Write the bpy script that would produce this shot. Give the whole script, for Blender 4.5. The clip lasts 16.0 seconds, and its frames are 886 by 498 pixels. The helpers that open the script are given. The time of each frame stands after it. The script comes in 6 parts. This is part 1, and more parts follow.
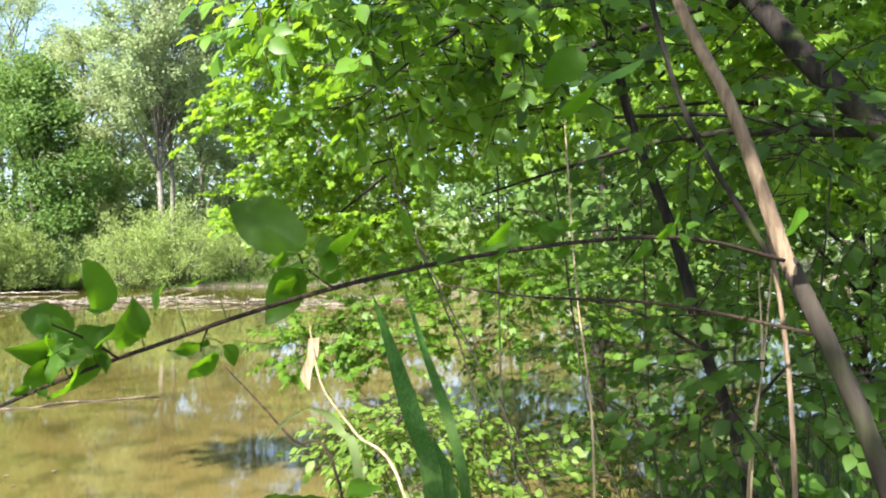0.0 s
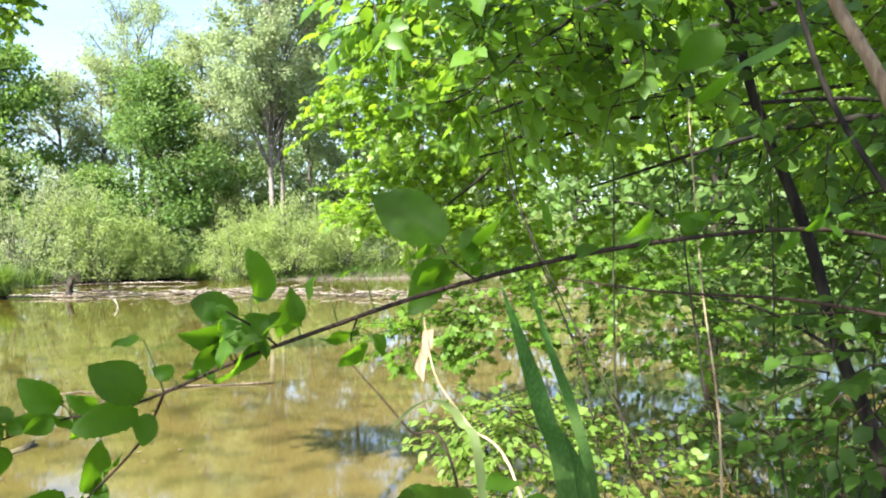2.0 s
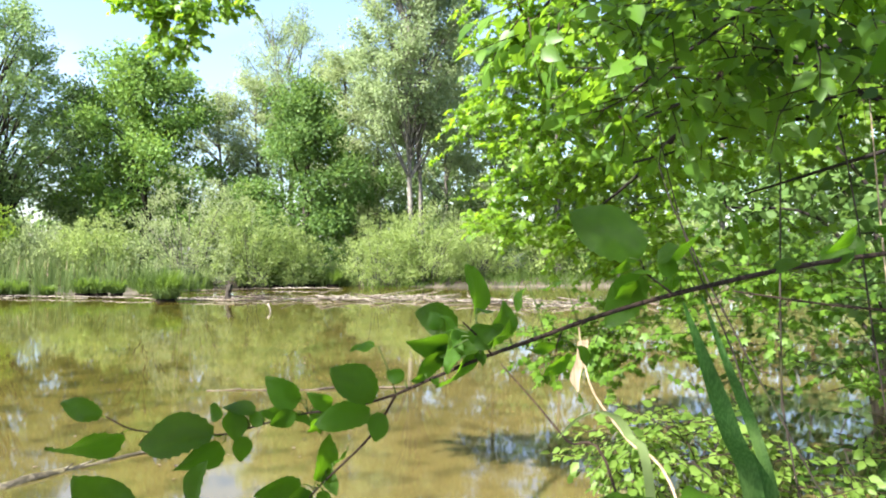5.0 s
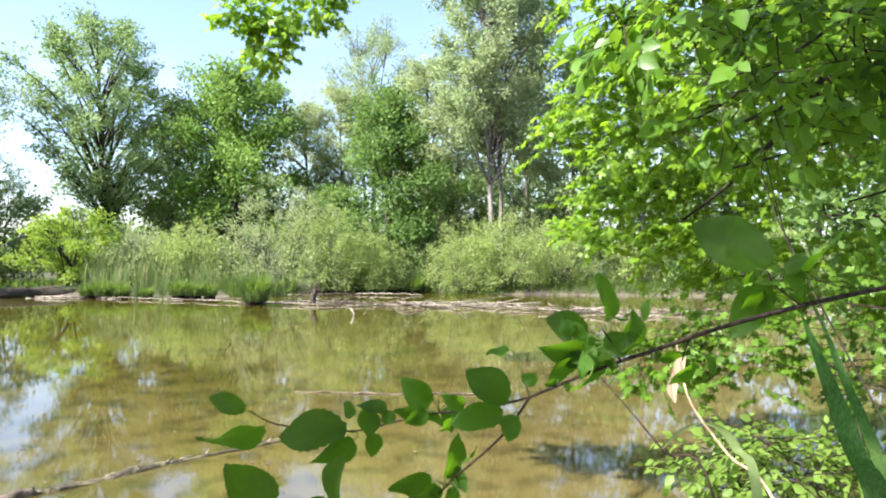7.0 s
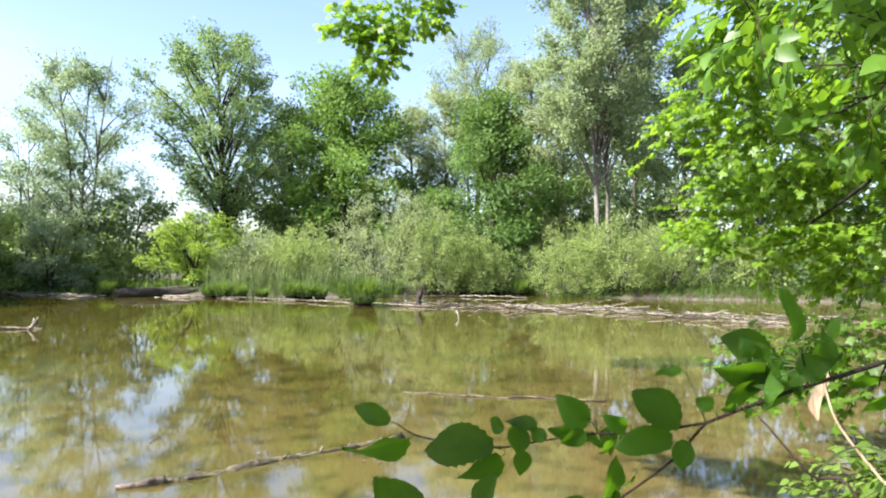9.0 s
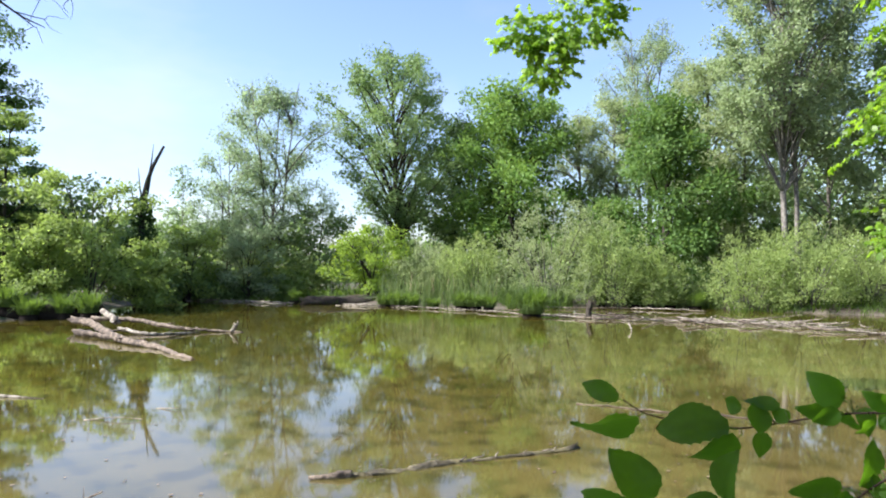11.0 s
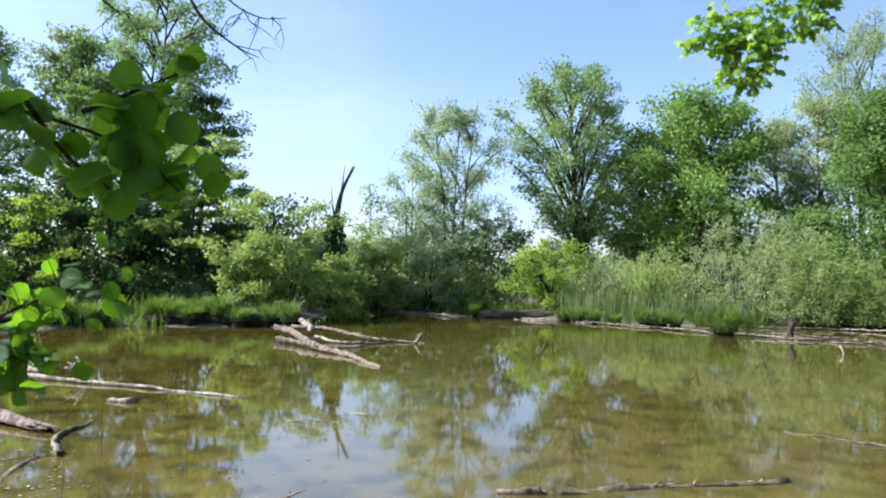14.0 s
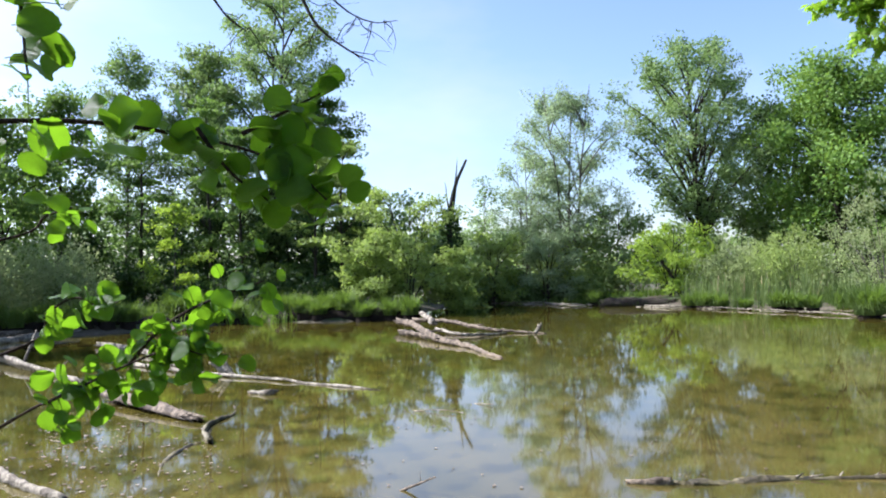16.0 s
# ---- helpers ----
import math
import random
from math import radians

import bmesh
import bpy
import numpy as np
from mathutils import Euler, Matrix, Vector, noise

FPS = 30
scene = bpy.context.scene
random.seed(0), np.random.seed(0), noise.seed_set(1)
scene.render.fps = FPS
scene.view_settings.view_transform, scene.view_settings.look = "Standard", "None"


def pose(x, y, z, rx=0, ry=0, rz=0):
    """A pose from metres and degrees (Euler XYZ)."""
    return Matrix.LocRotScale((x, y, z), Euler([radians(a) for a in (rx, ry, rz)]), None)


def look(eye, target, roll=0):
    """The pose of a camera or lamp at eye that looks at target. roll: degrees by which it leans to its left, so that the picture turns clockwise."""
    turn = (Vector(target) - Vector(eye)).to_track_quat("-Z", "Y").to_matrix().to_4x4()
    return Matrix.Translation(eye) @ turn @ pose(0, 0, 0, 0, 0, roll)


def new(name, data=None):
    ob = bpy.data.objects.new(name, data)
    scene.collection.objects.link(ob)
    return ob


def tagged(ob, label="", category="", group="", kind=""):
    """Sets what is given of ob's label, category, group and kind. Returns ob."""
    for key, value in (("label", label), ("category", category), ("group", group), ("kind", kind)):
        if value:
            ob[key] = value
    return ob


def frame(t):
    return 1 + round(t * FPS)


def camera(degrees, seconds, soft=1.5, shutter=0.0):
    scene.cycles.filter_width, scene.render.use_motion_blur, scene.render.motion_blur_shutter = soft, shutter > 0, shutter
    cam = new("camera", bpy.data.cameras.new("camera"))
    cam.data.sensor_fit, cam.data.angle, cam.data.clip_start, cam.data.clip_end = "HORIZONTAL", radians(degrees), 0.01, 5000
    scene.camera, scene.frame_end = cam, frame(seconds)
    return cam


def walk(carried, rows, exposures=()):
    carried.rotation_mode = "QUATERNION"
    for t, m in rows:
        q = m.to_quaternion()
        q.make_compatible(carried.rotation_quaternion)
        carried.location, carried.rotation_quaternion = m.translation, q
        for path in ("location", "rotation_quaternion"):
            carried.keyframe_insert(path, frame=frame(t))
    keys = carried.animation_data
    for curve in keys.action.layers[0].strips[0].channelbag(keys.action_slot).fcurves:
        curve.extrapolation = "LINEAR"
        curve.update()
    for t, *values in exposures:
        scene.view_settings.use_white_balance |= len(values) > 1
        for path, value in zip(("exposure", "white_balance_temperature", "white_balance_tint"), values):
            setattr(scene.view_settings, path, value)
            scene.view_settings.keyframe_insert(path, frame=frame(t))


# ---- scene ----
cam = camera(63.8, 16.0, soft=2.0)

PATH = [
    (0, (-0.144, 0.071, 1.922), (-0.086, 2.07, 1.913), -0.4),
    (0.5, (-0.159, 0.08, 1.919), (-0.181, 2.08, 1.909), -0.3),
    (1, (-0.171, 0.081, 1.921), (-0.266, 2.078, 1.907), -0.5),
    (1.5, (-0.183, 0.079, 1.918), (-0.346, 2.072, 1.899), -0.3),
    (2, (-0.189, 0.081, 1.92), (-0.412, 2.069, 1.895), -0.3),
    (2.5, (-0.2, 0.086, 1.903), (-0.466, 2.068, 1.885), 0.1),
    (3, (-0.211, 0.078, 1.9), (-0.547, 2.05, 1.903), 0.3),
    (3.5, (-0.22, 0.074, 1.91), (-0.623, 2.033, 1.915), 0.2),
    (4, (-0.233, 0.053, 1.92), (-0.703, 1.997, 1.919), 0.0),
    (6.5, (-0.273, 0.005, 1.93), (-1.021, 1.86, 1.946), 0.0),
    (7, (-0.286, -0.02, 1.93), (-1.085, 1.813, 1.949), 0.2),
    (7.5, (-0.293, -0.038, 1.932), (-1.142, 1.773, 1.953), 0.3),
    (8, (-0.316, 0.004, 1.931), (-1.219, 1.789, 1.955), 0.2),
    (8.5, (-0.332, 0.009, 1.931), (-1.29, 1.765, 1.954), 0.2),
    (9, (-0.347, -0.017, 1.939), (-1.402, 1.682, 1.963), 0.3),
    (9.5, (-0.359, -0.063, 1.911), (-1.532, 1.557, 1.941), 0.3),
    (10, (-0.339, -0.086, 1.91), (-1.612, 1.456, 1.949), 0.2),
    (12.5, (-0.479, -0.103, 1.884), (-2.062, 1.118, 1.956), 0.9),
    (13, (-0.487, -0.114, 1.886), (-2.122, 1.035, 1.965), 0.9),
    (13.5, (-0.503, -0.1, 1.884), (-2.179, 0.987, 1.969), 0.9),
    (14, (-0.514, -0.118, 1.878), (-2.233, 0.9, 1.968), 0.8),
    (14.5, (-0.533, -0.133, 1.871), (-2.295, 0.81, 1.959), 0.8),
    (15, (-0.527, -0.144, 1.873), (-2.324, 0.73, 1.953), 0.4),
    (15.5, (-0.468, -0.152, 1.888), (-2.297, 0.653, 1.965), -0.4),
    (16, (-0.47, -0.162, 1.881), (-2.331, 0.566, 1.947), -1.2),
]
EXPOSURES = [(0.0, 2.12, 6330, 13), (1.5, 2.25, 6280, 14), (4.0, 2.20, 6200, 15), (6.5, 2.01, 6150, 17), (7.5, 1.98, 6130, 18), (9.0, 1.82, 6150, 18), (10.5, 1.62, 6030, 18), (12.0, 1.32, 5800, 18), (16.0, 1.40, 5750, 18)]
walk(cam, [(t, look(eye, target, roll)) for t, eye, target, roll in PATH], EXPOSURES)

# ---------------------------------------------------------------- light
SUN_AZ, SUN_EL = 146.0, 44.0          # degrees to the left of +y, degrees above the horizon


def polar(az, d, z=0.0):
    """A place at az degrees to the left of +y and d metres from the origin."""
    return Vector((-d * math.sin(radians(az)), d * math.cos(radians(az)), z))


world = bpy.data.worlds.new("sky")
scene.world = world
world.use_nodes = True
wn = world.node_tree.nodes
sky = wn.new("ShaderNodeTexSky")
sky.sky_type = "NISHITA"
sky.sun_disc = False
sky.sun_elevation, sky.sun_rotation = radians(SUN_EL), radians(-SUN_AZ)
sky.dust_density, sky.air_density, sky.ozone_density = 1.5, 1.0, 1.5
wn["Background"].inputs["Strength"].default_value = 0.1
# thin high cloud that whitens the blue
wl = world.node_tree.links
wtc = wn.new("ShaderNodeTexCoord")
wmap = wn.new("ShaderNodeMapping")
wmap.inputs["Scale"].default_value = (1.0, 1.0, 2.6)
wl.new(wtc.outputs["Generated"], wmap.inputs["Vector"])
veil = wn.new("ShaderNodeTexNoise")
veil.inputs["Scale"].default_value, veil.inputs["Detail"].default_value, veil.inputs["Roughness"].default_value = 2.2, 5.0, 0.55
wl.new(wmap.outputs[0], veil.inputs["Vector"])
wramp = wn.new("ShaderNodeMapRange")
wramp.inputs["From Min"].default_value, wramp.inputs["From Max"].default_value, wramp.inputs["To Max"].default_value = 0.46, 0.76, 0.35
wl.new(veil.outputs["Fac"], wramp.inputs["Value"])
grey = wn.new("ShaderNodeRGBToBW")
wl.new(sky.outputs[0], grey.inputs[0])
gain = wn.new("ShaderNodeMath")
gain.operation = "MULTIPLY"
gain.inputs[1].default_value = 1.45
wl.new(grey.outputs[0], gain.inputs[0])
wmix = wn.new("ShaderNodeMix")
wmix.data_type = "RGBA"
wl.new(wramp.outputs[0], wmix.inputs[0])
wl.new(sky.outputs[0], wmix.inputs[6])
wl.new(gain.outputs[0], wmix.inputs[7])
wl.new(wmix.outputs[2], wn["Background"].inputs["Color"])

sun = new("sun", bpy.data.lights.new("sun", "SUN"))
sun.data.energy, sun.data.angle, sun.data.color = 5.0, radians(0.55), (1.0, 0.95, 0.86)
sun.matrix_world = look(polar(SUN_AZ, 60, 60 * math.tan(radians(SUN_EL))), (0, 0, 0))


# ---------------------------------------------------------------- materials
def material(name):
    m = bpy.data.materials.new(name)
    m.use_nodes = True
    return m, m.node_tree.nodes, m.node_tree.links, m.node_tree.nodes["Principled BSDF"]


def mixed(n, l, fac, a, b, mode="MIX"):
    """A colour mix node; each input is a socket or a plain value."""
    x = n.new("ShaderNodeMix")
    x.data_type, x.blend_type = "RGBA", mode
    for i, v in ((0, fac), (6, a), (7, b)):
        if isinstance(v, bpy.types.NodeSocket):
            l.new(v, x.inputs[i])
        else:
            x.inputs[i].default_value = v if i == 0 else (*v, 1.0)
    return x.outputs[2]


def noise_out(n, l, scale, detail=4.0, coord="Object", stretch=None):
    tc = n.new("ShaderNodeTexCoord")
    t = n.new("ShaderNodeTexNoise")
    t.inputs["Scale"].default_value, t.inputs["Detail"].default_value = scale, detail
    src = tc.outputs[coord]
    if stretch:
        mp = n.new("ShaderNodeMapping")
        mp.inputs["Scale"].default_value = stretch
        l.new(src, mp.inputs["Vector"])
        src = mp.outputs["Vector"]
    l.new(src, t.inputs["Vector"])
    return t.outputs["Fac"]


def ramp(n, l, src, lo, hi):
    r = n.new("ShaderNodeMapRange")
    r.inputs["From Min"].default_value, r.inputs["From Max"].default_value = lo, hi
    l.new(src, r.inputs["Value"])
    return r.outputs["Result"]


def bump(n, l, bsdf, height, strength, distance):
    b = n.new("ShaderNodeBump")
    b.inputs["Strength"].default_value, b.inputs["Distance"].default_value = strength, distance
    l.new(height, b.inputs["Height"])
    l.new(b.outputs["Normal"], bsdf.inputs["Normal"])


def leaf_material(name, dark, light, through_col, see=0.42, rough=0.5, patch=0.6, veins=False, gloss=0.18, skew=1.0):
    """A thin leaf: a soft sheen on top, and light that comes through it."""
    m, n, l, p = material(name)
    geo = n.new("ShaderNodeNewGeometry")
    info = n.new("ShaderNodeObjectInfo")
    add = n.new("ShaderNodeMath")
    add.operation = "ADD"
    l.new(geo.outputs["Random Per Island"], add.inputs[0])
    l.new(info.outputs["Random"], add.inputs[1])
    wrap = n.new("ShaderNodeMath")
    wrap.operation = "FRACT"
    l.new(add.outputs[0], wrap.inputs[0])
    big = ramp(n, l, noise_out(n, l, patch, 2.0), 0.3, 0.7)
    few = n.new("ShaderNodeMath")
    few.operation = "POWER"
    few.inputs[1].default_value = skew
    l.new(wrap.outputs[0], few.inputs[0])
    c = mixed(n, l, few.outputs[0], dark, light)
    c = mixed(n, l, big, c, mixed(n, l, 0.5, c, light))
    if veins:
        tc = n.new("ShaderNodeTexCoord")
        w = n.new("ShaderNodeTexWave")
        w.bands_direction = "Y"
        w.inputs["Scale"].default_value, w.inputs["Distortion"].default_value = 38.0, 0.8
        sep = n.new("ShaderNodeSeparateXYZ")
        l.new(tc.outputs["Object"], sep.inputs[0])
        ab = n.new("ShaderNodeMath")
        ab.operation = "ABSOLUTE"
        l.new(sep.outputs[0], ab.inputs[0])
        slope = n.new("ShaderNodeMath")
        slope.operation = "MULTIPLY_ADD"
        slope.inputs[1].default_value = -0.9
        l.new(ab.outputs[0], slope.inputs[0])
        l.new(sep.outputs[1], slope.inputs[2])
        com = n.new("ShaderNodeCombineXYZ")
        l.new(slope.outputs[0], com.inputs[1])
        l.new(com.outputs[0], w.inputs["Vector"])
        c = mixed(n, l, ramp(n, l, w.outputs["Fac"], 0.86, 1.0), c, mixed(n, l, 0.35, c, (0.16, 0.24, 0.05)))
        c = mixed(n, l, ramp(n, l, noise_out(n, l, 60.0, 4.0), 0.62, 0.75), c, mixed(n, l, 0.4, c, (0.10, 0.09, 0.02)))
        bump(n, l, p, w.outputs["Fac"], 0.25, 0.001)
    l.new(c, p.inputs["Base Color"])
    p.inputs["Roughness"].default_value = rough
    p.inputs["Specular IOR Level"].default_value = gloss
    tr = n.new("ShaderNodeBsdfTranslucent")
    l.new(mixed(n, l, 0.75, c, through_col), tr.inputs["Color"])
    mx = n.new("ShaderNodeMixShader")
    mx.inputs[0].default_value = see
    l.new(p.outputs[0], mx.inputs[1])
    l.new(tr.outputs[0], mx.inputs[2])
    l.new(mx.outputs[0], n["Material Output"].inputs["Surface"])
    return m


def bark_material(name, dark, light, scale=9.0, moss=0.0):
    m, n, l, p = material(name)
    streak = noise_out(n, l, scale, 6.0, "Object", (3.0, 3.0, 0.5))
    c = mixed(n, l, ramp(n, l, streak, 0.35, 0.65), dark, light)
    c = mixed(n, l, ramp(n, l, noise_out(n, l, scale * 0.25, 3.0), 0.45, 0.7), c, mixed(n, l, 0.5, c, dark))
    if moss:
        c = mixed(n, l, ramp(n, l, noise_out(n, l, scale * 0.5, 4.0), 0.6 - moss, 0.75), c, (0.05, 0.07, 0.015))
    l.new(c, p.inputs["Base Color"])
    p.inputs["Roughness"].default_value = 0.9
    p.inputs["Specular IOR Level"].default_value = 0.2
    bump(n, l, p, streak, 0.6, 0.02)
    return m


def wood_material(name, dark, light, wet=0.0):
    """Bleached or wet driftwood with long cracks."""
    m, n, l, p = material(name)
    info = n.new("ShaderNodeObjectInfo")
    grain = noise_out(n, l, 12.0, 6.0, "Generated", (0.6, 6.0, 6.0))
    fleck = noise_out(n, l, 16.0, 6.0)
    bark = noise_out(n, l, 4.5, 6.0)
    deep = mixed(n, l, 0.6, dark, (0.022, 0.015, 0.010))
    c = mixed(n, l, ramp(n, l, grain, 0.3, 0.62), dark, light)
    c = mixed(n, l, info.outputs["Random"], c, mixed(n, l, 0.4, c, dark))
    c = mixed(n, l, ramp(n, l, fleck, 0.50, 0.60), c, mixed(n, l, 0.65, c, deep))
    c = mixed(n, l, ramp(n, l, bark, 0.50, 0.56), c, mixed(n, l, 0.75, c, deep))
    l.new(c, p.inputs["Base Color"])
    p.inputs["Roughness"].default_value = 0.88 - 0.5 * wet
    bump(n, l, p, fleck, 1.0, 0.03)
    return m


M = {}
M["oak_leaf"] = leaf_material("oak_leaf", (0.045, 0.110, 0.018), (0.178, 0.295, 0.060), (0.32, 0.50, 0.06), 0.34)
M["maple_far"] = leaf_material("dark_maple_leaf", (0.040, 0.090, 0.021), (0.112, 0.192, 0.046), (0.26, 0.42, 0.07), 0.38)
M["alder_leaf"] = leaf_material("alder_leaf", (0.072, 0.132, 0.042), (0.215, 0.30, 0.108), (0.29, 0.44, 0.11), 0.35)
M["poplar_leaf"] = leaf_material("poplar_leaf", (0.165, 0.22, 0.10), (0.295, 0.365, 0.18), (0.33, 0.44, 0.16), 0.46)
M["willow_leaf"] = leaf_material("willow_leaf", (0.145, 0.195, 0.080), (0.31, 0.36, 0.175), (0.44, 0.54, 0.21), 0.52)
M["bush_leaf"] = leaf_material("olive_sallow_leaf", (0.125, 0.19, 0.048), (0.26, 0.335, 0.098), (0.38, 0.52, 0.09), 0.46)
M["feather_leaf"] = leaf_material("feathery_willow_leaf", (0.16, 0.225, 0.115), (0.305, 0.365, 0.215), (0.36, 0.49, 0.21), 0.50)
M["sallow_leaf"] = leaf_material("sallow_leaf", (0.125, 0.185, 0.052), (0.30, 0.375, 0.135), (0.44, 0.56, 0.14), 0.52)
M["lime_leaf"] = leaf_material("lime_green_leaf", (0.14, 0.23, 0.03), (0.23, 0.33, 0.055), (0.38, 0.54, 0.04), 0.48)
# the far wood's shade is put into this dark leaf; the ivy borrows it
M["dark_leaf"] = leaf_material("leaf_dark_for_shade", (0.022, 0.046, 0.014), (0.05, 0.09, 0.025), (0.1, 0.18, 0.03), 0.34)
M["thicket_leaf"] = leaf_material("thicket_leaf", (0.085, 0.135, 0.05), (0.165, 0.225, 0.09), (0.28, 0.42, 0.1), 0.42)
M["field_leaf"] = leaf_material("field_maple_leaf", (0.013, 0.045, 0.004), (0.155, 0.270, 0.022), (0.46, 0.76, 0.03), 0.43, 0.42, gloss=0.3)
# shade of the near bank is mixed into this leaf colour
M["shade_toned_leaf"] = leaf_material("shade_toned_leaf", (0.016, 0.042, 0.007), (0.062, 0.125, 0.018), (0.18, 0.36, 0.02), 0.34, 0.42, gloss=0.2, skew=1.4)
# brighter copy: sunlight on the overhanging leaves is in the colour
M["hazel_leaf"] = leaf_material("sun_toned_hazel_leaf", (0.024, 0.072, 0.006), (0.105, 0.215, 0.022), (0.36, 0.64, 0.03), 0.42, 0.42, gloss=0.3)
M["elm_leaf"] = leaf_material("small_lobed_leaf", (0.028, 0.074, 0.008), (0.105, 0.195, 0.022), (0.28, 0.52, 0.03), 0.40, 0.42, gloss=0.2)
M["pale_leaf"] = leaf_material("young_pale_leaf", (0.06, 0.12, 0.016), (0.155, 0.245, 0.045), (0.4, 0.58, 0.08), 0.46, 0.45)
M["near_leaf"] = leaf_material("near_serrate_leaf", (0.003, 0.014, 0.002), (0.036, 0.100, 0.006), (0.30, 0.66, 0.012), 0.36, 0.42, 9.0, True, 0.12, 2.4)
M["left_leaf"] = leaf_material("round_buckthorn_leaf", (0.006, 0.024, 0.003), (0.06, 0.15, 0.008), (0.32, 0.66, 0.014), 0.36, 0.42, 9.0, True, 0.16, 2.4)
M["sedge"] = leaf_material("sedge_blade", (0.042, 0.078, 0.018), (0.105, 0.155, 0.046), (0.22, 0.36, 0.03), 0.4)
M["reed_green"] = leaf_material("reed_blade", (0.052, 0.096, 0.024), (0.175, 0.235, 0.082), (0.25, 0.33, 0.10), 0.38)
def blade_material(name):
    """A reed leaf with fine pale lines along it."""
    m, n, l, p = material(name)
    lines = noise_out(n, l, 60.0, 3.0, "Object", (7.0, 7.0, 0.25))
    c = mixed(n, l, ramp(n, l, lines, 0.42, 0.62), (0.010, 0.048, 0.006), (0.050, 0.120, 0.022))
    c = mixed(n, l, ramp(n, l, noise_out(n, l, 9.0, 3.0), 0.5, 0.75), c, mixed(n, l, 0.5, c, (0.10, 0.15, 0.04)))
    l.new(c, p.inputs["Base Color"])
    p.inputs["Roughness"].default_value, p.inputs["Specular IOR Level"].default_value = 0.5, 0.12
    bump(n, l, p, lines, 0.4, 0.002)
    tr = n.new("ShaderNodeBsdfTranslucent")
    l.new(mixed(n, l, 0.7, c, (0.14, 0.34, 0.03)), tr.inputs["Color"])
    mx = n.new("ShaderNodeMixShader")
    mx.inputs[0].default_value = 0.35
    l.new(p.outputs[0], mx.inputs[1])
    l.new(tr.outputs[0], mx.inputs[2])
    l.new(mx.outputs[0], n["Material Output"].inputs["Surface"])
    return m


M["reed_blade"] = blade_material("near_reed_blade")
M["reed_dry"] = bark_material("dry_reed", (0.20, 0.145, 0.085), (0.42, 0.33, 0.21), 20.0)
M["bark_grey"] = bark_material("grey_bark", (0.06, 0.055, 0.045), (0.17, 0.155, 0.13))
M["bark_dark"] = bark_material("dark_bark", (0.022, 0.018, 0.014), (0.065, 0.055, 0.042), 9.0, 0.05)
# almost black: shade on the near-bank wood is put into the bark colour
M["bark_black"] = bark_material("blackish_shade_toned_bark", (0.008, 0.007, 0.006), (0.028, 0.023, 0.018), 14.0, 0.05)
M["bark_pale"] = bark_material("pale_poplar_bark", (0.085, 0.078, 0.064), (0.27, 0.25, 0.21))
M["bark_tan"] = bark_material("tan_hazel_bark", (0.13, 0.092, 0.060), (0.25, 0.185, 0.122), 30.0)
M["bark_twig"] = bark_material("brown_twig_bark", (0.018, 0.012, 0.008), (0.055, 0.036, 0.024), 60.0)
M["wood_bleached"] = wood_material("bleached_wood", (0.115, 0.096, 0.066), (0.41, 0.37, 0.285))
M["wood_grey"] = wood_material("grey_dead_wood", (0.050, 0.036, 0.023), (0.27, 0.215, 0.15))
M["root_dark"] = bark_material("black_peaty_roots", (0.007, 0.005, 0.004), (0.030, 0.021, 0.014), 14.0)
M["mud_pale"] = bark_material("dry_pale_mud", (0.10, 0.088, 0.060), (0.27, 0.245, 0.185), 2.5)
M["litter_brown"] = bark_material("brown_fallen_leaf", (0.055, 0.035, 0.02), (0.15, 0.10, 0.06), 20.0)
M["wood_sunken"] = wood_material("algae_covered_wood", (0.055, 0.047, 0.018), (0.21, 0.18, 0.085), 0.6)


def ground_material():
    m, n, l, p = material("bank_soil")
    geo = n.new("ShaderNodeNewGeometry")
    sep = n.new("ShaderNodeSeparateXYZ")
    l.new(geo.outputs["Position"], sep.inputs[0])
    fine = noise_out(n, l, 14.0, 6.0)
    broad = noise_out(n, l, 0.7, 4.0)
    mud = mixed(n, l, ramp(n, l, fine, 0.35, 0.7), (0.060, 0.050, 0.032), (0.16, 0.138, 0.10))
    soil = mixed(n, l, ramp(n, l, fine, 0.35, 0.65), (0.030, 0.022, 0.014), (0.095, 0.070, 0.045))
    soil = mixed(n, l, ramp(n, l, broad, 0.45, 0.6), soil, (0.035, 0.060, 0.016))
    high = n.new("ShaderNodeMath")
    high.operation = "MULTIPLY_ADD"
    high.inputs[1].default_value = 0.25
    l.new(broad, high.inputs[0])
    l.new(sep.outputs[2], high.inputs[2])
    c = mixed(n, l, ramp(n, l, high.outputs[0], 0.16, 0.26), mud, soil)
    l.new(c, p.inputs["Base Color"])
    p.inputs["Roughness"].default_value = 0.92
    bump(n, l, p, fine, 0.6, 0.05)
    return m


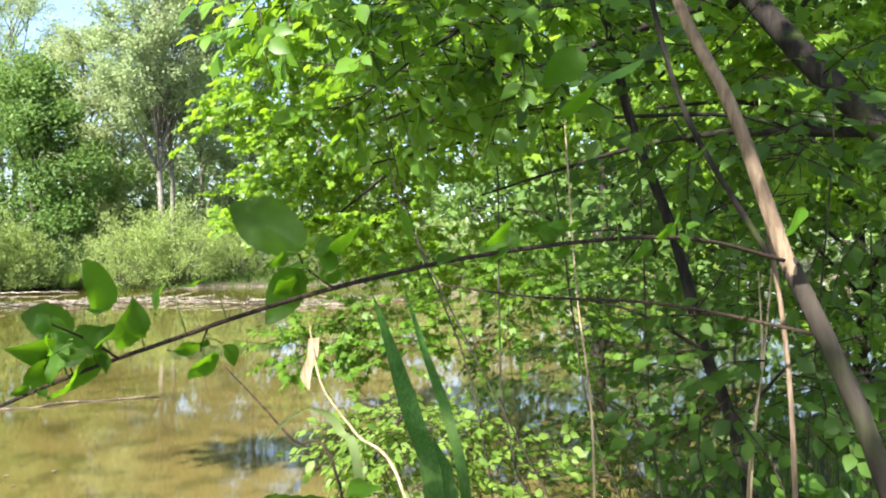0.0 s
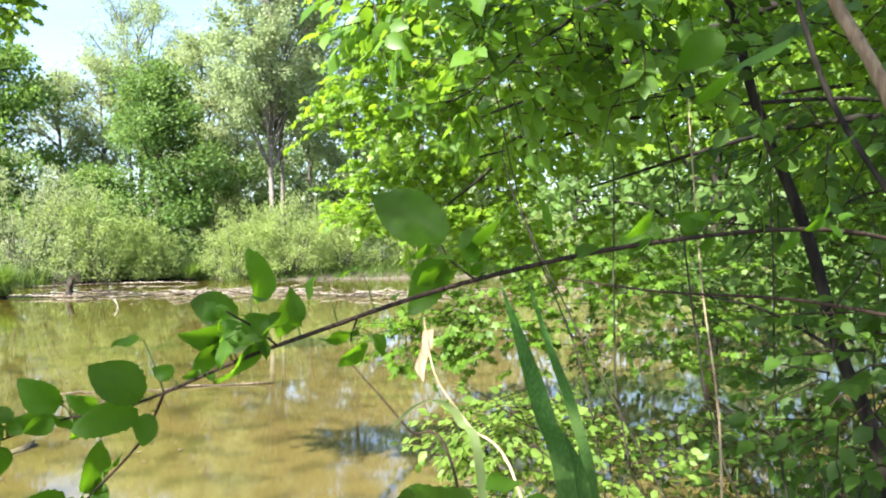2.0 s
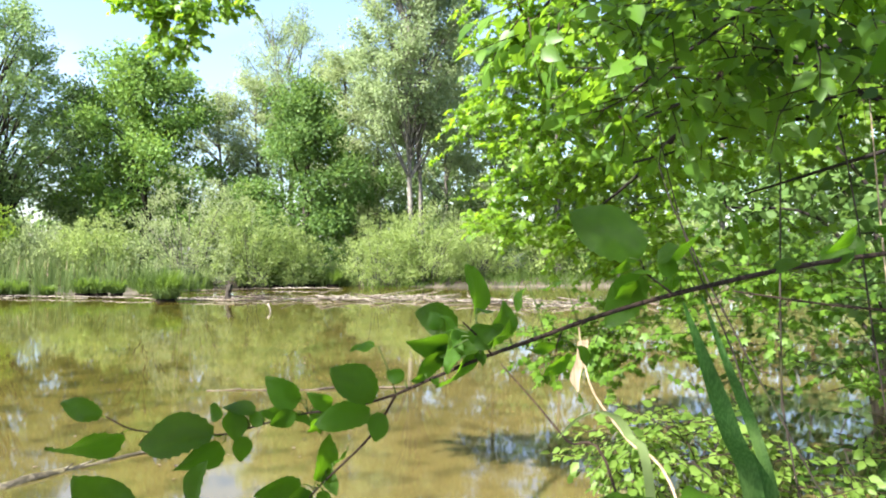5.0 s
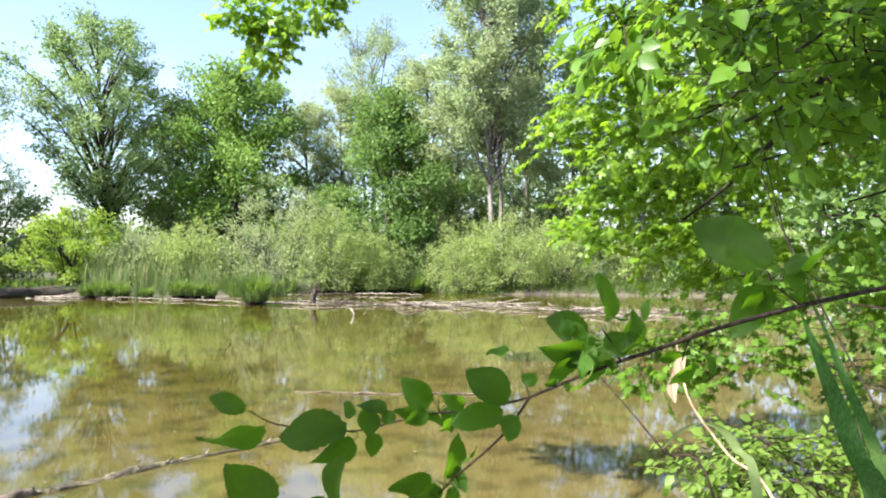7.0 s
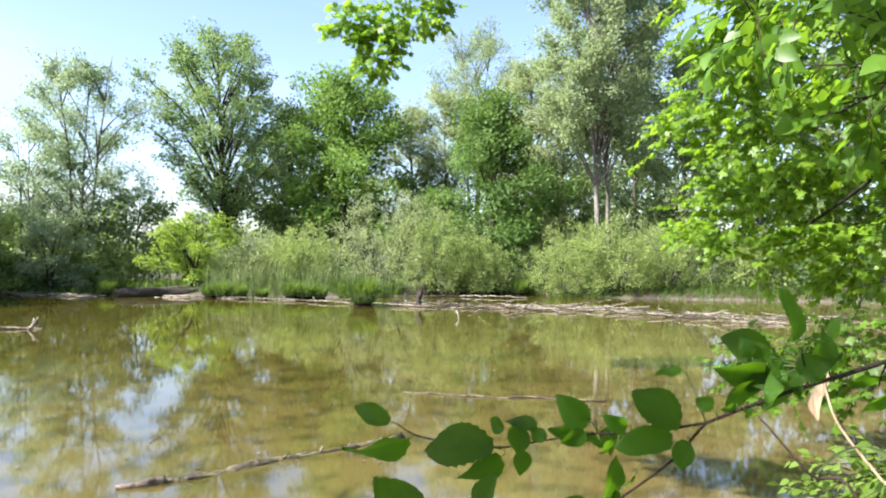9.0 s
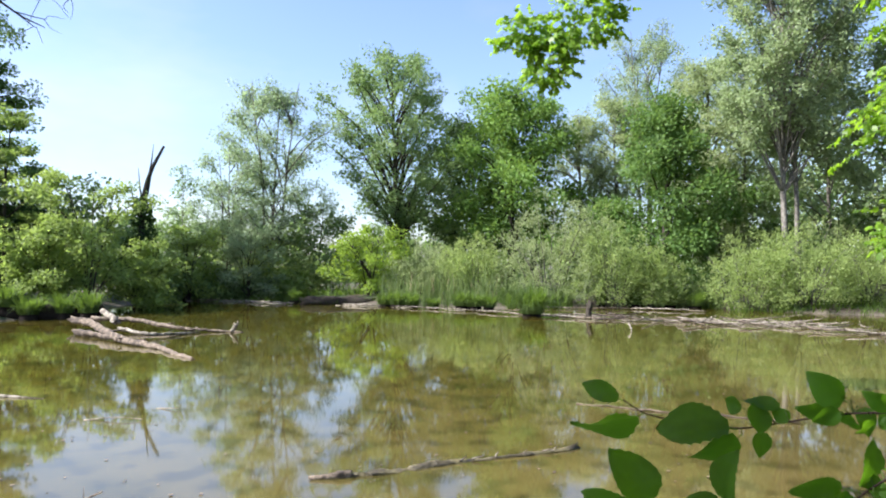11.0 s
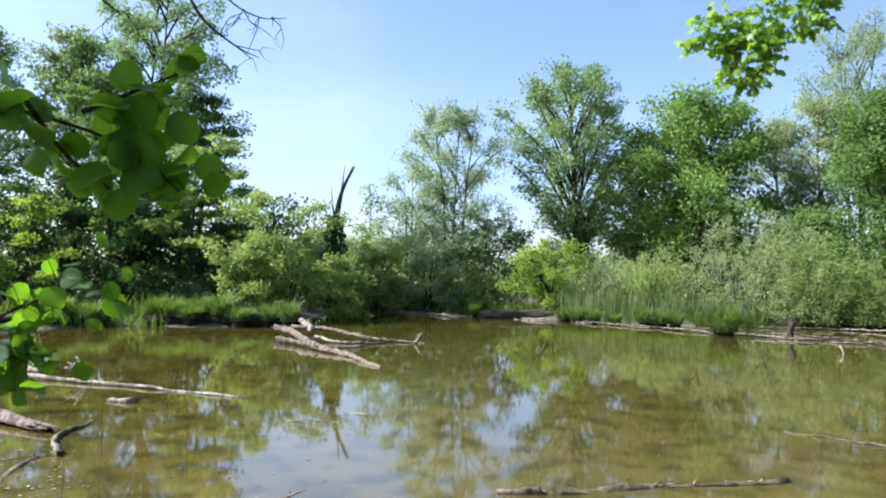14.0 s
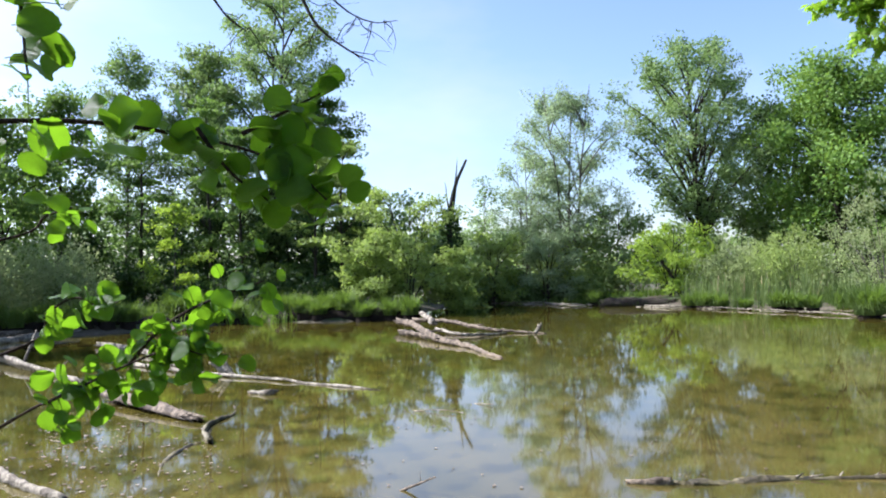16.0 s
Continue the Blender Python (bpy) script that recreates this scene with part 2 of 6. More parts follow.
def water_material():
    """Still, silty pond water: mirror on top, cloudy brown-olive body with the bottom's mottling showing through."""
    m, n, l, p = material("pond_water")
    broad = noise_out(n, l, 0.16, 3.0)
    weed = noise_out(n, l, 0.8, 5.0)
    fine = noise_out(n, l, 2.6, 5.0)
    tc = n.new("ShaderNodeTexCoord")
    sep = n.new("ShaderNodeSeparateXYZ")
    l.new(tc.outputs["Object"], sep.inputs[0])
    east = n.new("ShaderNodeMath")
    east.operation = "MULTIPLY_ADD"
    east.inputs[1].default_value = 6.0
    l.new(broad, east.inputs[0])
    l.new(sep.outputs[0], east.inputs[2])
    silt = ramp(n, l, east.outputs[0], -10.5, 3.0)
    c = mixed(n, l, silt, (0.074, 0.063, 0.009), (0.112, 0.088, 0.030))
    clear = n.new("ShaderNodeMapRange")
    clear.inputs["To Min"].default_value, clear.inputs["To Max"].default_value = 1.0, 0.4
    l.new(silt, clear.inputs["Value"])
    c = mixed(n, l, ramp(n, l, weed, 0.46, 0.62), c, mixed(n, l, clear.outputs[0], c, mixed(n, l, 0.72, c, (0.040, 0.038, 0.007))))
    c = mixed(n, l, ramp(n, l, fine, 0.50, 0.60), c, mixed(n, l, clear.outputs[0], c, mixed(n, l, 0.75, c, (0.016, 0.016, 0.005))))
    c = mixed(n, l, ramp(n, l, noise_out(n, l, 7.0, 4.0), 0.60, 0.70), c, mixed(n, l, clear.outputs[0], c, mixed(n, l, 0.4, c, (0.020, 0.020, 0.007))))
    l.new(c, p.inputs["Base Color"])
    p.inputs["Roughness"].default_value = 0.038
    p.inputs["IOR"].default_value = 1.78
    p.inputs["Specular IOR Level"].default_value = 0.5
    rip = noise_out(n, l, 1.6, 3.0, "Object", (1.0, 1.0, 1.0))
    bump(n, l, p, rip, 0.06, 0.010)
    return m


M["ground"] = ground_material()
M["water"] = water_material()


# ---------------------------------------------------------------- mesh tools
def mesh_object(name, verts, faces, mat, parent=None, label="", smooth=True):
    """One mesh object. faces: an (n, 3) array, an (n, 4) array, or a list of tuples."""
    me = bpy.data.meshes.new(name)
    verts = np.asarray(verts, dtype=np.float32)
    if isinstance(faces, np.ndarray):
        k = faces.shape[1]
        me.vertices.add(len(verts))
        me.vertices.foreach_set("co", verts.ravel())
        me.loops.add(faces.size)
        me.loops.foreach_set("vertex_index", faces.astype(np.int32).ravel())
        me.polygons.add(len(faces))
        me.polygons.foreach_set("loop_start", np.arange(0, faces.size, k, dtype=np.int32))
        me.update(calc_edges=True)
    else:
        me.from_pydata([tuple(map(float, v)) for v in verts], [], faces)
    me.validate()
    me.polygons.foreach_set("use_smooth", np.full(len(me.polygons), smooth))
    me.materials.append(mat)
    ob = new(name, me)
    if parent:
        ob.parent = parent
    if label:
        ob["label"] = label
    return ob


def thing(name, place, label, category, group="", kind=""):
    ob = new(name)
    ob.location = place
    ob.empty_display_size = 0.1
    return tagged(ob, label, category, group, kind)


def unit(v):
    v = np.asarray(v, dtype=float)
    return v / (np.linalg.norm(v, axis=-1, keepdims=True) + 1e-9)


def smooth_line(pts, per=6):
    """A soft curve through the points."""
    pts = np.asarray(pts, dtype=float)
    out = []
    for i in range(len(pts) - 1):
        a, b = pts[i], pts[i + 1]
        p0 = pts[i - 1] if i else 2 * a - b
        p3 = pts[i + 2] if i + 2 < len(pts) else 2 * b - a
        for k in range(per):
            t = k / per
            out.append(0.5 * (2 * a + (b - p0) * t + (2 * p0 - 5 * a + 4 * b - p3) * t * t + (3 * a - p0 - 3 * b + p3) * t ** 3))
    out.append(pts[-1])
    return np.array(out)


def tube(line, radii, sides=6, knobs=0.0, rng=None):
    """Vertices and quads of a round stem along line, closed at both ends."""
    line = np.asarray(line, dtype=float)
    k = len(line)
    radii = np.broadcast_to(np.asarray(radii, dtype=float), (k,))
    tang = unit(np.gradient(line, axis=0))
    ref = np.array([0.31, 0.87, 0.38])
    u = unit(np.cross(tang, ref))
    v = np.cross(tang, u)
    ang = np.arange(sides) * 2 * np.pi / sides
    ring = np.cos(ang)[None, :, None] * u[:, None, :] + np.sin(ang)[None, :, None] * v[:, None, :]
    r = radii[:, None] * np.ones((1, sides))
    if knobs and rng is not None:
        r = r * (1 + knobs * rng.normal(size=r.shape))
    verts = (line[:, None, :] + ring * r[:, :, None]).reshape(-1, 3)
    verts = np.vstack([verts, line[:1] - tang[:1] * radii[0] * 0.3, line[-1:] + tang[-1:] * radii[-1] * 0.3])
    i = np.arange(k - 1)[:, None] * sides
    j = np.arange(sides)[None, :]
    jn = (j + 1) % sides
    quads = np.stack([i + j, i + jn, i + sides + jn, i + sides + j], axis=-1).reshape(-1, 4)
    a, b = k * sides, k * sides + 1
    jj = np.arange(sides)
    nx = (jj + 1) % sides
    tri = np.vstack([quads[:, [0, 1, 2]], quads[:, [0, 2, 3]],
                     np.stack([np.full(sides, a), nx, jj], 1),
                     np.stack([np.full(sides, b), (k - 1) * sides + jj, (k - 1) * sides + nx], 1)])
    return verts, tri


def merge(parts):
    """Joins (verts, faces) pairs into one."""
    vs, fs, o = [], [], 0
    for v, f in parts:
        vs.append(v)
        fs.append(f + o)
        o += len(v)
    return np.vstack(vs), np.vstack(fs)


def spread(template, pos, along, normal, size, width=None):
    """Copies of a small template (verts, tris) set at pos, with its y axis along and its z axis near normal."""
    tv, tf = template
    along = unit(along)
    side = unit(np.cross(along, normal))
    up = np.cross(side, along)
    size = np.broadcast_to(np.asarray(size, dtype=float), (len(pos),))
    w = size if width is None else size * width
    verts = (pos[:, None, :] + tv[None, :, 0:1] * (side * w[:, None])[:, None, :]
             + tv[None, :, 1:2] * (along * size[:, None])[:, None, :] + tv[None, :, 2:3] * (up * size[:, None])[:, None, :])
    faces = tf[None, :, :] + (np.arange(len(pos)) * len(tv))[:, None, None]
    return verts.reshape(-1, 3), faces.reshape(-1, tf.shape[1])


# leaf templates: x across, y from stalk to tip, z out of the blade
FAR_LEAF = (np.array([[0, 0, 0], [0.36, 0.5, 0.09], [0, 1, 0], [-0.36, 0.5, 0.09]]), np.array([[0, 1, 2], [0, 2, 3]]))
SLIM_LEAF = (np.array([[0, 0, 0], [0.17, 0.45, 0.05], [0, 1, -0.08], [-0.17, 0.45, 0.05]]), np.array([[0, 1, 2], [0, 2, 3]]))
OVATE = (np.array([[0, 0, 0], [0.30, 0.30, 0.07], [0.27, 0.62, 0.05], [0, 1.0, -0.10], [-0.27, 0.62, 0.05], [-0.30, 0.30, 0.07], [0, 0.45, 0.0]]),
         np.array([[0, 1, 6], [1, 2, 6], [2, 3, 6], [3, 4, 6], [4, 5, 6], [5, 0, 6]]))


def lobed_leaf():
    """A five-lobed maple leaf as a fan with drooping tips."""
    out = [(0.0, 0.34, 0.0)]
    outline = [(-180, 0.30), (-128, 0.52), (-98, 0.34), (-62, 0.64), (-30, 0.38), (0, 0.70), (30, 0.38), (62, 0.64), (98, 0.34), (128, 0.52)]
    for a, r in outline:
        out.append((r * math.sin(radians(a)), 0.34 + r * math.cos(radians(a)), -0.16 * (r / 0.6) ** 2 + (0.05 if r < 0.4 else 0)))
    k = len(outline)
    return np.array(out), np.array([[0, 1 + (i + 1) % k, 1 + i] for i in range(k)])


LOBED = lobed_leaf()


def fine_leaf(width=0.32, rows=11, fold=0.10, droop=0.18, teeth=0.05, point=1.0, seed=0):
    """A near leaf with a folded midrib, wavy blade, toothed edge and short stalk."""
    rng = np.random.default_rng(seed)
    wave, bend = rng.uniform(2.0, 4.5, 2), rng.normal() * 0.10
    phase = rng.uniform(0, 6.28, 2)
    amp = rng.uniform(0.03, 0.075)
    vs, fs = [], []
    for i in range(rows + 1):
        t = i / rows
        w = width * math.sin(math.pi * t ** 0.85) ** (0.62 if t < 0.45 else 0.72 * point) if 0 < t < 1 else 0.0
        w = max(w, 0.004)
        jag = teeth * w * (1 if i % 2 else -1)
        z = -droop * t * t + 0.5 * bend * math.sin(3 * t)
        cx = bend * t * t
        left = amp * math.sin(wave[0] * 2 * t + phase[0])
        right = amp * math.sin(wave[1] * 2 * t + phase[1])
        y = 0.10 + 0.90 * t
        vs += [(cx - (w + jag), y - 0.03 * (i % 2), z + fold * w * 2 + left), (cx - w * 0.5, y, z + fold * w * 1.2 + left * 0.4),
               (cx, y, z), (cx + w * 0.5, y, z + fold * w * 1.2 + right * 0.4), (cx + w + jag, y - 0.03 * (i % 2), z + fold * w * 2 + right)]
    for i in range(rows):
        for j in range(4):
            k = i * 5 + j
            fs.append((k, k + 1, k + 6, k + 5))
    k = len(vs)
    vs += [(-0.012, 0, 0.0), (0.012, 0, 0.0), (0.010, 0.11, 0.004), (-0.010, 0.11, 0.004)]
    fs.append((k, k + 1, k + 2, k + 3))
    return vs, fs


def random_dirs(rng, k, up=0.0):
    d = rng.normal(size=(k, 3))
    d[:, 2] += up
    return unit(d)


# ---------------------------------------------------------------- ground and water
SHORE = [(-0.4, 1.4), (0.5, 3.0), (1.0, 5.2), (2.8, 6.4), (5.5, 9), (10, 14), (18, 22), (26, 32), (22, 41), (14, 42), (7, 38), (3, 37),
         (-1.8, 36.8), (-6, 35.5), (-11, 34.2), (-15, 34.5), (-19, 33.5), (-21.5, 31), (-23, 26), (-26.5, 24.8), (-29, 22.3), (-32, 22.8),
         (-36, 22.5), (-40, 20.8), (-43, 17.5), (-38, 15), (-36, 13.5), (-29.5, 9.4), (-28.3, 6), (-30, 4), (-30, 1.5), (-28, -1.5),
         (-27, -5), (-24, -8), (-18, -9), (-12, -6), (-8, -3.6), (-5, -1.4), (-3, 0.1), (-1.8, 0.9)]


def shore_distance(p):
    """Signed distance to the waterline: below zero in the pond."""
    poly = np.array(SHORE)
    a, b = poly, np.roll(poly, -1, axis=0)
    best = np.full(len(p), 1e9)
    inside = np.zeros(len(p), dtype=bool)
    for (ax, ay), (bx, by) in zip(a, b):
        ab = np.array([bx - ax, by - ay])
        t = np.clip(((p[:, 0] - ax) * ab[0] + (p[:, 1] - ay) * ab[1]) / (ab @ ab), 0, 1)
        best = np.minimum(best, np.hypot(p[:, 0] - ax - t * ab[0], p[:, 1] - ay - t * ab[1]))
        cross = ((ay > p[:, 1]) != (by > p[:, 1])) & (p[:, 0] < (bx - ax) * (p[:, 1] - ay) / (by - ay + 1e-12) + ax)
        inside ^= cross
    return np.where(inside, -best, best)


def wobble(x, y):
    return (np.sin(x * 1.3 + 0.7 * y) + np.sin(0.8 * y * 1.7 - x * 0.9 + 1.0) + np.sin(x * 3.1 + 2.0) * 0.5 * np.cos(y * 2.7)) / 3


def height_at(p):
    d = shore_distance(p) + 0.35 * wobble(p[:, 0] * 0.9, p[:, 1] * 0.9)
    bank = 0.38 * (1 - np.exp(-np.maximum(d, 0) / 0.9)) + 0.03 * wobble(p[:, 0] * 2, p[:, 1] * 2) * np.clip(d, 0, 1) + 0.012 * np.clip(d - 4, 0, 60)
    bed = -0.55 * (1 - np.exp(np.minimum(d, 0) / 2.5))
    return np.where(d > 0, bank, bed)


def ground_z(x, y):
    return float(height_at(np.array([[x, y]], dtype=float))[0])


ang = np.linspace(0, 2 * np.pi, 260, endpoint=False)
rad = np.concatenate([np.linspace(0.3, 12, 40), np.linspace(12.4, 50, 84), np.geomspace(52, 2500, 22)])
gx, gy = (rad[:, None] * np.sin(ang)[None, :]).ravel(), (rad[:, None] * np.cos(ang)[None, :]).ravel()
flat = np.stack([gx, gy], 1)
gv = np.column_stack([flat, height_at(flat)])
na = len(ang)
gi = np.arange(len(rad) - 1)[:, None] * na
gj = np.arange(na)[None, :]
gf = np.stack([gi + gj, gi + na + gj, gi + na + (gj + 1) % na, gi + (gj + 1) % na], -1).reshape(-1, 4)
gf = np.vstack([gf[:, [0, 1, 2]], gf[:, [0, 2, 3]], np.stack([np.full(na, len(gv)), np.arange(na), (np.arange(na) + 1) % na], 1)])
gv = np.vstack([gv, [[0, 0, 0.3]]])
tagged(mesh_object("ground", gv, gf, M["ground"]), "dark soil bank sloping to pale mud at the waterline", "ground", kind="structure")

wp = np.array(SHORE + [])
wc = wp.mean(axis=0)
wv = np.column_stack([wc + (wp - wc) * 1.0, np.zeros(len(wp))])
grow = unit(wp - wc) * 1.6
wv[:, :2] += grow
bm = bmesh.new()
bm.faces.new([bm.verts.new(v) for v in wv])
bmesh.ops.triangulate(bm, faces=bm.faces[:])
bmesh.ops.recalc_face_normals(bm, faces=bm.faces[:])
me = bpy.data.meshes.new("water")
bm.to_mesh(me)
bm.free()
me.materials.append(M["water"])
tagged(new("water", me), "still olive-brown silty pond water mirroring the trees", "pond water", kind="structure")


# ---------------------------------------------------------------- trees of the far shore
def crown_tree(name, label, az, d, height, half, low, profile, mats, seed, clumps=150, leaves=80, leaf=0.17, clump=0.75, stem=0.16,
               lean=0.0, template=FAR_LEAF, stems=1, droop=0.0, up=0.5, group="", category="tree", flat=0.8, rise=0.35, bare=0.0, width=None, inner=0.42):
    """A tree with tapered trunk, limbs and a crown of leaf clumps.
    half: crown half-width; low: height where the crown starts; profile: relative widths from the crown's foot to its top."""
    rng = np.random.default_rng(seed)
    base = polar(az, d)
    base.z = max(ground_z(base.x, base.y), -0.1) - 0.03
    root = thing(name, base, label, category, group)
    xs = np.linspace(0, 1, len(profile))
    wood = []
    tops = []
    for s in range(stems):
        off = np.zeros(3) if stems == 1 else np.array([math.cos(2.4 * s + seed), math.sin(2.4 * s + seed), 0]) * stem * 1.6
        k = 9
        zs = np.linspace(0, height * 0.96, k)
        fan = 0 if stems == 1 else half * 0.45
        a = 2.4 * s + seed
        line = np.column_stack([off[0] + fan * math.cos(a) * (zs / height) ** 1.4 + rng.normal(size=k).cumsum() * 0.010 * height * 0.5,
                                off[1] + fan * math.sin(a) * (zs / height) ** 1.4 + rng.normal(size=k).cumsum() * 0.010 * height * 0.5, zs])
        # lean is sideways as seen from the pond
        side = np.array([math.cos(radians(az)), math.sin(radians(az)), 0])
        line += side[None, :] * (lean * (zs / height))[:, None]
        r = stem * (0.78 if stems > 1 else 1) * (1 - zs / height * 0.93)
        r[0] *= 1.35
        tops.append(line)
        wood.append(tube(smooth_line(line, 3), np.interp(np.linspace(0, 1, (k - 1) * 3 + 1), np.linspace(0, 1, k), r), 8, 0.03, rng))
    limbs = []
    n_limb = max(8, clumps // 9)
    for i in range(n_limb):
        line = tops[i % stems]
        t = (i + 0.5) / n_limb
        h1 = low + (height - low) * (t ** 0.85) * 0.98
        w = half * np.interp((h1 - low) / (height - low), xs, profile)
        a = i * 2.39996 + rng.normal() * 0.3
        reach = w * rng.uniform(0.62, 1.10)
        h0 = max(h1 - reach * (rise + 0.35) - rng.uniform(0, 0.6), low * 0.7)
        tz = np.interp(h0, line[:, 2], np.arange(len(line)))
        p0 = np.array([np.interp(tz, np.arange(len(line)), line[:, c]) for c in range(3)])
        cx = np.interp(h1, line[:, 2], line[:, 0])
        cy = np.interp(h1, line[:, 2], line[:, 1])
        p2 = np.array([cx + math.cos(a) * reach, cy + math.sin(a) * reach, h1 - droop * reach + rng.normal() * 0.12 * reach])
        p1 = p0 * 0.5 + p2 * 0.5 + np.array([0, 0, 0.18 * reach * (1 - droop)]) + rng.normal(size=3) * 0.06 * reach
        limb = smooth_line([p0, p1, p2], 4)
        limbs.append(limb)
        wood.append(tube(limb, np.linspace(stem * 0.33, 0.014, len(limb)), 5))
    # leaf clumps gathered in masses along the limbs, with gaps between the masses
    per = max(1, clumps // n_limb)
    pos, direc, face = [], [], []
    for limb in limbs:
        masses = np.clip(np.array([inner + 0.06, (inner + 1.05) / 2, 1.0]) + rng.normal(size=3) * 0.05, 0.3, 1.06)
        puff = rng.uniform(0.8, 1.2, 3)
        for c in range(per):
            j = c % 3 if c < 6 else 2 if rng.random() < 0.6 else 1
            idx = min(1.0, masses[j]) * (len(limb) - 1)
            p = np.array([np.interp(idx, np.arange(len(limb)), limb[:, q]) for q in range(3)])
            centre = p + rng.normal(size=3) * clump * puff[j] * np.array([0.7, 0.7, 0.5 * flat])
            if c % 2 == 0:
                wood.append(tube(np.array([p, (p + centre) / 2 + [0, 0, 0.05], centre]), [0.018, 0.012, 0.006], 3))
            if rng.random() < bare:
                continue
            k = int(leaves * 1.35 * rng.uniform(0.6, 1.35))
            ball = random_dirs(rng, k) * (rng.random((k, 1)) ** 0.42)
            shell = ball * clump * rng.uniform(0.72, 1.30) * np.array([1, 1, flat])
            pos.append(centre + shell)
            direc.append(unit(shell + rng.normal(size=(k, 3)) * clump * 0.4 - np.array([0, 0, droop * 1.2 * clump])))
            away = unit((centre - np.array([np.interp(centre[2], line[:, 2], line[:, 0]), np.interp(centre[2], line[:, 2], line[:, 1]), centre[2] - 0.3 * half])))
            face.append(ball * 0.8 + away * 0.5 + rng.normal(size=(k, 3)) * 0.42 + np.array([0, 0, up * 0.7]))
    pos, direc, face = np.vstack(pos), np.vstack(direc), np.vstack(face)
    keep = pos[:, 2] > 0.15
    pos, direc, nrm = pos[keep], direc[keep], face[keep]
    v, f = spread(template, pos, direc, nrm, leaf * 1.12 * rng.uniform(0.65, 1.3, len(pos)), width)
    wv, wf = merge(wood)
    mesh_object("trunk", wv, wf, mats[1], root)
    mesh_object("crown", v, f, mats[0], root)
    return root


OVAL = (0.55, 0.9, 1.0, 0.95, 0.75, 0.42, 0.1)
ROUND = (0.7, 0.95, 1.0, 1.0, 0.9, 0.65, 0.3)
TALL = (0.5, 0.8, 0.95, 1.0, 0.97, 0.88, 0.68, 0.35)
FULL = (0.45, 0.62, 0.82, 1.0, 0.97, 0.78, 0.4)
VASE = (0.2, 0.35, 0.6, 0.85, 1.0, 0.9, 0.5)
BUSH = (0.9, 1.0, 0.98, 0.85, 0.55)

crown_tree("poplar_tree", "slim airy poplar with sparse grey-green crown on the far bank", 92.7, 48, 15.6, 2.0, 5.0, TALL, (M["alder_leaf"], M["bark_grey"]), 11, 260, 40, 0.15, 0.5, 0.14)
crown_tree("ash_tree", "light green broadleaf tree with a slender grey trunk", 87.4, 46, 15.4, 3.1, 4.2, TALL, (M["thicket_leaf"], M["bark_dark"]), 12, 380, 46, 0.16, 0.55, 0.16)
crown_tree("alder_tree", "tall dark-trunked alder with loose backlit crown", 82.8, 44, 18.4, 4.0, 3.2, TALL, (M["alder_leaf"], M["bark_dark"]), 13, 520, 46, 0.15, 0.54, 0.22, stems=2)
crown_tree("alder_tree", "shorter alder with layered drooping boughs beside the tall one", 78.6, 43, 12.4, 2.7, 2.0, OVAL, (M["maple_far"], M["bark_dark"]), 14, 240, 48, 0.15, 0.5, 0.14, flat=0.45, rise=0.05, droop=0.15)
crown_tree("feathery_willow", "airy pale silver-green willow with open crown and sky gaps", 59.2, 46, 13.8, 3.3, 3.2, TALL, (M["feather_leaf"], M["bark_grey"]), 15, 400, 46, 0.14, 0.52, 0.15, template=SLIM_LEAF, droop=0.2, width=1.7, stems=3, rise=0.7, inner=0.5)
crown_tree("feathery_willow", "smaller pale silver-green willow leaning over its neighbour", 62.4, 45, 9.4, 1.9, 3.0, ROUND, (M["feather_leaf"], M["bark_grey"]), 16, 170, 42, 0.14, 0.46, 0.10, template=SLIM_LEAF, droop=0.2, width=1.7, stems=3, rise=0.7, inner=0.5)
crown_tree("alder_tree", "broad open alder with dark upright trunk and grey-green leaves", 48.9, 47, 15.9, 4.6, 4.4, FULL, (M["alder_leaf"], M["bark_dark"]), 17, 560, 44, 0.15, 0.52, 0.24, lean=-0.6, rise=0.9, inner=0.5)
crown_tree("shade_tree", "tree behind the others, its shade put into dark green leaves", 44.4, 53, 12.2, 3.4, 3.0, ROUND, (M["dark_leaf"], M["bark_dark"]), 18, 150, 80, 0.2, 0.9, 0.2)
crown_tree("oak_tree", "dense rounded bright green oak with dark spreading limbs", 40.2, 46, 13.2, 3.7, 3.4, ROUND, (M["oak_leaf"], M["bark_dark"]), 19, 320, 84, 0.175, 0.8, 0.26)
crown_tree("willow_tree", "pale grey-green willow behind the oak", 34.8, 50, 12.6, 3.6, 2.5, ROUND, (M["willow_leaf"], M["bark_grey"]), 20, 300, 42, 0.16, 0.6, 0.2, template=SLIM_LEAF, width=1.5, droop=0.3)
crown_tree("willow_tree", "tall thin-topped willow with fanned pale twigs", 29.6, 52, 18.8, 2.7, 7.0, VASE, (M["poplar_leaf"], M["bark_grey"]), 21, 420, 44, 0.13, 0.5, 0.16, inner=0.55, template=SLIM_LEAF, width=1.6, rise=1.2, stems=3)
crown_tree("maple_tree", "dense dark green maple leafy down to the ground", 28.2, 41.5, 11.0, 3.7, 0.6, OVAL, (M["maple_far"], M["bark_dark"]), 22, 260, 86, 0.17, 0.82, 0.2)
crown_tree("willow_tree", "pale grey-green willow with soft drooping foliage", 25.0, 49, 15.4, 3.6, 2.5, ROUND, (M["willow_leaf"], M["bark_grey"]), 23, 460, 50, 0.16, 0.62, 0.2, template=SLIM_LEAF, width=1.7, droop=0.3)
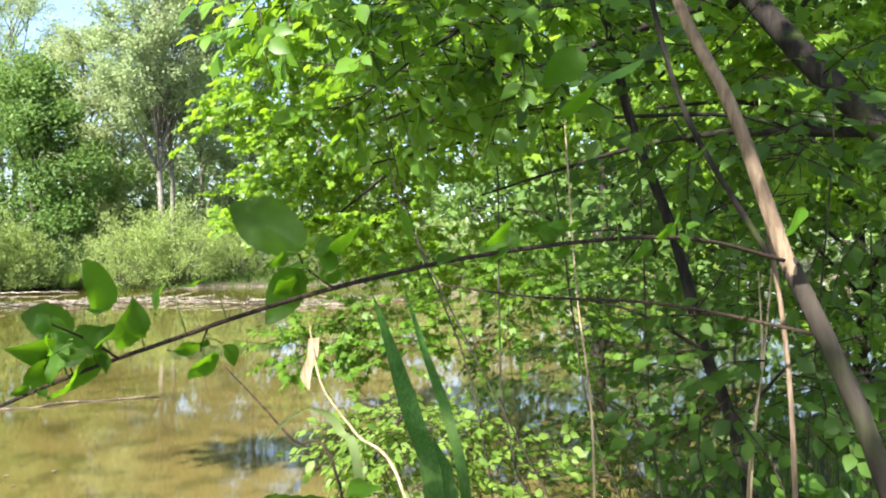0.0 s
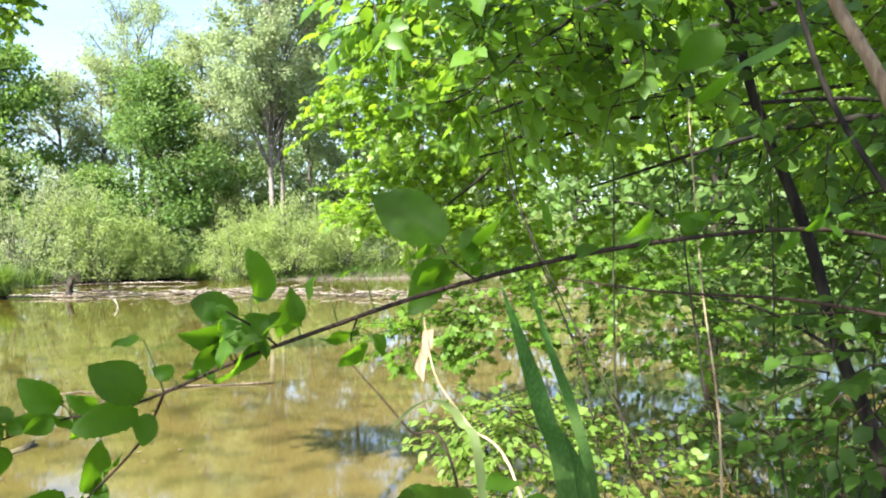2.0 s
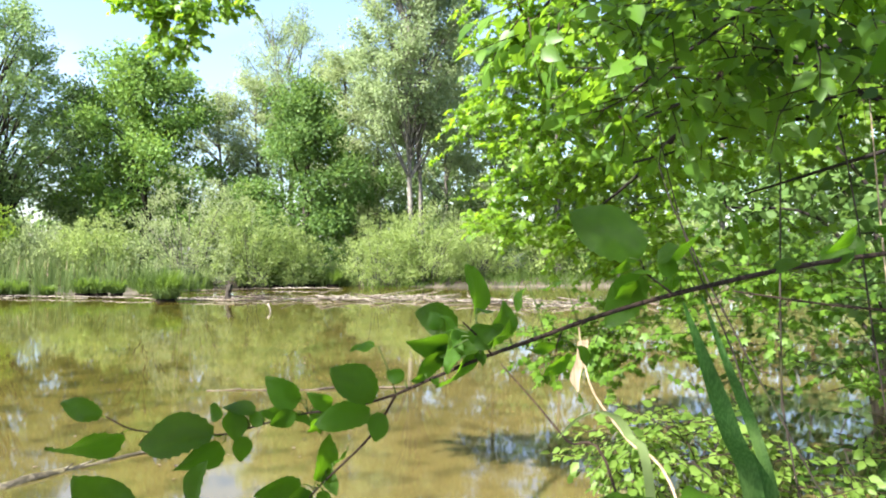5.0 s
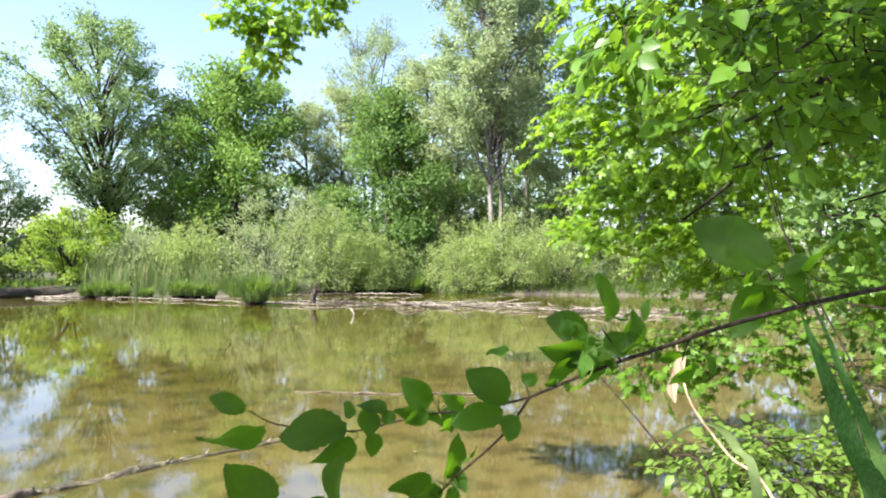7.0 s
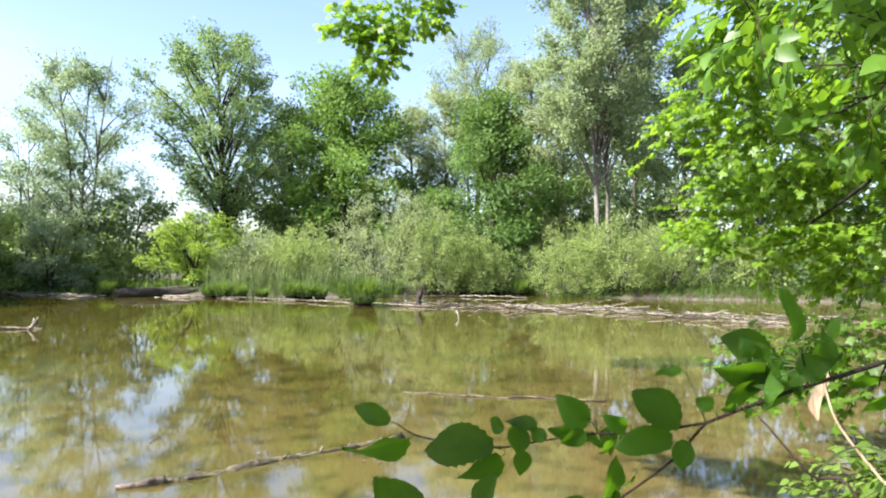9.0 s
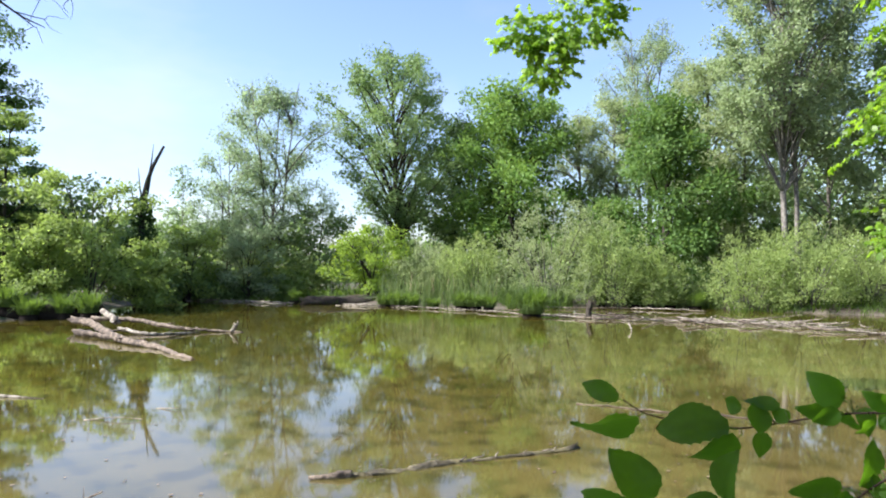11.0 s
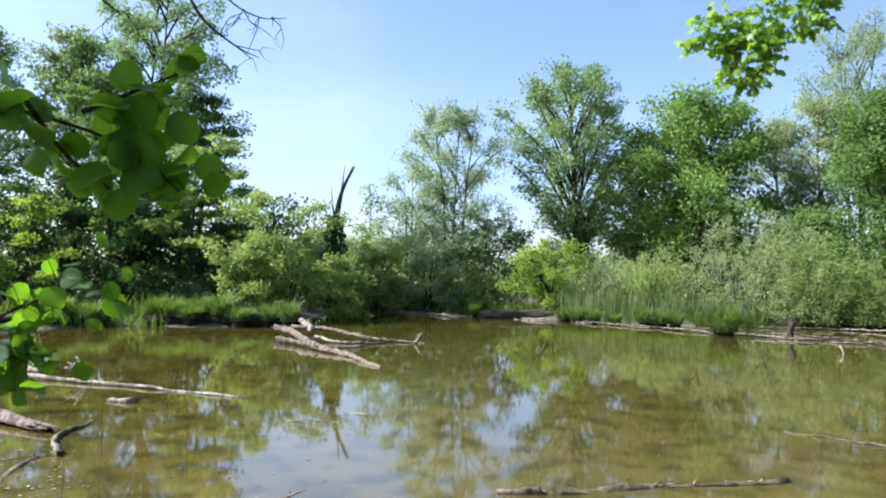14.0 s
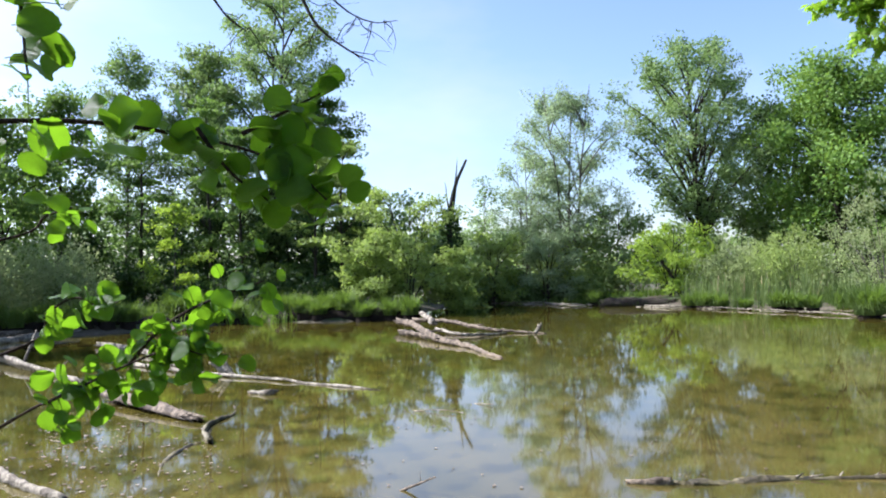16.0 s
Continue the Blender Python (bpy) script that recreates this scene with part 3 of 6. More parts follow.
crown_tree("poplar_tree", "tall white poplar with pale twin trunks and silvery crown", 20.2, 42, 23.0, 3.7, 8.0, TALL, (M["poplar_leaf"], M["bark_pale"]), 24, 640, 50, 0.15, 0.58, 0.19, rise=1.2, inner=0.66)
crown_tree("poplar_tree", "tall white poplar close beside its twin", 19.5, 42.6, 22.0, 3.6, 8.5, TALL, (M["poplar_leaf"], M["bark_pale"]), 25, 440, 50, 0.15, 0.58, 0.15, lean=0.6, rise=1.2, inner=0.66)
crown_tree("willow_tree", "grey-green willow between the oak and the maple", 32.0, 50, 13.6, 3.0, 2.0, ROUND, (M["willow_leaf"], M["bark_grey"]), 27, 330, 46, 0.16, 0.6, 0.16, template=SLIM_LEAF, width=1.6, droop=0.2)
crown_tree("willow_tree", "grey-green willow in the gap before the poplars", 22.6, 51, 13.6, 3.0, 2.0, ROUND, (M["willow_leaf"], M["bark_grey"]), 28, 300, 46, 0.16, 0.6, 0.16, template=SLIM_LEAF, width=1.6, droop=0.2)
crown_tree("willow_tree", "grey-green willow filling the wood behind the poplars", 17.0, 51, 15.0, 3.6, 1.5, OVAL, (M["willow_leaf"], M["bark_grey"]), 29, 210, 48, 0.2, 0.8, 0.18)
crown_tree("willow_tree", "pale willow among the woods behind the bushes", 13.5, 46, 15.0, 3.2, 2.5, OVAL, (M["willow_leaf"], M["bark_grey"]), 26, 140, 70, 0.17, 0.85, 0.2)
for i, (az, d, h, w, mat, bark) in enumerate([(8, 44, 17, 3.6, "maple_far", "bark_grey"), (2, 47, 19, 3.8, "willow_leaf", "bark_pale"), (-4, 43, 17, 3.8, "maple_far", "bark_grey"),
                                              (-10, 48, 20, 4.0, "alder_leaf", "bark_grey"), (-16, 46, 18, 4.0, "maple_far", "bark_grey"), (-23, 48, 20, 4.2, "maple_far", "bark_dark"), (-31, 44, 18, 4.0, "oak_leaf", "bark_dark")]):
    crown_tree("woodland_tree", "green tree of the wood across the pond", az, d, h, w, 2.0, OVAL, (M[mat], M[bark]), 40 + i, 110, 36, 0.33, 0.8, 0.18, group="woods across the pond")
# trees beside the view, added for shade and for the pond to mirror
for i, (az, d, h, w, mat) in enumerate([(115, 30, 12, 3.4, "oak_leaf"), (125, 27, 11, 3.2, "alder_leaf"), (145, 16, 11, 3.0, "oak_leaf"), (-50, 30, 13, 3.8, "oak_leaf"), (-75, 14, 12, 3.5, "oak_leaf"), (-42, 15, 12.5, 3.8, "maple_far"), (-41, 24, 14, 4.0, "oak_leaf")]):
    crown_tree("bank_tree", "leafy tree added beside the view for shade and reflections", az, d, h, w, 2.5, OVAL, (M[mat], M["bark_dark"]), 60 + i, 60, 32, 0.36, 1.0, 0.18, group="trees round the pond")
# next two are added so near water mirrors dark leaves, not bright sky
crown_tree("bank_tree", "maple added on the near bank to darken the mirroring water", -38, 12, 12, 4.7, 2.0, ROUND, (M["maple_far"], M["bark_black"]), 75, 190, 40, 0.24, 0.95, 0.17, lean=-2.6, group="trees round the pond")
crown_tree("bank_tree", "low green alder added over the water to darken its mirror", -13, 11.5, 8.5, 2.9, 0.9, ROUND, (M["maple_far"], M["bark_black"]), 76, 200, 40, 0.15, 0.62, 0.10, group="trees round the pond")
for i, (az, d, h, w, mat) in enumerate([(100.5, 39, 9.5, 3.0, "maple_far"), (97.0, 43, 11.5, 2.6, "maple_far"), (106, 35, 10, 3.4, "maple_far")]):
    crown_tree("bank_tree", "leafy tree at the edge of the dark wood", az, d, h, w, 1.5, OVAL, (M[mat], M["bark_dark"]), 56 + i, 200, 46, 0.17, 0.6, 0.16, group="trees round the pond")
crown_tree("bank_tree", "dense dark bush on the shaded bank", -31, 9.5, 5.5, 2.6, 0.4, ROUND, (M["maple_far"], M["bark_black"]), 77, 170, 40, 0.15, 0.6, 0.08, group="trees round the pond")
for i, (az, d, h) in enumerate([(77.2, 38, 9.0), (79.4, 36.5, 8.0), (84.6, 38.5, 9.5), (87.0, 41, 11.5), (91.6, 39, 10.5)]):
    crown_tree("alder_tree", "slender dark-stemmed alder at the edge of the dark wood", az, d, h, 1.9, 2.6, OVAL, (M["bush_leaf" if i < 2 else "maple_far"], M["bark_dark"]), 160 + i, 90, 40, 0.14, 0.42, 0.11, flat=0.3, rise=0.3, inner=0.5, group="young alders of the dark wood")
# added dark brambles cover pale ground where the wood's shade should lie
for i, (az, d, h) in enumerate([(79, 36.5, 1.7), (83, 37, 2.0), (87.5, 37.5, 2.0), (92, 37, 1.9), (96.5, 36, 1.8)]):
    crown_tree("bramble_shade_fill", "low dark brambles added as the shade under the trees", az, d, h, 2.0, 0.1, BUSH, (M["dark_leaf"], M["bark_dark"]), 170 + i, 60, 46, 0.15, 0.5, 0.03, stems=3, group="brambles under the trees", category="shrub")
# low dark woods that close the gaps; dark_leaf ones hold shade in their colour
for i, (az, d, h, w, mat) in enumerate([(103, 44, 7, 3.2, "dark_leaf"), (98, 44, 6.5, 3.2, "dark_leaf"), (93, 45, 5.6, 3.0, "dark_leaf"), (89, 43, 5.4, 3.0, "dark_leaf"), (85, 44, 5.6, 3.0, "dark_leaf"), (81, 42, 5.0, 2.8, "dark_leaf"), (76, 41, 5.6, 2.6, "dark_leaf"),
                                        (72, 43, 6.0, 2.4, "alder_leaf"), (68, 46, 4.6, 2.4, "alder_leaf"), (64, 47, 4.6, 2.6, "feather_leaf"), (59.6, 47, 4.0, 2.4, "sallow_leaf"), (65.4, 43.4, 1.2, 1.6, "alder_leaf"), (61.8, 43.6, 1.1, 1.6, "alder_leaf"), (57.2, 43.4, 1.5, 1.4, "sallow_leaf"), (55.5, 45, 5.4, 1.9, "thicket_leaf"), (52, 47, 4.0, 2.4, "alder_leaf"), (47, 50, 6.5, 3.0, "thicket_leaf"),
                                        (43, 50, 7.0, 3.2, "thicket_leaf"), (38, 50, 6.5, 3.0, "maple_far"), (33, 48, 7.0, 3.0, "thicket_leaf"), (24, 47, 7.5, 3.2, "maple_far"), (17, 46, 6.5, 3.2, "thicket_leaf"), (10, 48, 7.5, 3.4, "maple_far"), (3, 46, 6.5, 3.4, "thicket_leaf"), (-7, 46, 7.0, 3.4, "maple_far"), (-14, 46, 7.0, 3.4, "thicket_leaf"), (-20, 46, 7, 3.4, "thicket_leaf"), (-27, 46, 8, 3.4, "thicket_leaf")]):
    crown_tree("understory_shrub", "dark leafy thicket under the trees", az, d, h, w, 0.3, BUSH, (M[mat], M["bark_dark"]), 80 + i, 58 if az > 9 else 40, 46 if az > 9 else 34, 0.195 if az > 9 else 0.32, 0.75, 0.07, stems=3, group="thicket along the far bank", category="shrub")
# far woods that close the view at the horizon
rng = np.random.default_rng(70)
cl = []
for a in np.arange(-60, 130, 0.9):
    d = rng.uniform(62, 74)
    top = rng.uniform(4.2, 6.2) * (0.75 if 51 < a < 58 else 1.0 if a > 95 else 1.6 if a > 84 else 1.3 if a > 74 else 3.6 if a < 14 else 2.4 if a < 27 else 1.0)
    k = 420 if a > 70 else 250 if a > 60 else 400 if -34 < a < 27 else 150
    p = np.array(polar(a + rng.normal() * 0.3, d))
    pos = p + np.column_stack([rng.normal(size=k) * 1.1, rng.normal(size=k) * 1.1, rng.random(k) ** (1.5 if a > 70 else 1.0) * top])
    cl.append(spread(FAR_LEAF, pos, random_dirs(rng, k, -0.2), random_dirs(rng, k, 0.4), 0.55))
v, f = merge(cl)
tagged(mesh_object("far_woods", v, f, M["thicket_leaf"]), "distant green woods behind the pond", "woods", kind="stuff")
# shrubs at the water's edge
def dome_bush(label, az, d, height, half, mat, seed, leaves, leaf):
    """A willow or sallow bush: many thin stems fanning up into soft overlapping domes of small upright leaves."""
    rng = np.random.default_rng(seed)
    base = polar(az, d)
    base.z = max(ground_z(base.x, base.y), -0.1) - 0.03
    root = thing("waterside_bush", base, label, "bush")
    lumps = [(0.0, 0.0, height, half * 0.62)]
    for j in range(9):
        a, r = j * 2.39996 + rng.normal() * 0.3, half * rng.uniform(0.35, 0.72)
        lumps.append((r * math.cos(a), r * math.sin(a), height * (1.0 - 0.42 * (r / half) ** 2) * rng.uniform(0.72, 0.98), half * rng.uniform(0.34, 0.52)))
    area = np.array([h * q for x, y, h, q in lumps])
    pos, along, face, wood = [], [], [], []
    for (x, y, h, q), part_of in zip(lumps, area / area.sum()):
        n = max(8, int(leaves * part_of / 34))
        way = random_dirs(rng, n, 0.15)
        far = (rng.random((n, 1)) ** 0.25) * (1 + 0.12 * np.abs(rng.normal(size=(n, 1))) * (rng.random((n, 1)) < 0.4))
        tuft = np.array([x, y, h * 0.48]) + way * far * np.array([q, q, h * 0.52])
        way, tuft = np.repeat(way, 34, axis=0), np.repeat(tuft, 34, axis=0)
        k = len(way)
        ball = random_dirs(rng, k, 0.2) * rng.random((k, 1)) ** 0.5
        pos.append(tuft + ball * np.repeat(rng.uniform(0.20, 0.42, (n, 1)), 34, axis=0) * np.array([1, 1, 1.25]))
        along.append(ball + way * 0.4 + np.array([0, 0, 0.30]) + rng.normal(size=(k, 3)) * 0.4)
        face.append(way * 0.6 + ball * 0.7 + rng.normal(size=(k, 3)) * 0.40 + np.array([0, 0, 0.2]))
        for s in range(2):
            tip = np.array([x, y, h * rng.uniform(0.75, 1.0)]) + rng.normal(size=3) * np.array([q, q, 0.1]) * 0.4
            foot = np.array([x * 0.2, y * 0.2, 0.0]) + rng.normal(size=3) * np.array([0.1, 0.1, 0])
            wood.append(tube(smooth_line([foot, foot * 0.45 + tip * 0.55 + [0, 0, 0.12 * h], tip], 3), np.linspace(0.03, 0.006, 7), 4))
    pos, along, face = np.vstack(pos), np.vstack(along), np.vstack(face)
    keep = pos[:, 2] > 0.22 + 0.2 * rng.random(len(pos))
    v, f = spread(SLIM_LEAF, pos[keep], along[keep], face[keep], leaf * rng.uniform(0.6, 1.35, int(keep.sum())), 2.0)
    mesh_object("foliage", v, f, mat, root)
    v, f = merge(wood)
    tagged(mesh_object("stem", v, f, M["bark_grey"], root), kind="stuff")


for i, (az, d, h, w, mat, label) in enumerate([
        
        (97.5, 31, 3.2, 2.2, "willow_leaf", "pale bush on the grassy bank"), (102, 30, 3.4, 2.2, "willow_leaf", "pale bush on the grassy bank"), 
        (47.0, 40, 3.1, 2.2, "willow_leaf", "pale low willow behind the reeds"), (43.2, 39, 3.3, 2.3, "sallow_leaf", "pale low willow behind the reeds"),
        (37.2, 37.5, 5.9, 3.5, "willow_leaf", "broad pale willow bush at the waterside"), (32.6, 37, 4.9, 2.8, "sallow_leaf", "green-gold willow bush at the waterside"), (29.5, 37.5, 3.2, 1.6, "sallow_leaf", "low green bush at the maple's foot"),
        (22.6, 37, 3.9, 2.5, "sallow_leaf", "rounded yellow-green sallow bush by the dam"), (18.8, 37, 4.2, 2.7, "sallow_leaf", "rounded yellow-green sallow bush by the dam"), (14.8, 38, 3.8, 2.4, "sallow_leaf", "rounded sallow bush at the waterside"),
        (9.0, 39, 3.0, 2.2, "sallow_leaf", "sallow bush seen through the maple"), (4, 39, 3.2, 2.4, "maple_far", "green bush seen through the maple"), (-2, 39, 3.0, 2.4, "sallow_leaf", "sallow bush seen through the maple"), (-8, 40, 3.2, 2.4, "maple_far", "green bush seen through the maple"), (-14, 41, 3.2, 2.4, "sallow_leaf", "sallow bush seen through the maple"), (-20, 43, 3.4, 2.4, "lime_leaf", "green bush seen through the maple")]):
    dome_bush(label, az, d, h, w, M[mat], 120 + i, 12500 if az > 30 else 11500 if az > 12 else 2600, 0.098 if az > 12 else 0.18)
for az, d, h, w, lo, mat, label, seed in ((71.9, 33.2, 5.7, 2.5, 0.5, "bush_leaf", "bright green open sallow leaning over the sedge bank", 141), (74.6, 33, 3.4, 1.4, 0.4, "bush_leaf", "low green sallow beside the larger bush", 142),
                                          (68.6, 35, 3.0, 1.6, 0.3, "bush_leaf", "green bush in front of the broken snag", 143), (51.5, 40.5, 4.1, 2.3, 0.3, "lime_leaf", "lime-green bush over a leaning dark stem", 144),
                                          (65.2, 42.4, 4.2, 1.5, 0.5, "bush_leaf", "green bush at the head of the bay", 145), (60.9, 42.2, 4.6, 1.7, 0.5, "feather_leaf", "grey-green bush at the head of the bay", 146)):
    crown_tree("waterside_bush", label, az, d, h, w, lo, BUSH, (M[mat], M["bark_dark"]), seed, 170, 40, 0.115, 0.36, 0.06, stems=4, category="bush", flat=0.6, rise=0.5, up=0.8, inner=0.4)
crown_tree("sapling", "light green young tree with airy tiers of leaves before dark woods", 89.6, 34, 5.0, 1.35, 0.5, OVAL, (M["lime_leaf"], M["bark_grey"]), 151, 60, 34, 0.12, 0.30, 0.035, flat=0.5, rise=0.6, inner=0.5)
crown_tree("sapling", "thin young birch with a bare pale stem", 65.6, 46, 7.8, 0.8, 4.0, OVAL, (M["alder_leaf"], M["bark_pale"]), 150, 24, 30, 0.13, 0.4, 0.06)


# ---------------------------------------------------------------- broken snag
def snag():
    rng = np.random.default_rng(5)
    base = polar(68.7, 43.5)
    base.z = ground_z(base.x, base.y) - 0.05
    root = thing("dead_snag", base, "broken dead tree trunk with bare splintered spikes above ivy", "dead tree")
    sx = np.array([math.cos(radians(68)), math.sin(radians(68)), 0])
    up = np.array([0, 0, 1.0])
    stem = smooth_line([up * 0, up * 3 + sx * 0.1, up * 5.4 + sx * 0.25, up * 7.0 + sx * 0.55, up * 8.6 + sx * 1.25], 4)
    v, f = tube(stem, np.linspace(0.24, 0.07, len(stem)), 8, 0.06, rng)
    mesh_object("trunk", v, f, M["bark_dark"], root)
    for a, b, c in ((4.4, 0.15, -0.5), (5.0, 0.2, 0.35), (5.2, 0.2, -0.2), (6.6, 0.45, 0.2)):
        p = up * a + sx * b
        v, f = tube(np.array([p, p + up * 1.0 + sx * c * 0.8, p + up * 2.1 + sx * c * 1.3]), [0.07, 0.045, 0.012], 5)
        mesh_object("spike", v, f, M["bark_dark"], root)
    k = 2600
    zz = rng.uniform(0.5, 5.6, k)
    rr = 0.2 + 0.75 * rng.random(k) ** 0.5 * np.interp(zz, [0, 3, 5.6], [1.3, 1, 0.3])
    aa = rng.uniform(0, 6.28, k)
    pos = np.column_stack([rr * np.cos(aa), rr * np.sin(aa), zz]) + sx * (zz * 0.04)[:, None]
    v, f = spread(FAR_LEAF, pos, random_dirs(rng, k, -0.4), random_dirs(rng, k, 0.4), 0.18)
    mesh_object("ivy", v, f, M["dark_leaf"], root, "dark ivy wrapped round the trunk")


snag()

# leaning dark stem over the lime-green bush
b0 = polar(50.8, 40.5)
v, f = tube(smooth_line([(b0.x, b0.y, 0.3), (b0.x - 0.5, b0.y - 0.6, 2.0), (b0.x - 1.3, b0.y - 1.4, 3.6)], 4), np.linspace(0.12, 0.05, 9), 6)
tagged(mesh_object("bent_trunk", v, f, M["bark_dark"]), "dark leaning stem among the bushes", "tree trunk")


# ---------------------------------------------------------------- sedges and reeds
def blades(rng, k, radius, height, width, bend, rows=4, spreadout=0.6):
    """Arching grass blades that rise from a small disc round the origin."""
    a = rng.uniform(0, 2 * np.pi, k)
    r = radius * np.sqrt(rng.random(k)) * 0.55
    base = np.column_stack([r * np.cos(a), r * np.sin(a), np.zeros(k)])
    out = np.column_stack([np.cos(a + rng.normal(size=k) * 0.7), np.sin(a + rng.normal(size=k) * 0.7), np.zeros(k)])
    h = height * rng.uniform(0.55, 1.1, k)
    reach = radius * rng.uniform(0.1, 1.0, k) * spreadout
    b = bend * rng.uniform(0.3, 1.4, k)
    side = np.column_stack([-out[:, 1], out[:, 0], np.zeros(k)])
    vs = []
    for i in range(rows):
        t = i / (rows - 1)
        c = base + out * (reach * t ** 1.6)[:, None] + np.array([0, 0, 1.0]) * (h * (t - b * t ** 3 * 0.45))[:, None]
        w = width * (1 - t ** 1.5) * 0.5 + 0.001
        vs += [c - side * w, c + side * w]
    v = np.stack(vs, 1)
    tri = []
    for i in range(rows - 1):
        p = 2 * i
        tri += [(p, p + 1, p + 3), (p, p + 3, p + 2)]
    f = np.array(tri)[None] + (np.arange(k) * 2 * rows)[:, None, None]
    return v.reshape(-1, 3), f.reshape(-1, 3)


def mound(rng, radius, height):
    """A lumpy root stool."""
    vs, fs = [(0, 0, height)], []
    n = 10
    for i, (r, h) in enumerate(((0.5, 0.9), (0.85, 0.5), (1.0, -0.3))):
        for j in range(n):
            a = 2 * math.pi * j / n
            q = radius * r * rng.uniform(0.85, 1.12)
            vs.append((q * math.cos(a), q * math.sin(a), height * h))
    fs += [(0, 1 + j, 1 + (j + 1) % n) for j in range(n)]
    for i in range(2):
        for j in range(n):
            p, q = 1 + i * n + j, 1 + i * n + (j + 1) % n
            fs.append((p, p + n, q + n, q))
    return vs, fs


def tussock(place, radius, height, seed, label, count=420, lift=0.10):
    rng = np.random.default_rng(seed)
    root = thing("sedge_tussock", (*place, max(ground_z(*place), -0.02)), label, "sedge", "sedge tussocks along the shore")
    vs, fs = mound(rng, radius * 0.5, height * (0.14 + lift))
    mesh_object("root_stool", vs, fs, M["root_dark"], root, "dark fibrous root stool")
    v, f = merge([blades(rng, int(count * 0.55), radius, height * 0.95, 0.030, 0.75, 5, 0.85), blades(rng, int(count * 0.45), radius * 0.9, height * 0.85, 0.028, 1.55, 5, 1.45)])
    v[:, 2] = np.maximum(v[:, 2] + height * lift, 0.02)
    tagged(mesh_object("sedge_foliage", v, f, M["sedge"], root), kind="stuff")
    return root


tussock((-18.0, 22.4), 0.85, 1.45, 201, "large round green sedge tussock standing in the water", 1700)
spots = [(50.2, 35.5, 0.7, 0.8), (49.3, 35.0, 0.65, 0.9), (48.3, 34.7, 0.6, 0.85), (46.5, 34.2, 0.45, 0.6), (44.3, 33.8, 0.6, 0.95), (43.2, 33.6, 0.65, 0.9), (42.1, 33.4, 0.5, 0.8), (57.4, 39.4, 0.5, 0.85),
         (58.6, 42.3, 0.6, 1.0), (36.2, 36.5, 0.6, 0.8), (33.0, 37.2, 0.6, 0.9), (30.6, 37.5, 0.7, 1.0), (28.0, 37.6, 0.6, 1.0), (26.3, 37.0, 0.6, 1.0)]
for i, (az, d, r, h) in enumerate(spots):
    p = polar(az, d)
    tussock((p.x, p.y), r * 1.2, h * 1.1, 210 + i, "green sedge tussock on the muddy shore", 420, 0.15)
for i in range(17):
    t = i / 16
    x, y = -30.2 + 3.2 * t * t + 0.5 * math.sin(i * 2.1), 0.2 + 8.6 * t
    if 0.31 < t < 0.46:
        continue
    tussock((x - 0.5, y), 0.62, 0.95 + 0.2 * math.sin(i * 1.7), 240 + i, "lush green sedge tussock on the grassy bank", 460, 0.24)
for i in range(9):
    t = i / 8
    tussock((-28.6 + 1.4 * t + 0.4 * math.sin(i * 3.0), -1.4 - 5.5 * t), 0.6, 0.95, 260 + i, "lush green sedge tussock on the grassy bank", 380, 0.24)
tussock((-36.4, 15.0), 0.6, 0.9, 275, "small sedge tussock at the mouth of the bay")


def reed_bed(name, az0, az1, d0, d1, count, height, seed, label, mat):
    """Upright reeds over a strip of the shore."""
    rng = np.random.default_rng(seed)
    az, d = rng.uniform(az0, az1, count), rng.uniform(d0, d1, count)
    base = np.column_stack([-d * np.sin(np.radians(az)), d * np.cos(np.radians(az))])
    patch = np.clip(0.66 + 0.3 * np.sin(az * 2.3 + seed) * np.cos(d * 1.9) + 0.26 * np.sin(az * 7.1 + seed * 3.0) + 0.14 * np.sin(az * 17.0 + d * 5.0), 0.25, 1.2)
    if height > 1.6:
        tuft = patch > 0.74
        base, patch = base[tuft], patch[tuft]
        count = len(base)
    z = np.maximum(height_at(base), -0.05)
    v, f = blades(rng, count, 0.45, height, 0.036, 0.8, 5, 1.25)
    v = v.reshape(count, -1, 3)
    v[:, :, 2] *= patch[:, None]
    v += np.column_stack([base, z])[:, None, :]
    tagged(mesh_object(name, v.reshape(-1, 3), f, mat), label, "reeds", kind="stuff")


reed_bed("reed_bed", 39.5, 50.5, 35.5, 38.6, 2700, 2.1, 281, "pale green reed bed behind the sedges", M["reed_green"])
reed_bed("dry_reed_bed", 40.5, 49.0, 36.2, 38.5, 150, 2.0, 282, "last year's pale straw reeds", M["reed_dry"])
reed_bed("reed_bed", 35.5, 40.5, 35.2, 36.6, 1300, 1.9, 290, "pale feathery reeds before the broad willow", M["reed_green"])
reed_bed("shore_grass", 36, 41, 34.8, 37.0, 1600, 1.3, 283, "fresh green grass on the shore", M["sedge"])
reed_bed("shore_grass", 24.5, 31, 37.4, 39, 1800, 1.6, 284, "fresh green grass under the bushes", M["reed_green"])
reed_bed("shore_grass", 52, 61, 40.5, 43.5, 1500, 0.8, 285, "short green grass on the mud bank", M["sedge"])
reed_bed("shore_grass", 76, 104, 29.8, 34, 6000, 1.0, 286, "tall green grass on the bank before dark woods", M["sedge"])
reed_bed("shore_grass", 7, 24, 35.8, 37.2, 900, 0.7, 288, "short green grass along the waterline", M["sedge"])
reed_bed("shore_grass", -16, 16, 36.4, 39.5, 2200, 1.0, 289, "green grass along the waterline", M["sedge"])
reed_bed("shore_grass", 5, 22, 38, 40.5, 1800, 1.0, 287, "green grass at the foot of the bushes", M["sedge"])


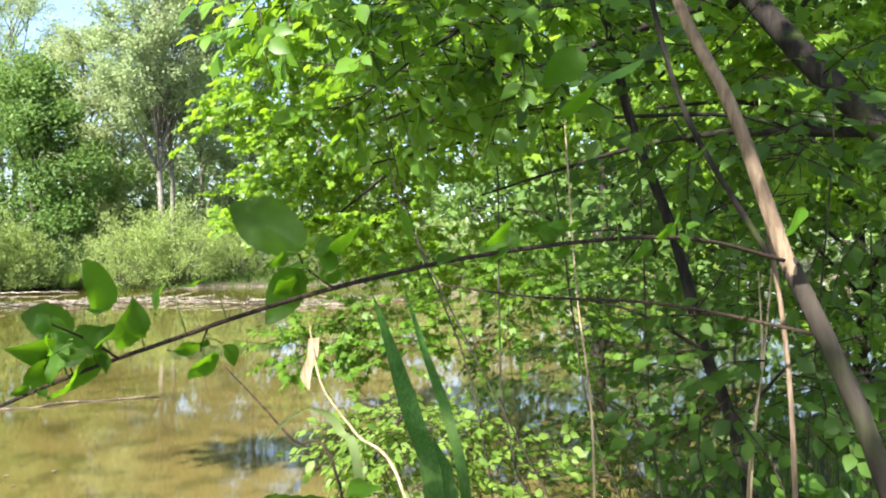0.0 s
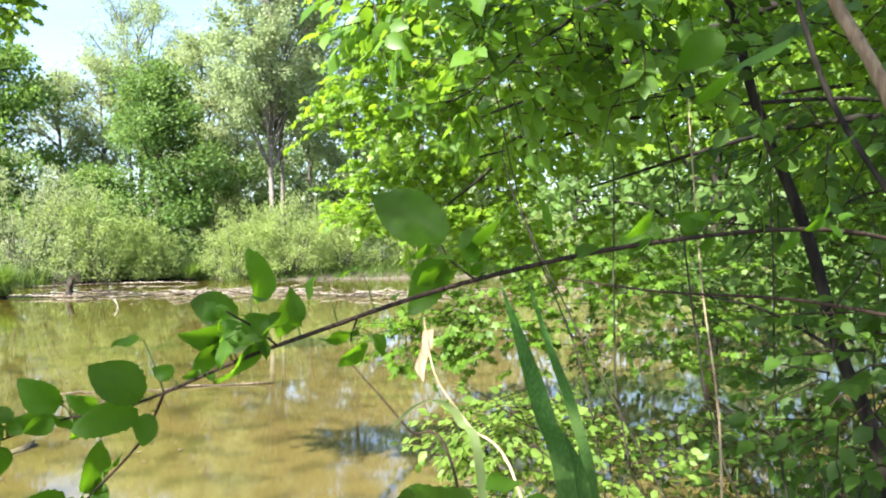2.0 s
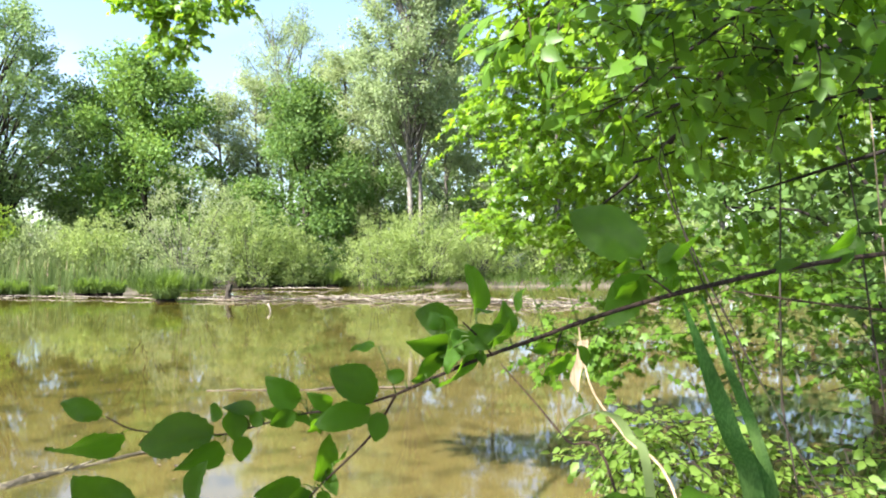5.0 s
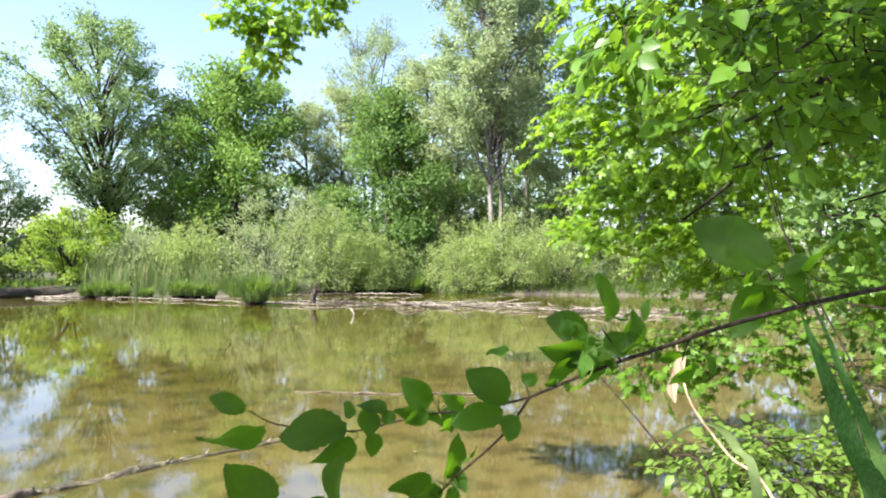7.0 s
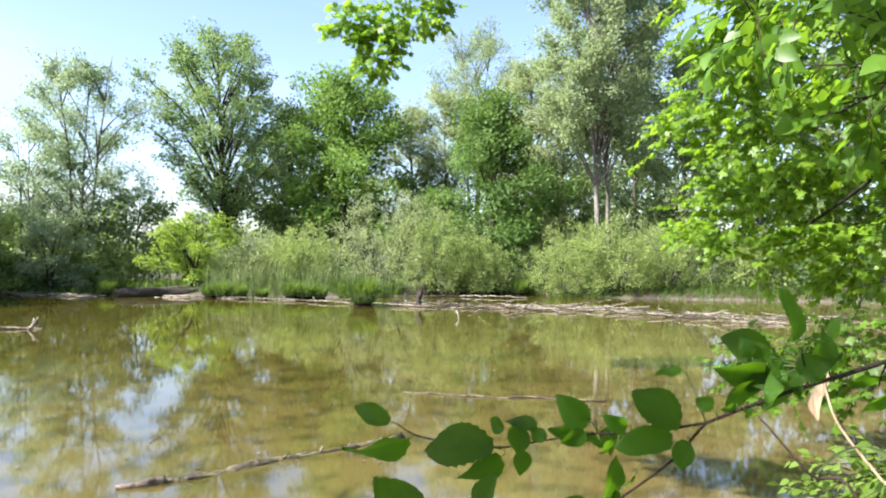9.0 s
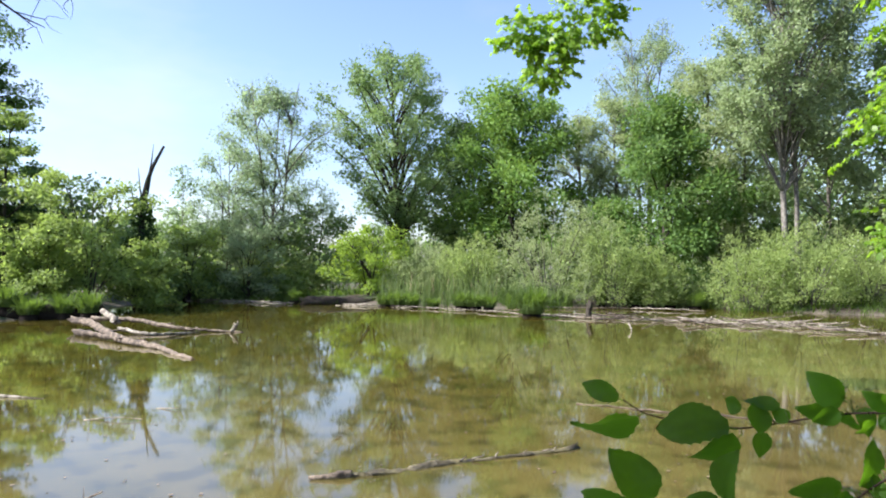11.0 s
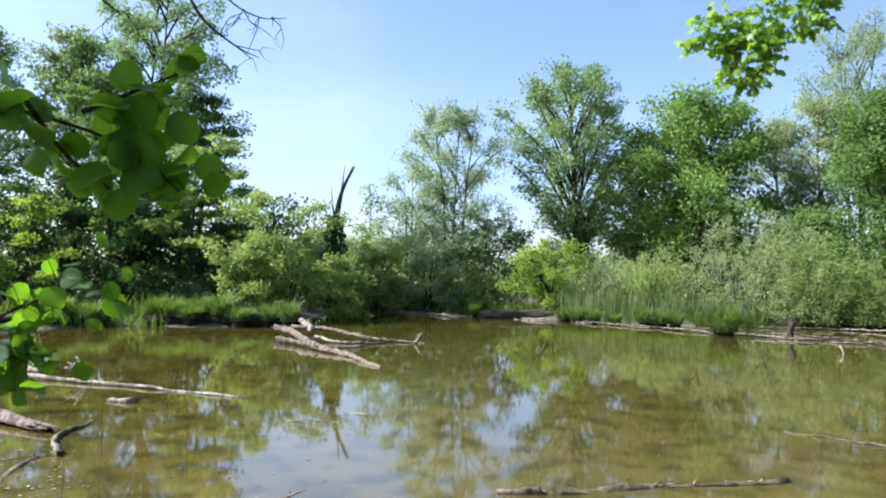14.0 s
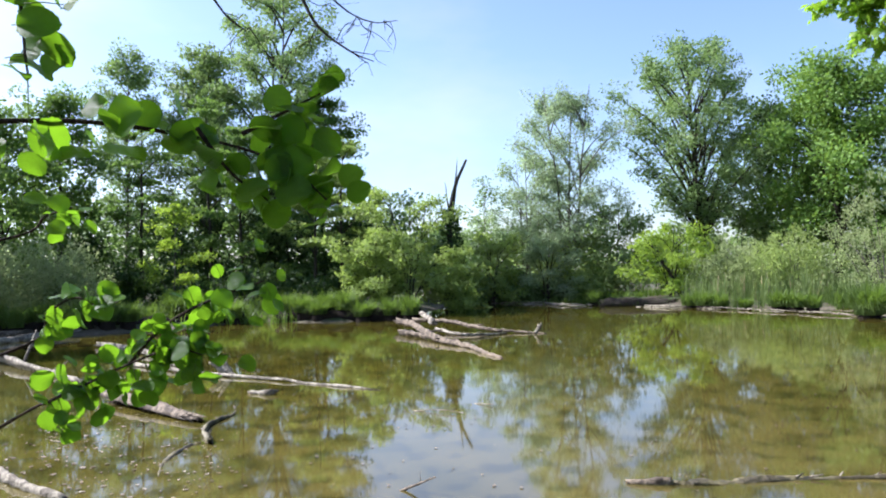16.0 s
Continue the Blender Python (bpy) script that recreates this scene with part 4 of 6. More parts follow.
# ---------------------------------------------------------------- driftwood
def log(name, pts, r0, r1, mat, label, seed, category="log", stubs=(), group="", sides=11):
    """A dead trunk lying along pts, with broken side stubs (place along it, direction, length)."""
    rng = np.random.default_rng(seed)
    pts = np.asarray(pts, dtype=float)
    base = pts[0]
    root = thing(name, base, label, category, group)
    line = smooth_line(pts - base, 9)
    span = np.linalg.norm(line[-1] - line[0])
    sway = np.sin(np.linspace(0, 1, len(line)) * rng.uniform(5, 9) + rng.uniform(0, 6)) * np.sin(np.linspace(0, np.pi, len(line)))
    across = unit(np.cross(line[-1] - line[0], [0, 0, 1.0]) + 1e-6)
    line = line + np.outer(sway * min(0.022 * span, 0.07), across) + rng.normal(size=line.shape) * min(0.003 * span, 0.010)
    v, f = tube(line, np.linspace(r0, r1, len(line)), sides)
    body = v[:-2].reshape(len(line), sides, 3) - line[:, None, :]
    ridge = 1 + 0.16 * rng.normal(size=(1, sides)) + 0.11 * rng.normal(size=(len(line), sides)) + 0.10 * np.interp(np.arange(len(line)), np.linspace(0, len(line), 6), rng.normal(size=6))[:, None]
    body = body * ridge[:, :, None]
    body[0] -= np.outer(np.abs(rng.normal(size=sides)) * r0 * 1.1, unit(line[1] - line[0]))
    body[-1] += np.outer(np.abs(rng.normal(size=sides)) * r1 * 1.6, unit(line[-1] - line[-2]))
    v[:-2] = (body + line[:, None, :]).reshape(-1, 3)
    mesh_object("stem", v, f, mat, root)
    for t, way, length in stubs:
        p = np.array([np.interp(t * (len(line) - 1), np.arange(len(line)), line[:, q]) for q in range(3)])
        way = unit(np.array(way, dtype=float))
        q = np.array([p, p + way * length * 0.5 + rng.normal(size=3) * 0.03 * length, p + way * length])
        r = (r0 + (r1 - r0) * t) * 0.45
        v, f = tube(q, [r, r * 0.7, r * 0.3], 6, 0.06, rng)
        mesh_object("stub", v, f, mat, root)
    return root


BL, GR = M["wood_bleached"], M["wood_grey"]
log("sunken_log", [(-5.62, 3.9, -0.026), (-5.35, 4.6, -0.036), (-5.05, 5.4, -0.028), (-4.78, 6.25, -0.008)], 0.058, 0.038, M["wood_sunken"], "wet dark log lying half sunk in the water", 301, stubs=((0.9, (0.2, 0.3, 1), 0.06), (0.75, (-0.3, 0.2, 1), 0.05)))
log("broken_log_end", [(-5.76, 3.62, 0.0), (-5.60, 3.92, 0.01)], 0.035, 0.05, GR, "pale broken end of a sunken log", 302)
for i in range(6):
    t = 0.50 + 0.08 * i + 0.03 * math.sin(i * 5.0)
    x, y = -5.75 + 0.97 * t, 3.72 + 2.53 * t
    log("drift_chip", [(x + 0.03, y, 0.022), (x + 0.03 + 0.05 * math.sin(i * 2.0), y + 0.08, 0.040)], 0.010, 0.006, BL, "pale chip of wood on the sunken log", 310 + i, "wood chip", group="chips on the sunken log", sides=5)
log("floating_pole", [(-6.2, 8.35, 0.0), (-5.0, 8.8, 0.005), (-3.56, 9.31, 0.012)], 0.010, 0.014, GR, "thin pale pole floating on the water", 320, "pole", ((0.98, (0.1, 0.2, 1), 0.09), (0.96, (0.8, -0.4, 0.1), 0.12)))
log("floating_pole", [(-17.2, -0.75, 0.05), (-14.6, 0.85, 0.04), (-11.65, 3.04, 0.0)], 0.042, 0.020, BL, "long bleached pole floating on the water", 321, "pole", ((0.35, (0.5, 0.5, 0.4), 0.3), (0.6, (-0.5, 0.6, 0.3), 0.2)))
def root_flare(base, tip, spread_to, seed):
    """A flat bleached root plate that splits into short splinters."""
    rng = np.random.default_rng(seed)
    base, tip, fan = (np.array(p, dtype=float) for p in (base, tip, spread_to))
    root = thing("root_stump", base, "flared bleached root standing out of the water", "root")
    for j in range(5):
        end = tip + (fan - tip) * j / 4 + rng.normal(size=3) * 0.02 - base
        reach = rng.uniform(0.8, 1.05)
        line = smooth_line([-0.15 * end, end * 0.35, end * 0.7 + [0, 0, 0.015], end * reach], 4)
        v, f = tube(line, np.linspace(0.075, 0.014, len(line)), 7, 0.12, rng)
        mesh_object("splinter", v, f, M["wood_bleached"], root)


root_flare((-14.70, 1.02, -0.02), (-14.9, 0.52, 0.30), (-15.0, 0.78, 0.40), 322)
log("white_log", [(-17.2, -0.1, 0.05), (-16.2, 0.3, 0.05)], 0.06, 0.075, BL, "short white log afloat", 323)
# the log jam
log("jam_log", [(-23.4, 7.15, 0.27), (-22.3, 7.32, 0.24), (-19.5, 6.88, 0.14), (-18.0, 6.68, 0.08), (-16.59, 6.8, 0.05), (-15.49, 6.7, 0.03), (-14.42, 6.6, 0.0)], 0.105, 0.035, GR, "thick weathered brown trunk of the log jam sloping into the water", 330, stubs=((0.03, (-0.5, -0.6, 0.1), 0.3), (0.3, (0.5, 0.5, 0.1), 0.5), (0.45, (0.3, -0.6, 0.1), 0.25), (0.6, (0.5, 0.3, 0.12), 0.3)))
log("jam_log", [(-23.6, 7.75, 0.28), (-22.5, 8.65, 0.25), (-21.26, 8.85, 0.16), (-20.34, 9.25, 0.08), (-19.95, 9.75, 0.05), (-19.17, 10.39, 0.0)], 0.085, 0.035, GR, "crooked dead trunk lying across the jam", 331, stubs=((0.4, (0.6, 0.3, 0.1), 0.5), (0.6, (-0.4, -0.5, 0.1), 0.4)))
log("jam_log", [(-20.6, 7.45, 0.18), (-19.4, 7.7, 0.10), (-19.5, 8.5, 0.04), (-19.7, 9.3, 0.02)], 0.06, 0.025, BL, "grey dead branch in the log jam", 332, stubs=((0.5, (0.3, 0.4, 0.2), 0.3),))
log("jam_log", [(-23.0, 7.9, 0.50), (-22.2, 7.82, 0.41), (-21.5, 7.66, 0.30)], 0.095, 0.09, BL, "short white log on top of the jam", 333)
log("jam_log", [(-21.2, 6.55, 0.10), (-20.2, 6.6, 0.10), (-19.4, 6.75, 0.08), (-18.4, 7.0, 0.03)], 0.08, 0.05, GR, "dark grey trunk under the jam", 334)
log("jam_log", [(-19.22, 10.07, 0.04), (-19.20, 10.14, 0.12), (-19.19, 10.18, 0.19)], 0.04, 0.06, BL, "pale broken stub standing up from the crooked trunk", 335)
log("jam_log", [(-19.4, 6.85, 0.12), (-18.6, 6.95, 0.06), (-18.3, 7.2, 0.06)], 0.05, 0.02, GR, "short broken branch of the log jam", 336)
def slab(name, a, b, r, mat, label, seed):
    """A hollow half shell of a rotten trunk with torn ends."""
    rng = np.random.default_rng(seed)
    a, b = np.array(a), np.array(b)
    root = thing(name, a, label, "driftwood")
    k, m = 16, 9
    way = unit(b - a)
    side = unit(np.cross(way, [0, 0, 1.0]))
    t = np.linspace(0, 1, k)
    ang = np.radians(np.linspace(20, 215, m))
    vs = []
    for thick in (1.0, 0.72):
        q = r * thick * (1 + 0.10 * rng.normal(size=(k, m))) * (0.75 + 0.35 * np.sin(np.pi * np.clip(t + 0.15, 0, 1)))[:, None]
        ring = np.cos(ang)[None, :, None] * side * q[:, :, None] + np.sin(ang)[None, :, None] * np.array([0, 0, 1.0]) * q[:, :, None]
        line = np.outer(t, b - a)[:, None, :] + ring
        line[0] -= np.outer(np.abs(rng.normal(size=m)) * r * 1.2, way)
        line[-1] += np.outer(np.abs(rng.normal(size=m)) * r * 1.6, way)
        vs.append(line.reshape(-1, 3))
    n = k * m
    fs = []
    for i in range(k - 1):
        for j in range(m - 1):
            p = i * m + j
            fs += [(p, p + 1, p + m + 1, p + m), (n + p, n + p + m, n + p + m + 1, n + p + 1)]
        for p in (i * m, i * m + m - 1):
            fs.append((p, p + m, n + p + m, n + p))
    for i in (0, (k - 1) * m):
        fs += [(i + j, i + j + 1, n + i + j + 1, n + i + j) for j in range(m - 1)]
    mesh_object("shell", np.vstack(vs), fs, mat, root)


# logs of the shallow corner
log("fallen_trunk", [(-21.4, -4.6, 0.14), (-18.4, -3.1, 0.10), (-14.9, -1.55, 0.0)], 0.11, 0.06, BL, "large bleached fallen trunk in shallow water", 340, stubs=((0.55, (-0.6, 0.2, 0.8), 0.9), (0.75, (0.4, 0.6, 0.4), 0.5), (0.35, (0.5, -0.3, 0.5), 0.6)))
log("fallen_trunk", [(-22.5, -1.9, 0.08), (-19.6, -0.6, 0.06), (-17.9, 0.5, 0.0)], 0.08, 0.05, BL, "bleached trunk lying behind the larger one", 341, stubs=((0.5, (0.2, 0.5, 0.6), 0.4),))
slab("driftwood_slab", (-12.75, -1.0, 0.04), (-10.75, 0.0, 0.0), 0.14, GR, "cracked hollow slab of driftwood open to one side", 342)
slab("driftwood_slab", (-12.0, -0.52, 0.03), (-10.55, 0.12, 0.0), 0.11, GR, "broken piece of bark shell beside the hollow slab", 343)
log("curved_branch", [(-11.4, 0.80, -0.03), (-10.7, 0.66, 0.0), (-10.15, 0.40, 0.02), (-9.5, 0.30, 0.02), (-9.05, 0.30, 0.01)], 0.016, 0.040, M["wood_sunken"], "curved olive-grey branch lying on the surface", 344, "branch", ((0.98, (-0.1, 0.05, 1), 0.10),))
log("sunken_branch", [(-9.1, 0.16, -0.02), (-8.85, -0.05, -0.012), (-8.3, -0.18, -0.022), (-7.7, -0.27, -0.035)], 0.040, 0.03, M["wood_sunken"], "dark branch lying just under the surface", 345, "branch")
log("pale_log", [(-9.2, -2.1, 0.05), (-8.3, -1.55, 0.04), (-7.4, -0.98, 0.0)], 0.06, 0.04, BL, "bleached log near the bank", 346)
log("shore_log", [(-26.6, -5.2, 0.15), (-29.4, -3.4, 0.22), (-31.8, -1.9, 0.3)], 0.16, 0.2, GR, "grey fallen trunk along the grassy bank", 347)
log("shore_log", [(-25.2, -5.2, 0.05), (-27.6, -3.4, 0.1), (-29.2, -2.4, 0.18)], 0.11, 0.14, BL, "pale fallen trunk along the grassy bank", 348)
log("twig", [(-6.45, 1.7, -0.02), (-6.3, 1.87, 0.08), (-6.15, 1.95, 0.16)], 0.012, 0.005, GR, "small dead twig sticking out of the water", 349, "twig", ((0.5, (-0.6, 0.2, 0.6), 0.12), (0.6, (0.5, 0.6, 0.5), 0.1)), sides=5)
log("twig", [(-9.75, 3.0, 0.0), (-9.45, 3.3, 0.04), (-9.2, 3.5, 0.02)], 0.009, 0.005, BL, "small pale stick afloat", 350, "twig", ((0.4, (0.5, -0.3, 0.6), 0.14),), sides=5)
log("twig", [(-9.85, 3.95, 0.0), (-9.55, 4.1, 0.03)], 0.010, 0.006, BL, "small pale stick afloat", 351, "twig", sides=5)
log("floating_stone_bark", [(-12.3, 1.15, 0.0), (-12.1, 1.38, 0.03)], 0.05, 0.05, BL, "round pale bark lump afloat", 352, "bark")
# mud bank and dam
p1, p2 = polar(56.6, 37.6), polar(51.4, 37.2)
log("shore_log", [(p1.x, p1.y, 0.2), ((p1.x + p2.x) / 2, (p1.y + p2.y) / 2, 0.22), (p2.x, p2.y, 0.2)], 0.22, 0.17, M["bark_dark"], "thick dark trunk lying on the mud bank", 360)


def mud_bar(a0, d0, a1, d1, width, rise, seed):
    """A low pale tongue of mud just above the water."""
    rng = np.random.default_rng(seed)
    a, b = polar(a0, d0), polar(a1, d1)
    base = (a + b) / 2
    root = thing("mud_bar", base, "pale dry tongue of mud at the waterline", "mud bank", "mud tongues along the dam")
    k, m = 24, 7
    t = np.linspace(0, 1, k)
    mid = np.outer(1 - t, np.array(a - base)) + np.outer(t, np.array(b - base))
    side = unit(np.cross(np.array(b - a), [0, 0, 1.0]))
    w = width * np.sqrt(np.clip(np.sin(np.pi * t), 0, 1)) * (1 + 0.3 * np.interp(t, np.linspace(0, 1, 8), rng.normal(size=8))) + 0.02
    u = np.linspace(-1, 1, m)
    v = mid[:, None, :] + side * (u[None, :] * w[:, None])[:, :, None]
    v[:, :, 2] = -0.05 + (1 - u[None, :] ** 2) * (0.4 * rise + 0.05) * (0.45 + 0.65 * rng.random((k, 1))) * (0.8 + 0.3 * rng.random((k, m)))
    f = [(i * m + j, i * m + j + 1, (i + 1) * m + j + 1, (i + 1) * m + j) for i in range(k - 1) for j in range(m - 1)]
    mesh_object("mud", v.reshape(-1, 3), f, M["mud_pale"], root)


def peat_edge(pts, rise, seed):
    """A dark undercut edge of roots and peat under the sedge."""
    rng = np.random.default_rng(seed)
    line = smooth_line(pts, 8)
    root = thing("peat_edge", line[0], "dark undercut edge of matted roots below the sedge", "bank", "peat edges below the sedge")
    k = len(line)
    prof = np.array([(-0.75, 0.9), (-0.3, 1.0), (0.05, 0.9), (0.16, 0.45), (0.10, 0.0), (0.05, -0.4)])
    way = unit(np.gradient(line, axis=0))
    side = np.cross(way, [0, 0, 1.0])
    q = prof[None] * (1 + 0.35 * rng.normal(size=(k, len(prof), 1)) * np.array([0.6, 0.5]))
    v = (line - line[0])[:, None, :] + side[:, None, :] * q[:, :, :1] + np.array([0, 0, rise]) * q[:, :, 1:]
    m = len(prof)
    f = [(i * m + j, i * m + j + 1, (i + 1) * m + j + 1, (i + 1) * m + j) for i in range(k - 1) for j in range(m - 1)]
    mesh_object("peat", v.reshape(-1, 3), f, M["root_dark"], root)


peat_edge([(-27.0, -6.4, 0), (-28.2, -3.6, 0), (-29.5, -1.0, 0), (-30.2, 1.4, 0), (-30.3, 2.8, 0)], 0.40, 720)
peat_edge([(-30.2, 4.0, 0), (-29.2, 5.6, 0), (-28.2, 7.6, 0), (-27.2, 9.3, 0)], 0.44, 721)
for i, (a0, d0, a1, d1, w, h) in enumerate([(65.5, 42.5, 60.2, 40.0, 0.5, 0.10), (60.5, 39.6, 58, 38.3, 0.5, 0.16), (54.2, 36.4, 51.6, 35.4, 0.45, 0.14), (49.8, 34.7, 48.2, 34.0, 0.3, 0.08), (45.6, 32.8, 44.0, 32.0, 0.3, 0.07),
                                            (38.0, 30.6, 33.0, 29.4, 0.4, 0.06)]):
    mud_bar(a0, d0, a1, d1, w, h, 700 + i)
for i, (a0, d0, a1, d1, r, mat) in enumerate([(64.5, 42, 60, 40.2, 0.07, BL), (61, 39.6, 57.5, 37.6, 0.12, BL), (53.5, 36.2, 50.5, 35.2, 0.12, BL), (49.5, 34.6, 46.3, 33.2, 0.06, BL), (47, 33.2, 42.5, 31.5, 0.07, BL), (43, 31.3, 39.6, 29.6, 0.09, BL), (41, 32.3, 37.8, 30.6, 0.06, GR),
                                              (38.6, 28.7, 34.5, 28.1, 0.10, BL), (36.6, 29.6, 33.0, 29.2, 0.08, BL), (35.4, 27.6, 31.4, 27.4, 0.07, GR), (40.2, 35.3, 35.5, 34.8, 0.07, BL), (36.2, 34.4, 30.5, 35.2, 0.07, GR), (31, 35.2, 25.6, 34.4, 0.08, BL)]):
    a, b = polar(a0, d0), polar(a1, d1)
    mid = (a + b) / 2
    log("bank_log", [(a.x, a.y, 0.06), (mid.x + 0.2, mid.y - 0.1, 0.09), (b.x, b.y, 0.05)], r * 0.38, r * 0.22, mat, "bleached log lying along the muddy waterline", 370 + i, group="logs along the waterline")
log("dark_stump", [(-16.0, 23.4, -0.05), (-16.02, 23.42, 0.28), (-15.95, 23.4, 0.46)], 0.13, 0.09, M["bark_dark"], "rotten dark stump in the water", 390, "stump", ((0.8, (0.5, 0.2, 0.8), 0.3), (0.7, (-0.5, 0.1, 0.7), 0.3)))
log("stick", [(-11.9, 19.6, -0.05), (-11.95, 19.62, 0.09), (-12.05, 19.7, 0.2)], 0.018, 0.032, BL, "pale stick standing out at the end of the dam", 391, "stick", ((0.9, (-0.8, 0.3, 0.2), 0.16),))
rng = np.random.default_rng(77)
DAM = [(34.5, 28.6), (30.5, 27.6), (27.0, 26.6), (23.5, 26.4), (19.5, 26.8), (15.0, 25.0), (10.5, 23.6), (6.0, 24.5), (-2.0, 27.0), (-12.0, 31.0)]
for i in range(92):
    t = (i % 46) / 46 * (len(DAM) - 1) * 0.999
    k = int(t)
    az = DAM[k][0] + (DAM[k + 1][0] - DAM[k][0]) * (t - k) + rng.normal() * 0.5
    d = DAM[k][1] + (DAM[k + 1][1] - DAM[k][1]) * (t - k) + rng.normal() * 0.7 + 0.5
    c = np.array(polar(az, d))
    a = radians(az) + rng.normal() * 0.8
    ln = rng.uniform(0.4, 1.3)
    way = np.array([math.cos(a), math.sin(a), 0])
    lift = rng.uniform(0.0, 0.35) * (1 if rng.random() < 0.35 else 0.15)
    p = [c - way * ln, c + way * ln * 0.1 + np.array([rng.normal() * 0.12, rng.normal() * 0.12, 0.05 + lift * 0.4]), c + way * ln + np.array([0, 0, lift])]
    p[0][2] = 0.03 + 0.16 * rng.random()
    stub = ((rng.uniform(0.3, 0.8), (way[0] + rng.normal() * 0.6, way[1] + rng.normal() * 0.6, 0.7), rng.uniform(0.2, 0.7)),) if i % 3 == 0 else ()
    log("dam_stick", p, rng.uniform(0.016, 0.040), 0.011, BL if rng.random() < 0.6 else GR, "bleached dead stick of the beaver dam", 400 + i, "stick", stub, "sticks of the dam", 6)

# flecks of bark, leaf and weed afloat
k = 950
az = rng.uniform(20, 104, k)
d = np.where(rng.random(k) < 0.35, rng.uniform(6.5, 12, k), rng.uniform(9, 26, k))
near_left = rng.random(k) < 0.3
az = np.where(near_left, rng.uniform(86, 103, k), az)
d = np.where(near_left, rng.uniform(6.5, 12, k), d)
pos = np.column_stack([-d * np.sin(np.radians(az)), d * np.cos(np.radians(az)), np.full(k, 0.008)])
keep = shore_distance(pos[:, :2]) < -0.5
pos = pos[keep]
flat_dir = np.column_stack([rng.normal(size=len(pos)), rng.normal(size=len(pos)), np.zeros(len(pos))])
v, f = spread((FAR_LEAF[0] * np.array([1, 1, 0.4]), FAR_LEAF[1]), pos, flat_dir, np.tile([0, 0, 1.0], (len(pos), 1)) + rng.normal(size=(len(pos), 3)) * 0.06, rng.uniform(0.015, 0.06, len(pos)))
tagged(mesh_object("floating_litter", v, f, M["wood_grey"]), "flecks of leaf and bark floating on the pond", "floating litter", kind="stuff")


k = 300
px_, py_ = rng.uniform(-10.8, -7.0, k), rng.uniform(-2.4, 0.3, k)
pos = np.column_stack([px_, py_, np.full(k, 0.006)])
pos = pos[shore_distance(pos[:, :2]) < -0.3]
flat_dir = np.column_stack([rng.normal(size=(len(pos), 2)), np.zeros(len(pos))])
v, f = spread((OVATE[0] * np.array([1, 1, 0.5]), OVATE[1]), pos, flat_dir, np.tile([0, 0, 1.0], (len(pos), 1)) + rng.normal(size=(len(pos), 3)) * 0.08, rng.uniform(0.015, 0.075, len(pos)))
tagged(mesh_object("floating_bark", v, f, M["wood_bleached"]), "pale leaves and bark flakes drifted into the shallow corner", "floating litter", kind="stuff")


# ---------------------------------------------------------------- the field maple that leans over the pond
def sprays(rng, centres, outward, length, per, leaf, template, droop=0.25, tilt=0.45, sag=0.0, hang=0.0):
    """Leafy twigs: a thin stem with alternate leaves held nearly flat. Returns leaf mesh and twig tubes."""
    pos, along, nrm, twigs = [], [], [], []
    for c, o in zip(centres, outward):
        o = unit(o + rng.normal(size=3) * 0.45)
        o[2] = o[2] * 0.5 - droop * rng.uniform(0.2, 1.0)
        o = unit(o)
        ln = length * rng.uniform(0.6, 1.25)
        start = c - o * ln * 0.5
        bendv = np.array([0, 0, -sag * ln])
        line = np.array([start, start + o * ln * 0.5, start + o * ln + bendv])
        twigs.append(tube(line + np.outer([0, 1, 0], rng.normal(size=3) * 0.04 * ln), [0.0034, 0.0024, 0.0012], 3))
        side = unit(np.cross(o, [0, 0, 1.0]))
        up = unit(np.cross(side, o))
        m = max(3, int(per * rng.uniform(0.7, 1.3)))
        t = np.linspace(0.12, 1.0, m)
        s = np.where(np.arange(m) % 2 == 0, 1.0, -1.0)
        p = start + np.outer(t, o * ln) + np.outer(t ** 2, bendv)
        ang = rng.uniform(0.5, 1.1, m) * (1 - 0.6 * (t > 0.95))
        al = np.outer(np.cos(ang), o) + side[None, :] * (s * np.sin(ang))[:, None] + np.array([0, 0, -0.18 - 0.35 * hang]) + rng.normal(size=(m, 3)) * (0.12 + 0.2 * hang)
        pos.append(p)
        along.append(al)
        nrm.append(up[None, :] * (1 - 0.4 * hang) + hang * 0.6 * unit(np.array([-0.5, -0.8, 0.2])) + rng.normal(size=(m, 3)) * tilt)
    pos, along, nrm = np.vstack(pos), np.vstack(along), np.vstack(nrm)
    size = leaf * rng.uniform(0.65, 1.25, len(pos))
    return spread(template, pos, along, nrm, size), twigs


def blob(rng, k, centre, radii, shell=0.5):
    """Points through an ellipsoid, more towards its skin, with their outward ways."""
    d = random_dirs(rng, k)
    r = rng.random((k, 1)) ** (1 / 3 * shell)
    return np.asarray(centre) + d * r * np.asarray(radii), d


def gathered(rng, k, centre, radii, each=9, width=0.17):
    """Points of a leaf mass gathered into flat tufts, with gaps between the tufts."""
    ctr, out = blob(rng, max(3, k // each), centre, radii)
    ctr, out = np.repeat(ctr, each, axis=0), np.repeat(out, each, axis=0)
    step = rng.normal(size=ctr.shape) * width * np.array([1, 1, 0.42])
    return ctr + step, unit(out * 0.6 + step / width * 0.5)


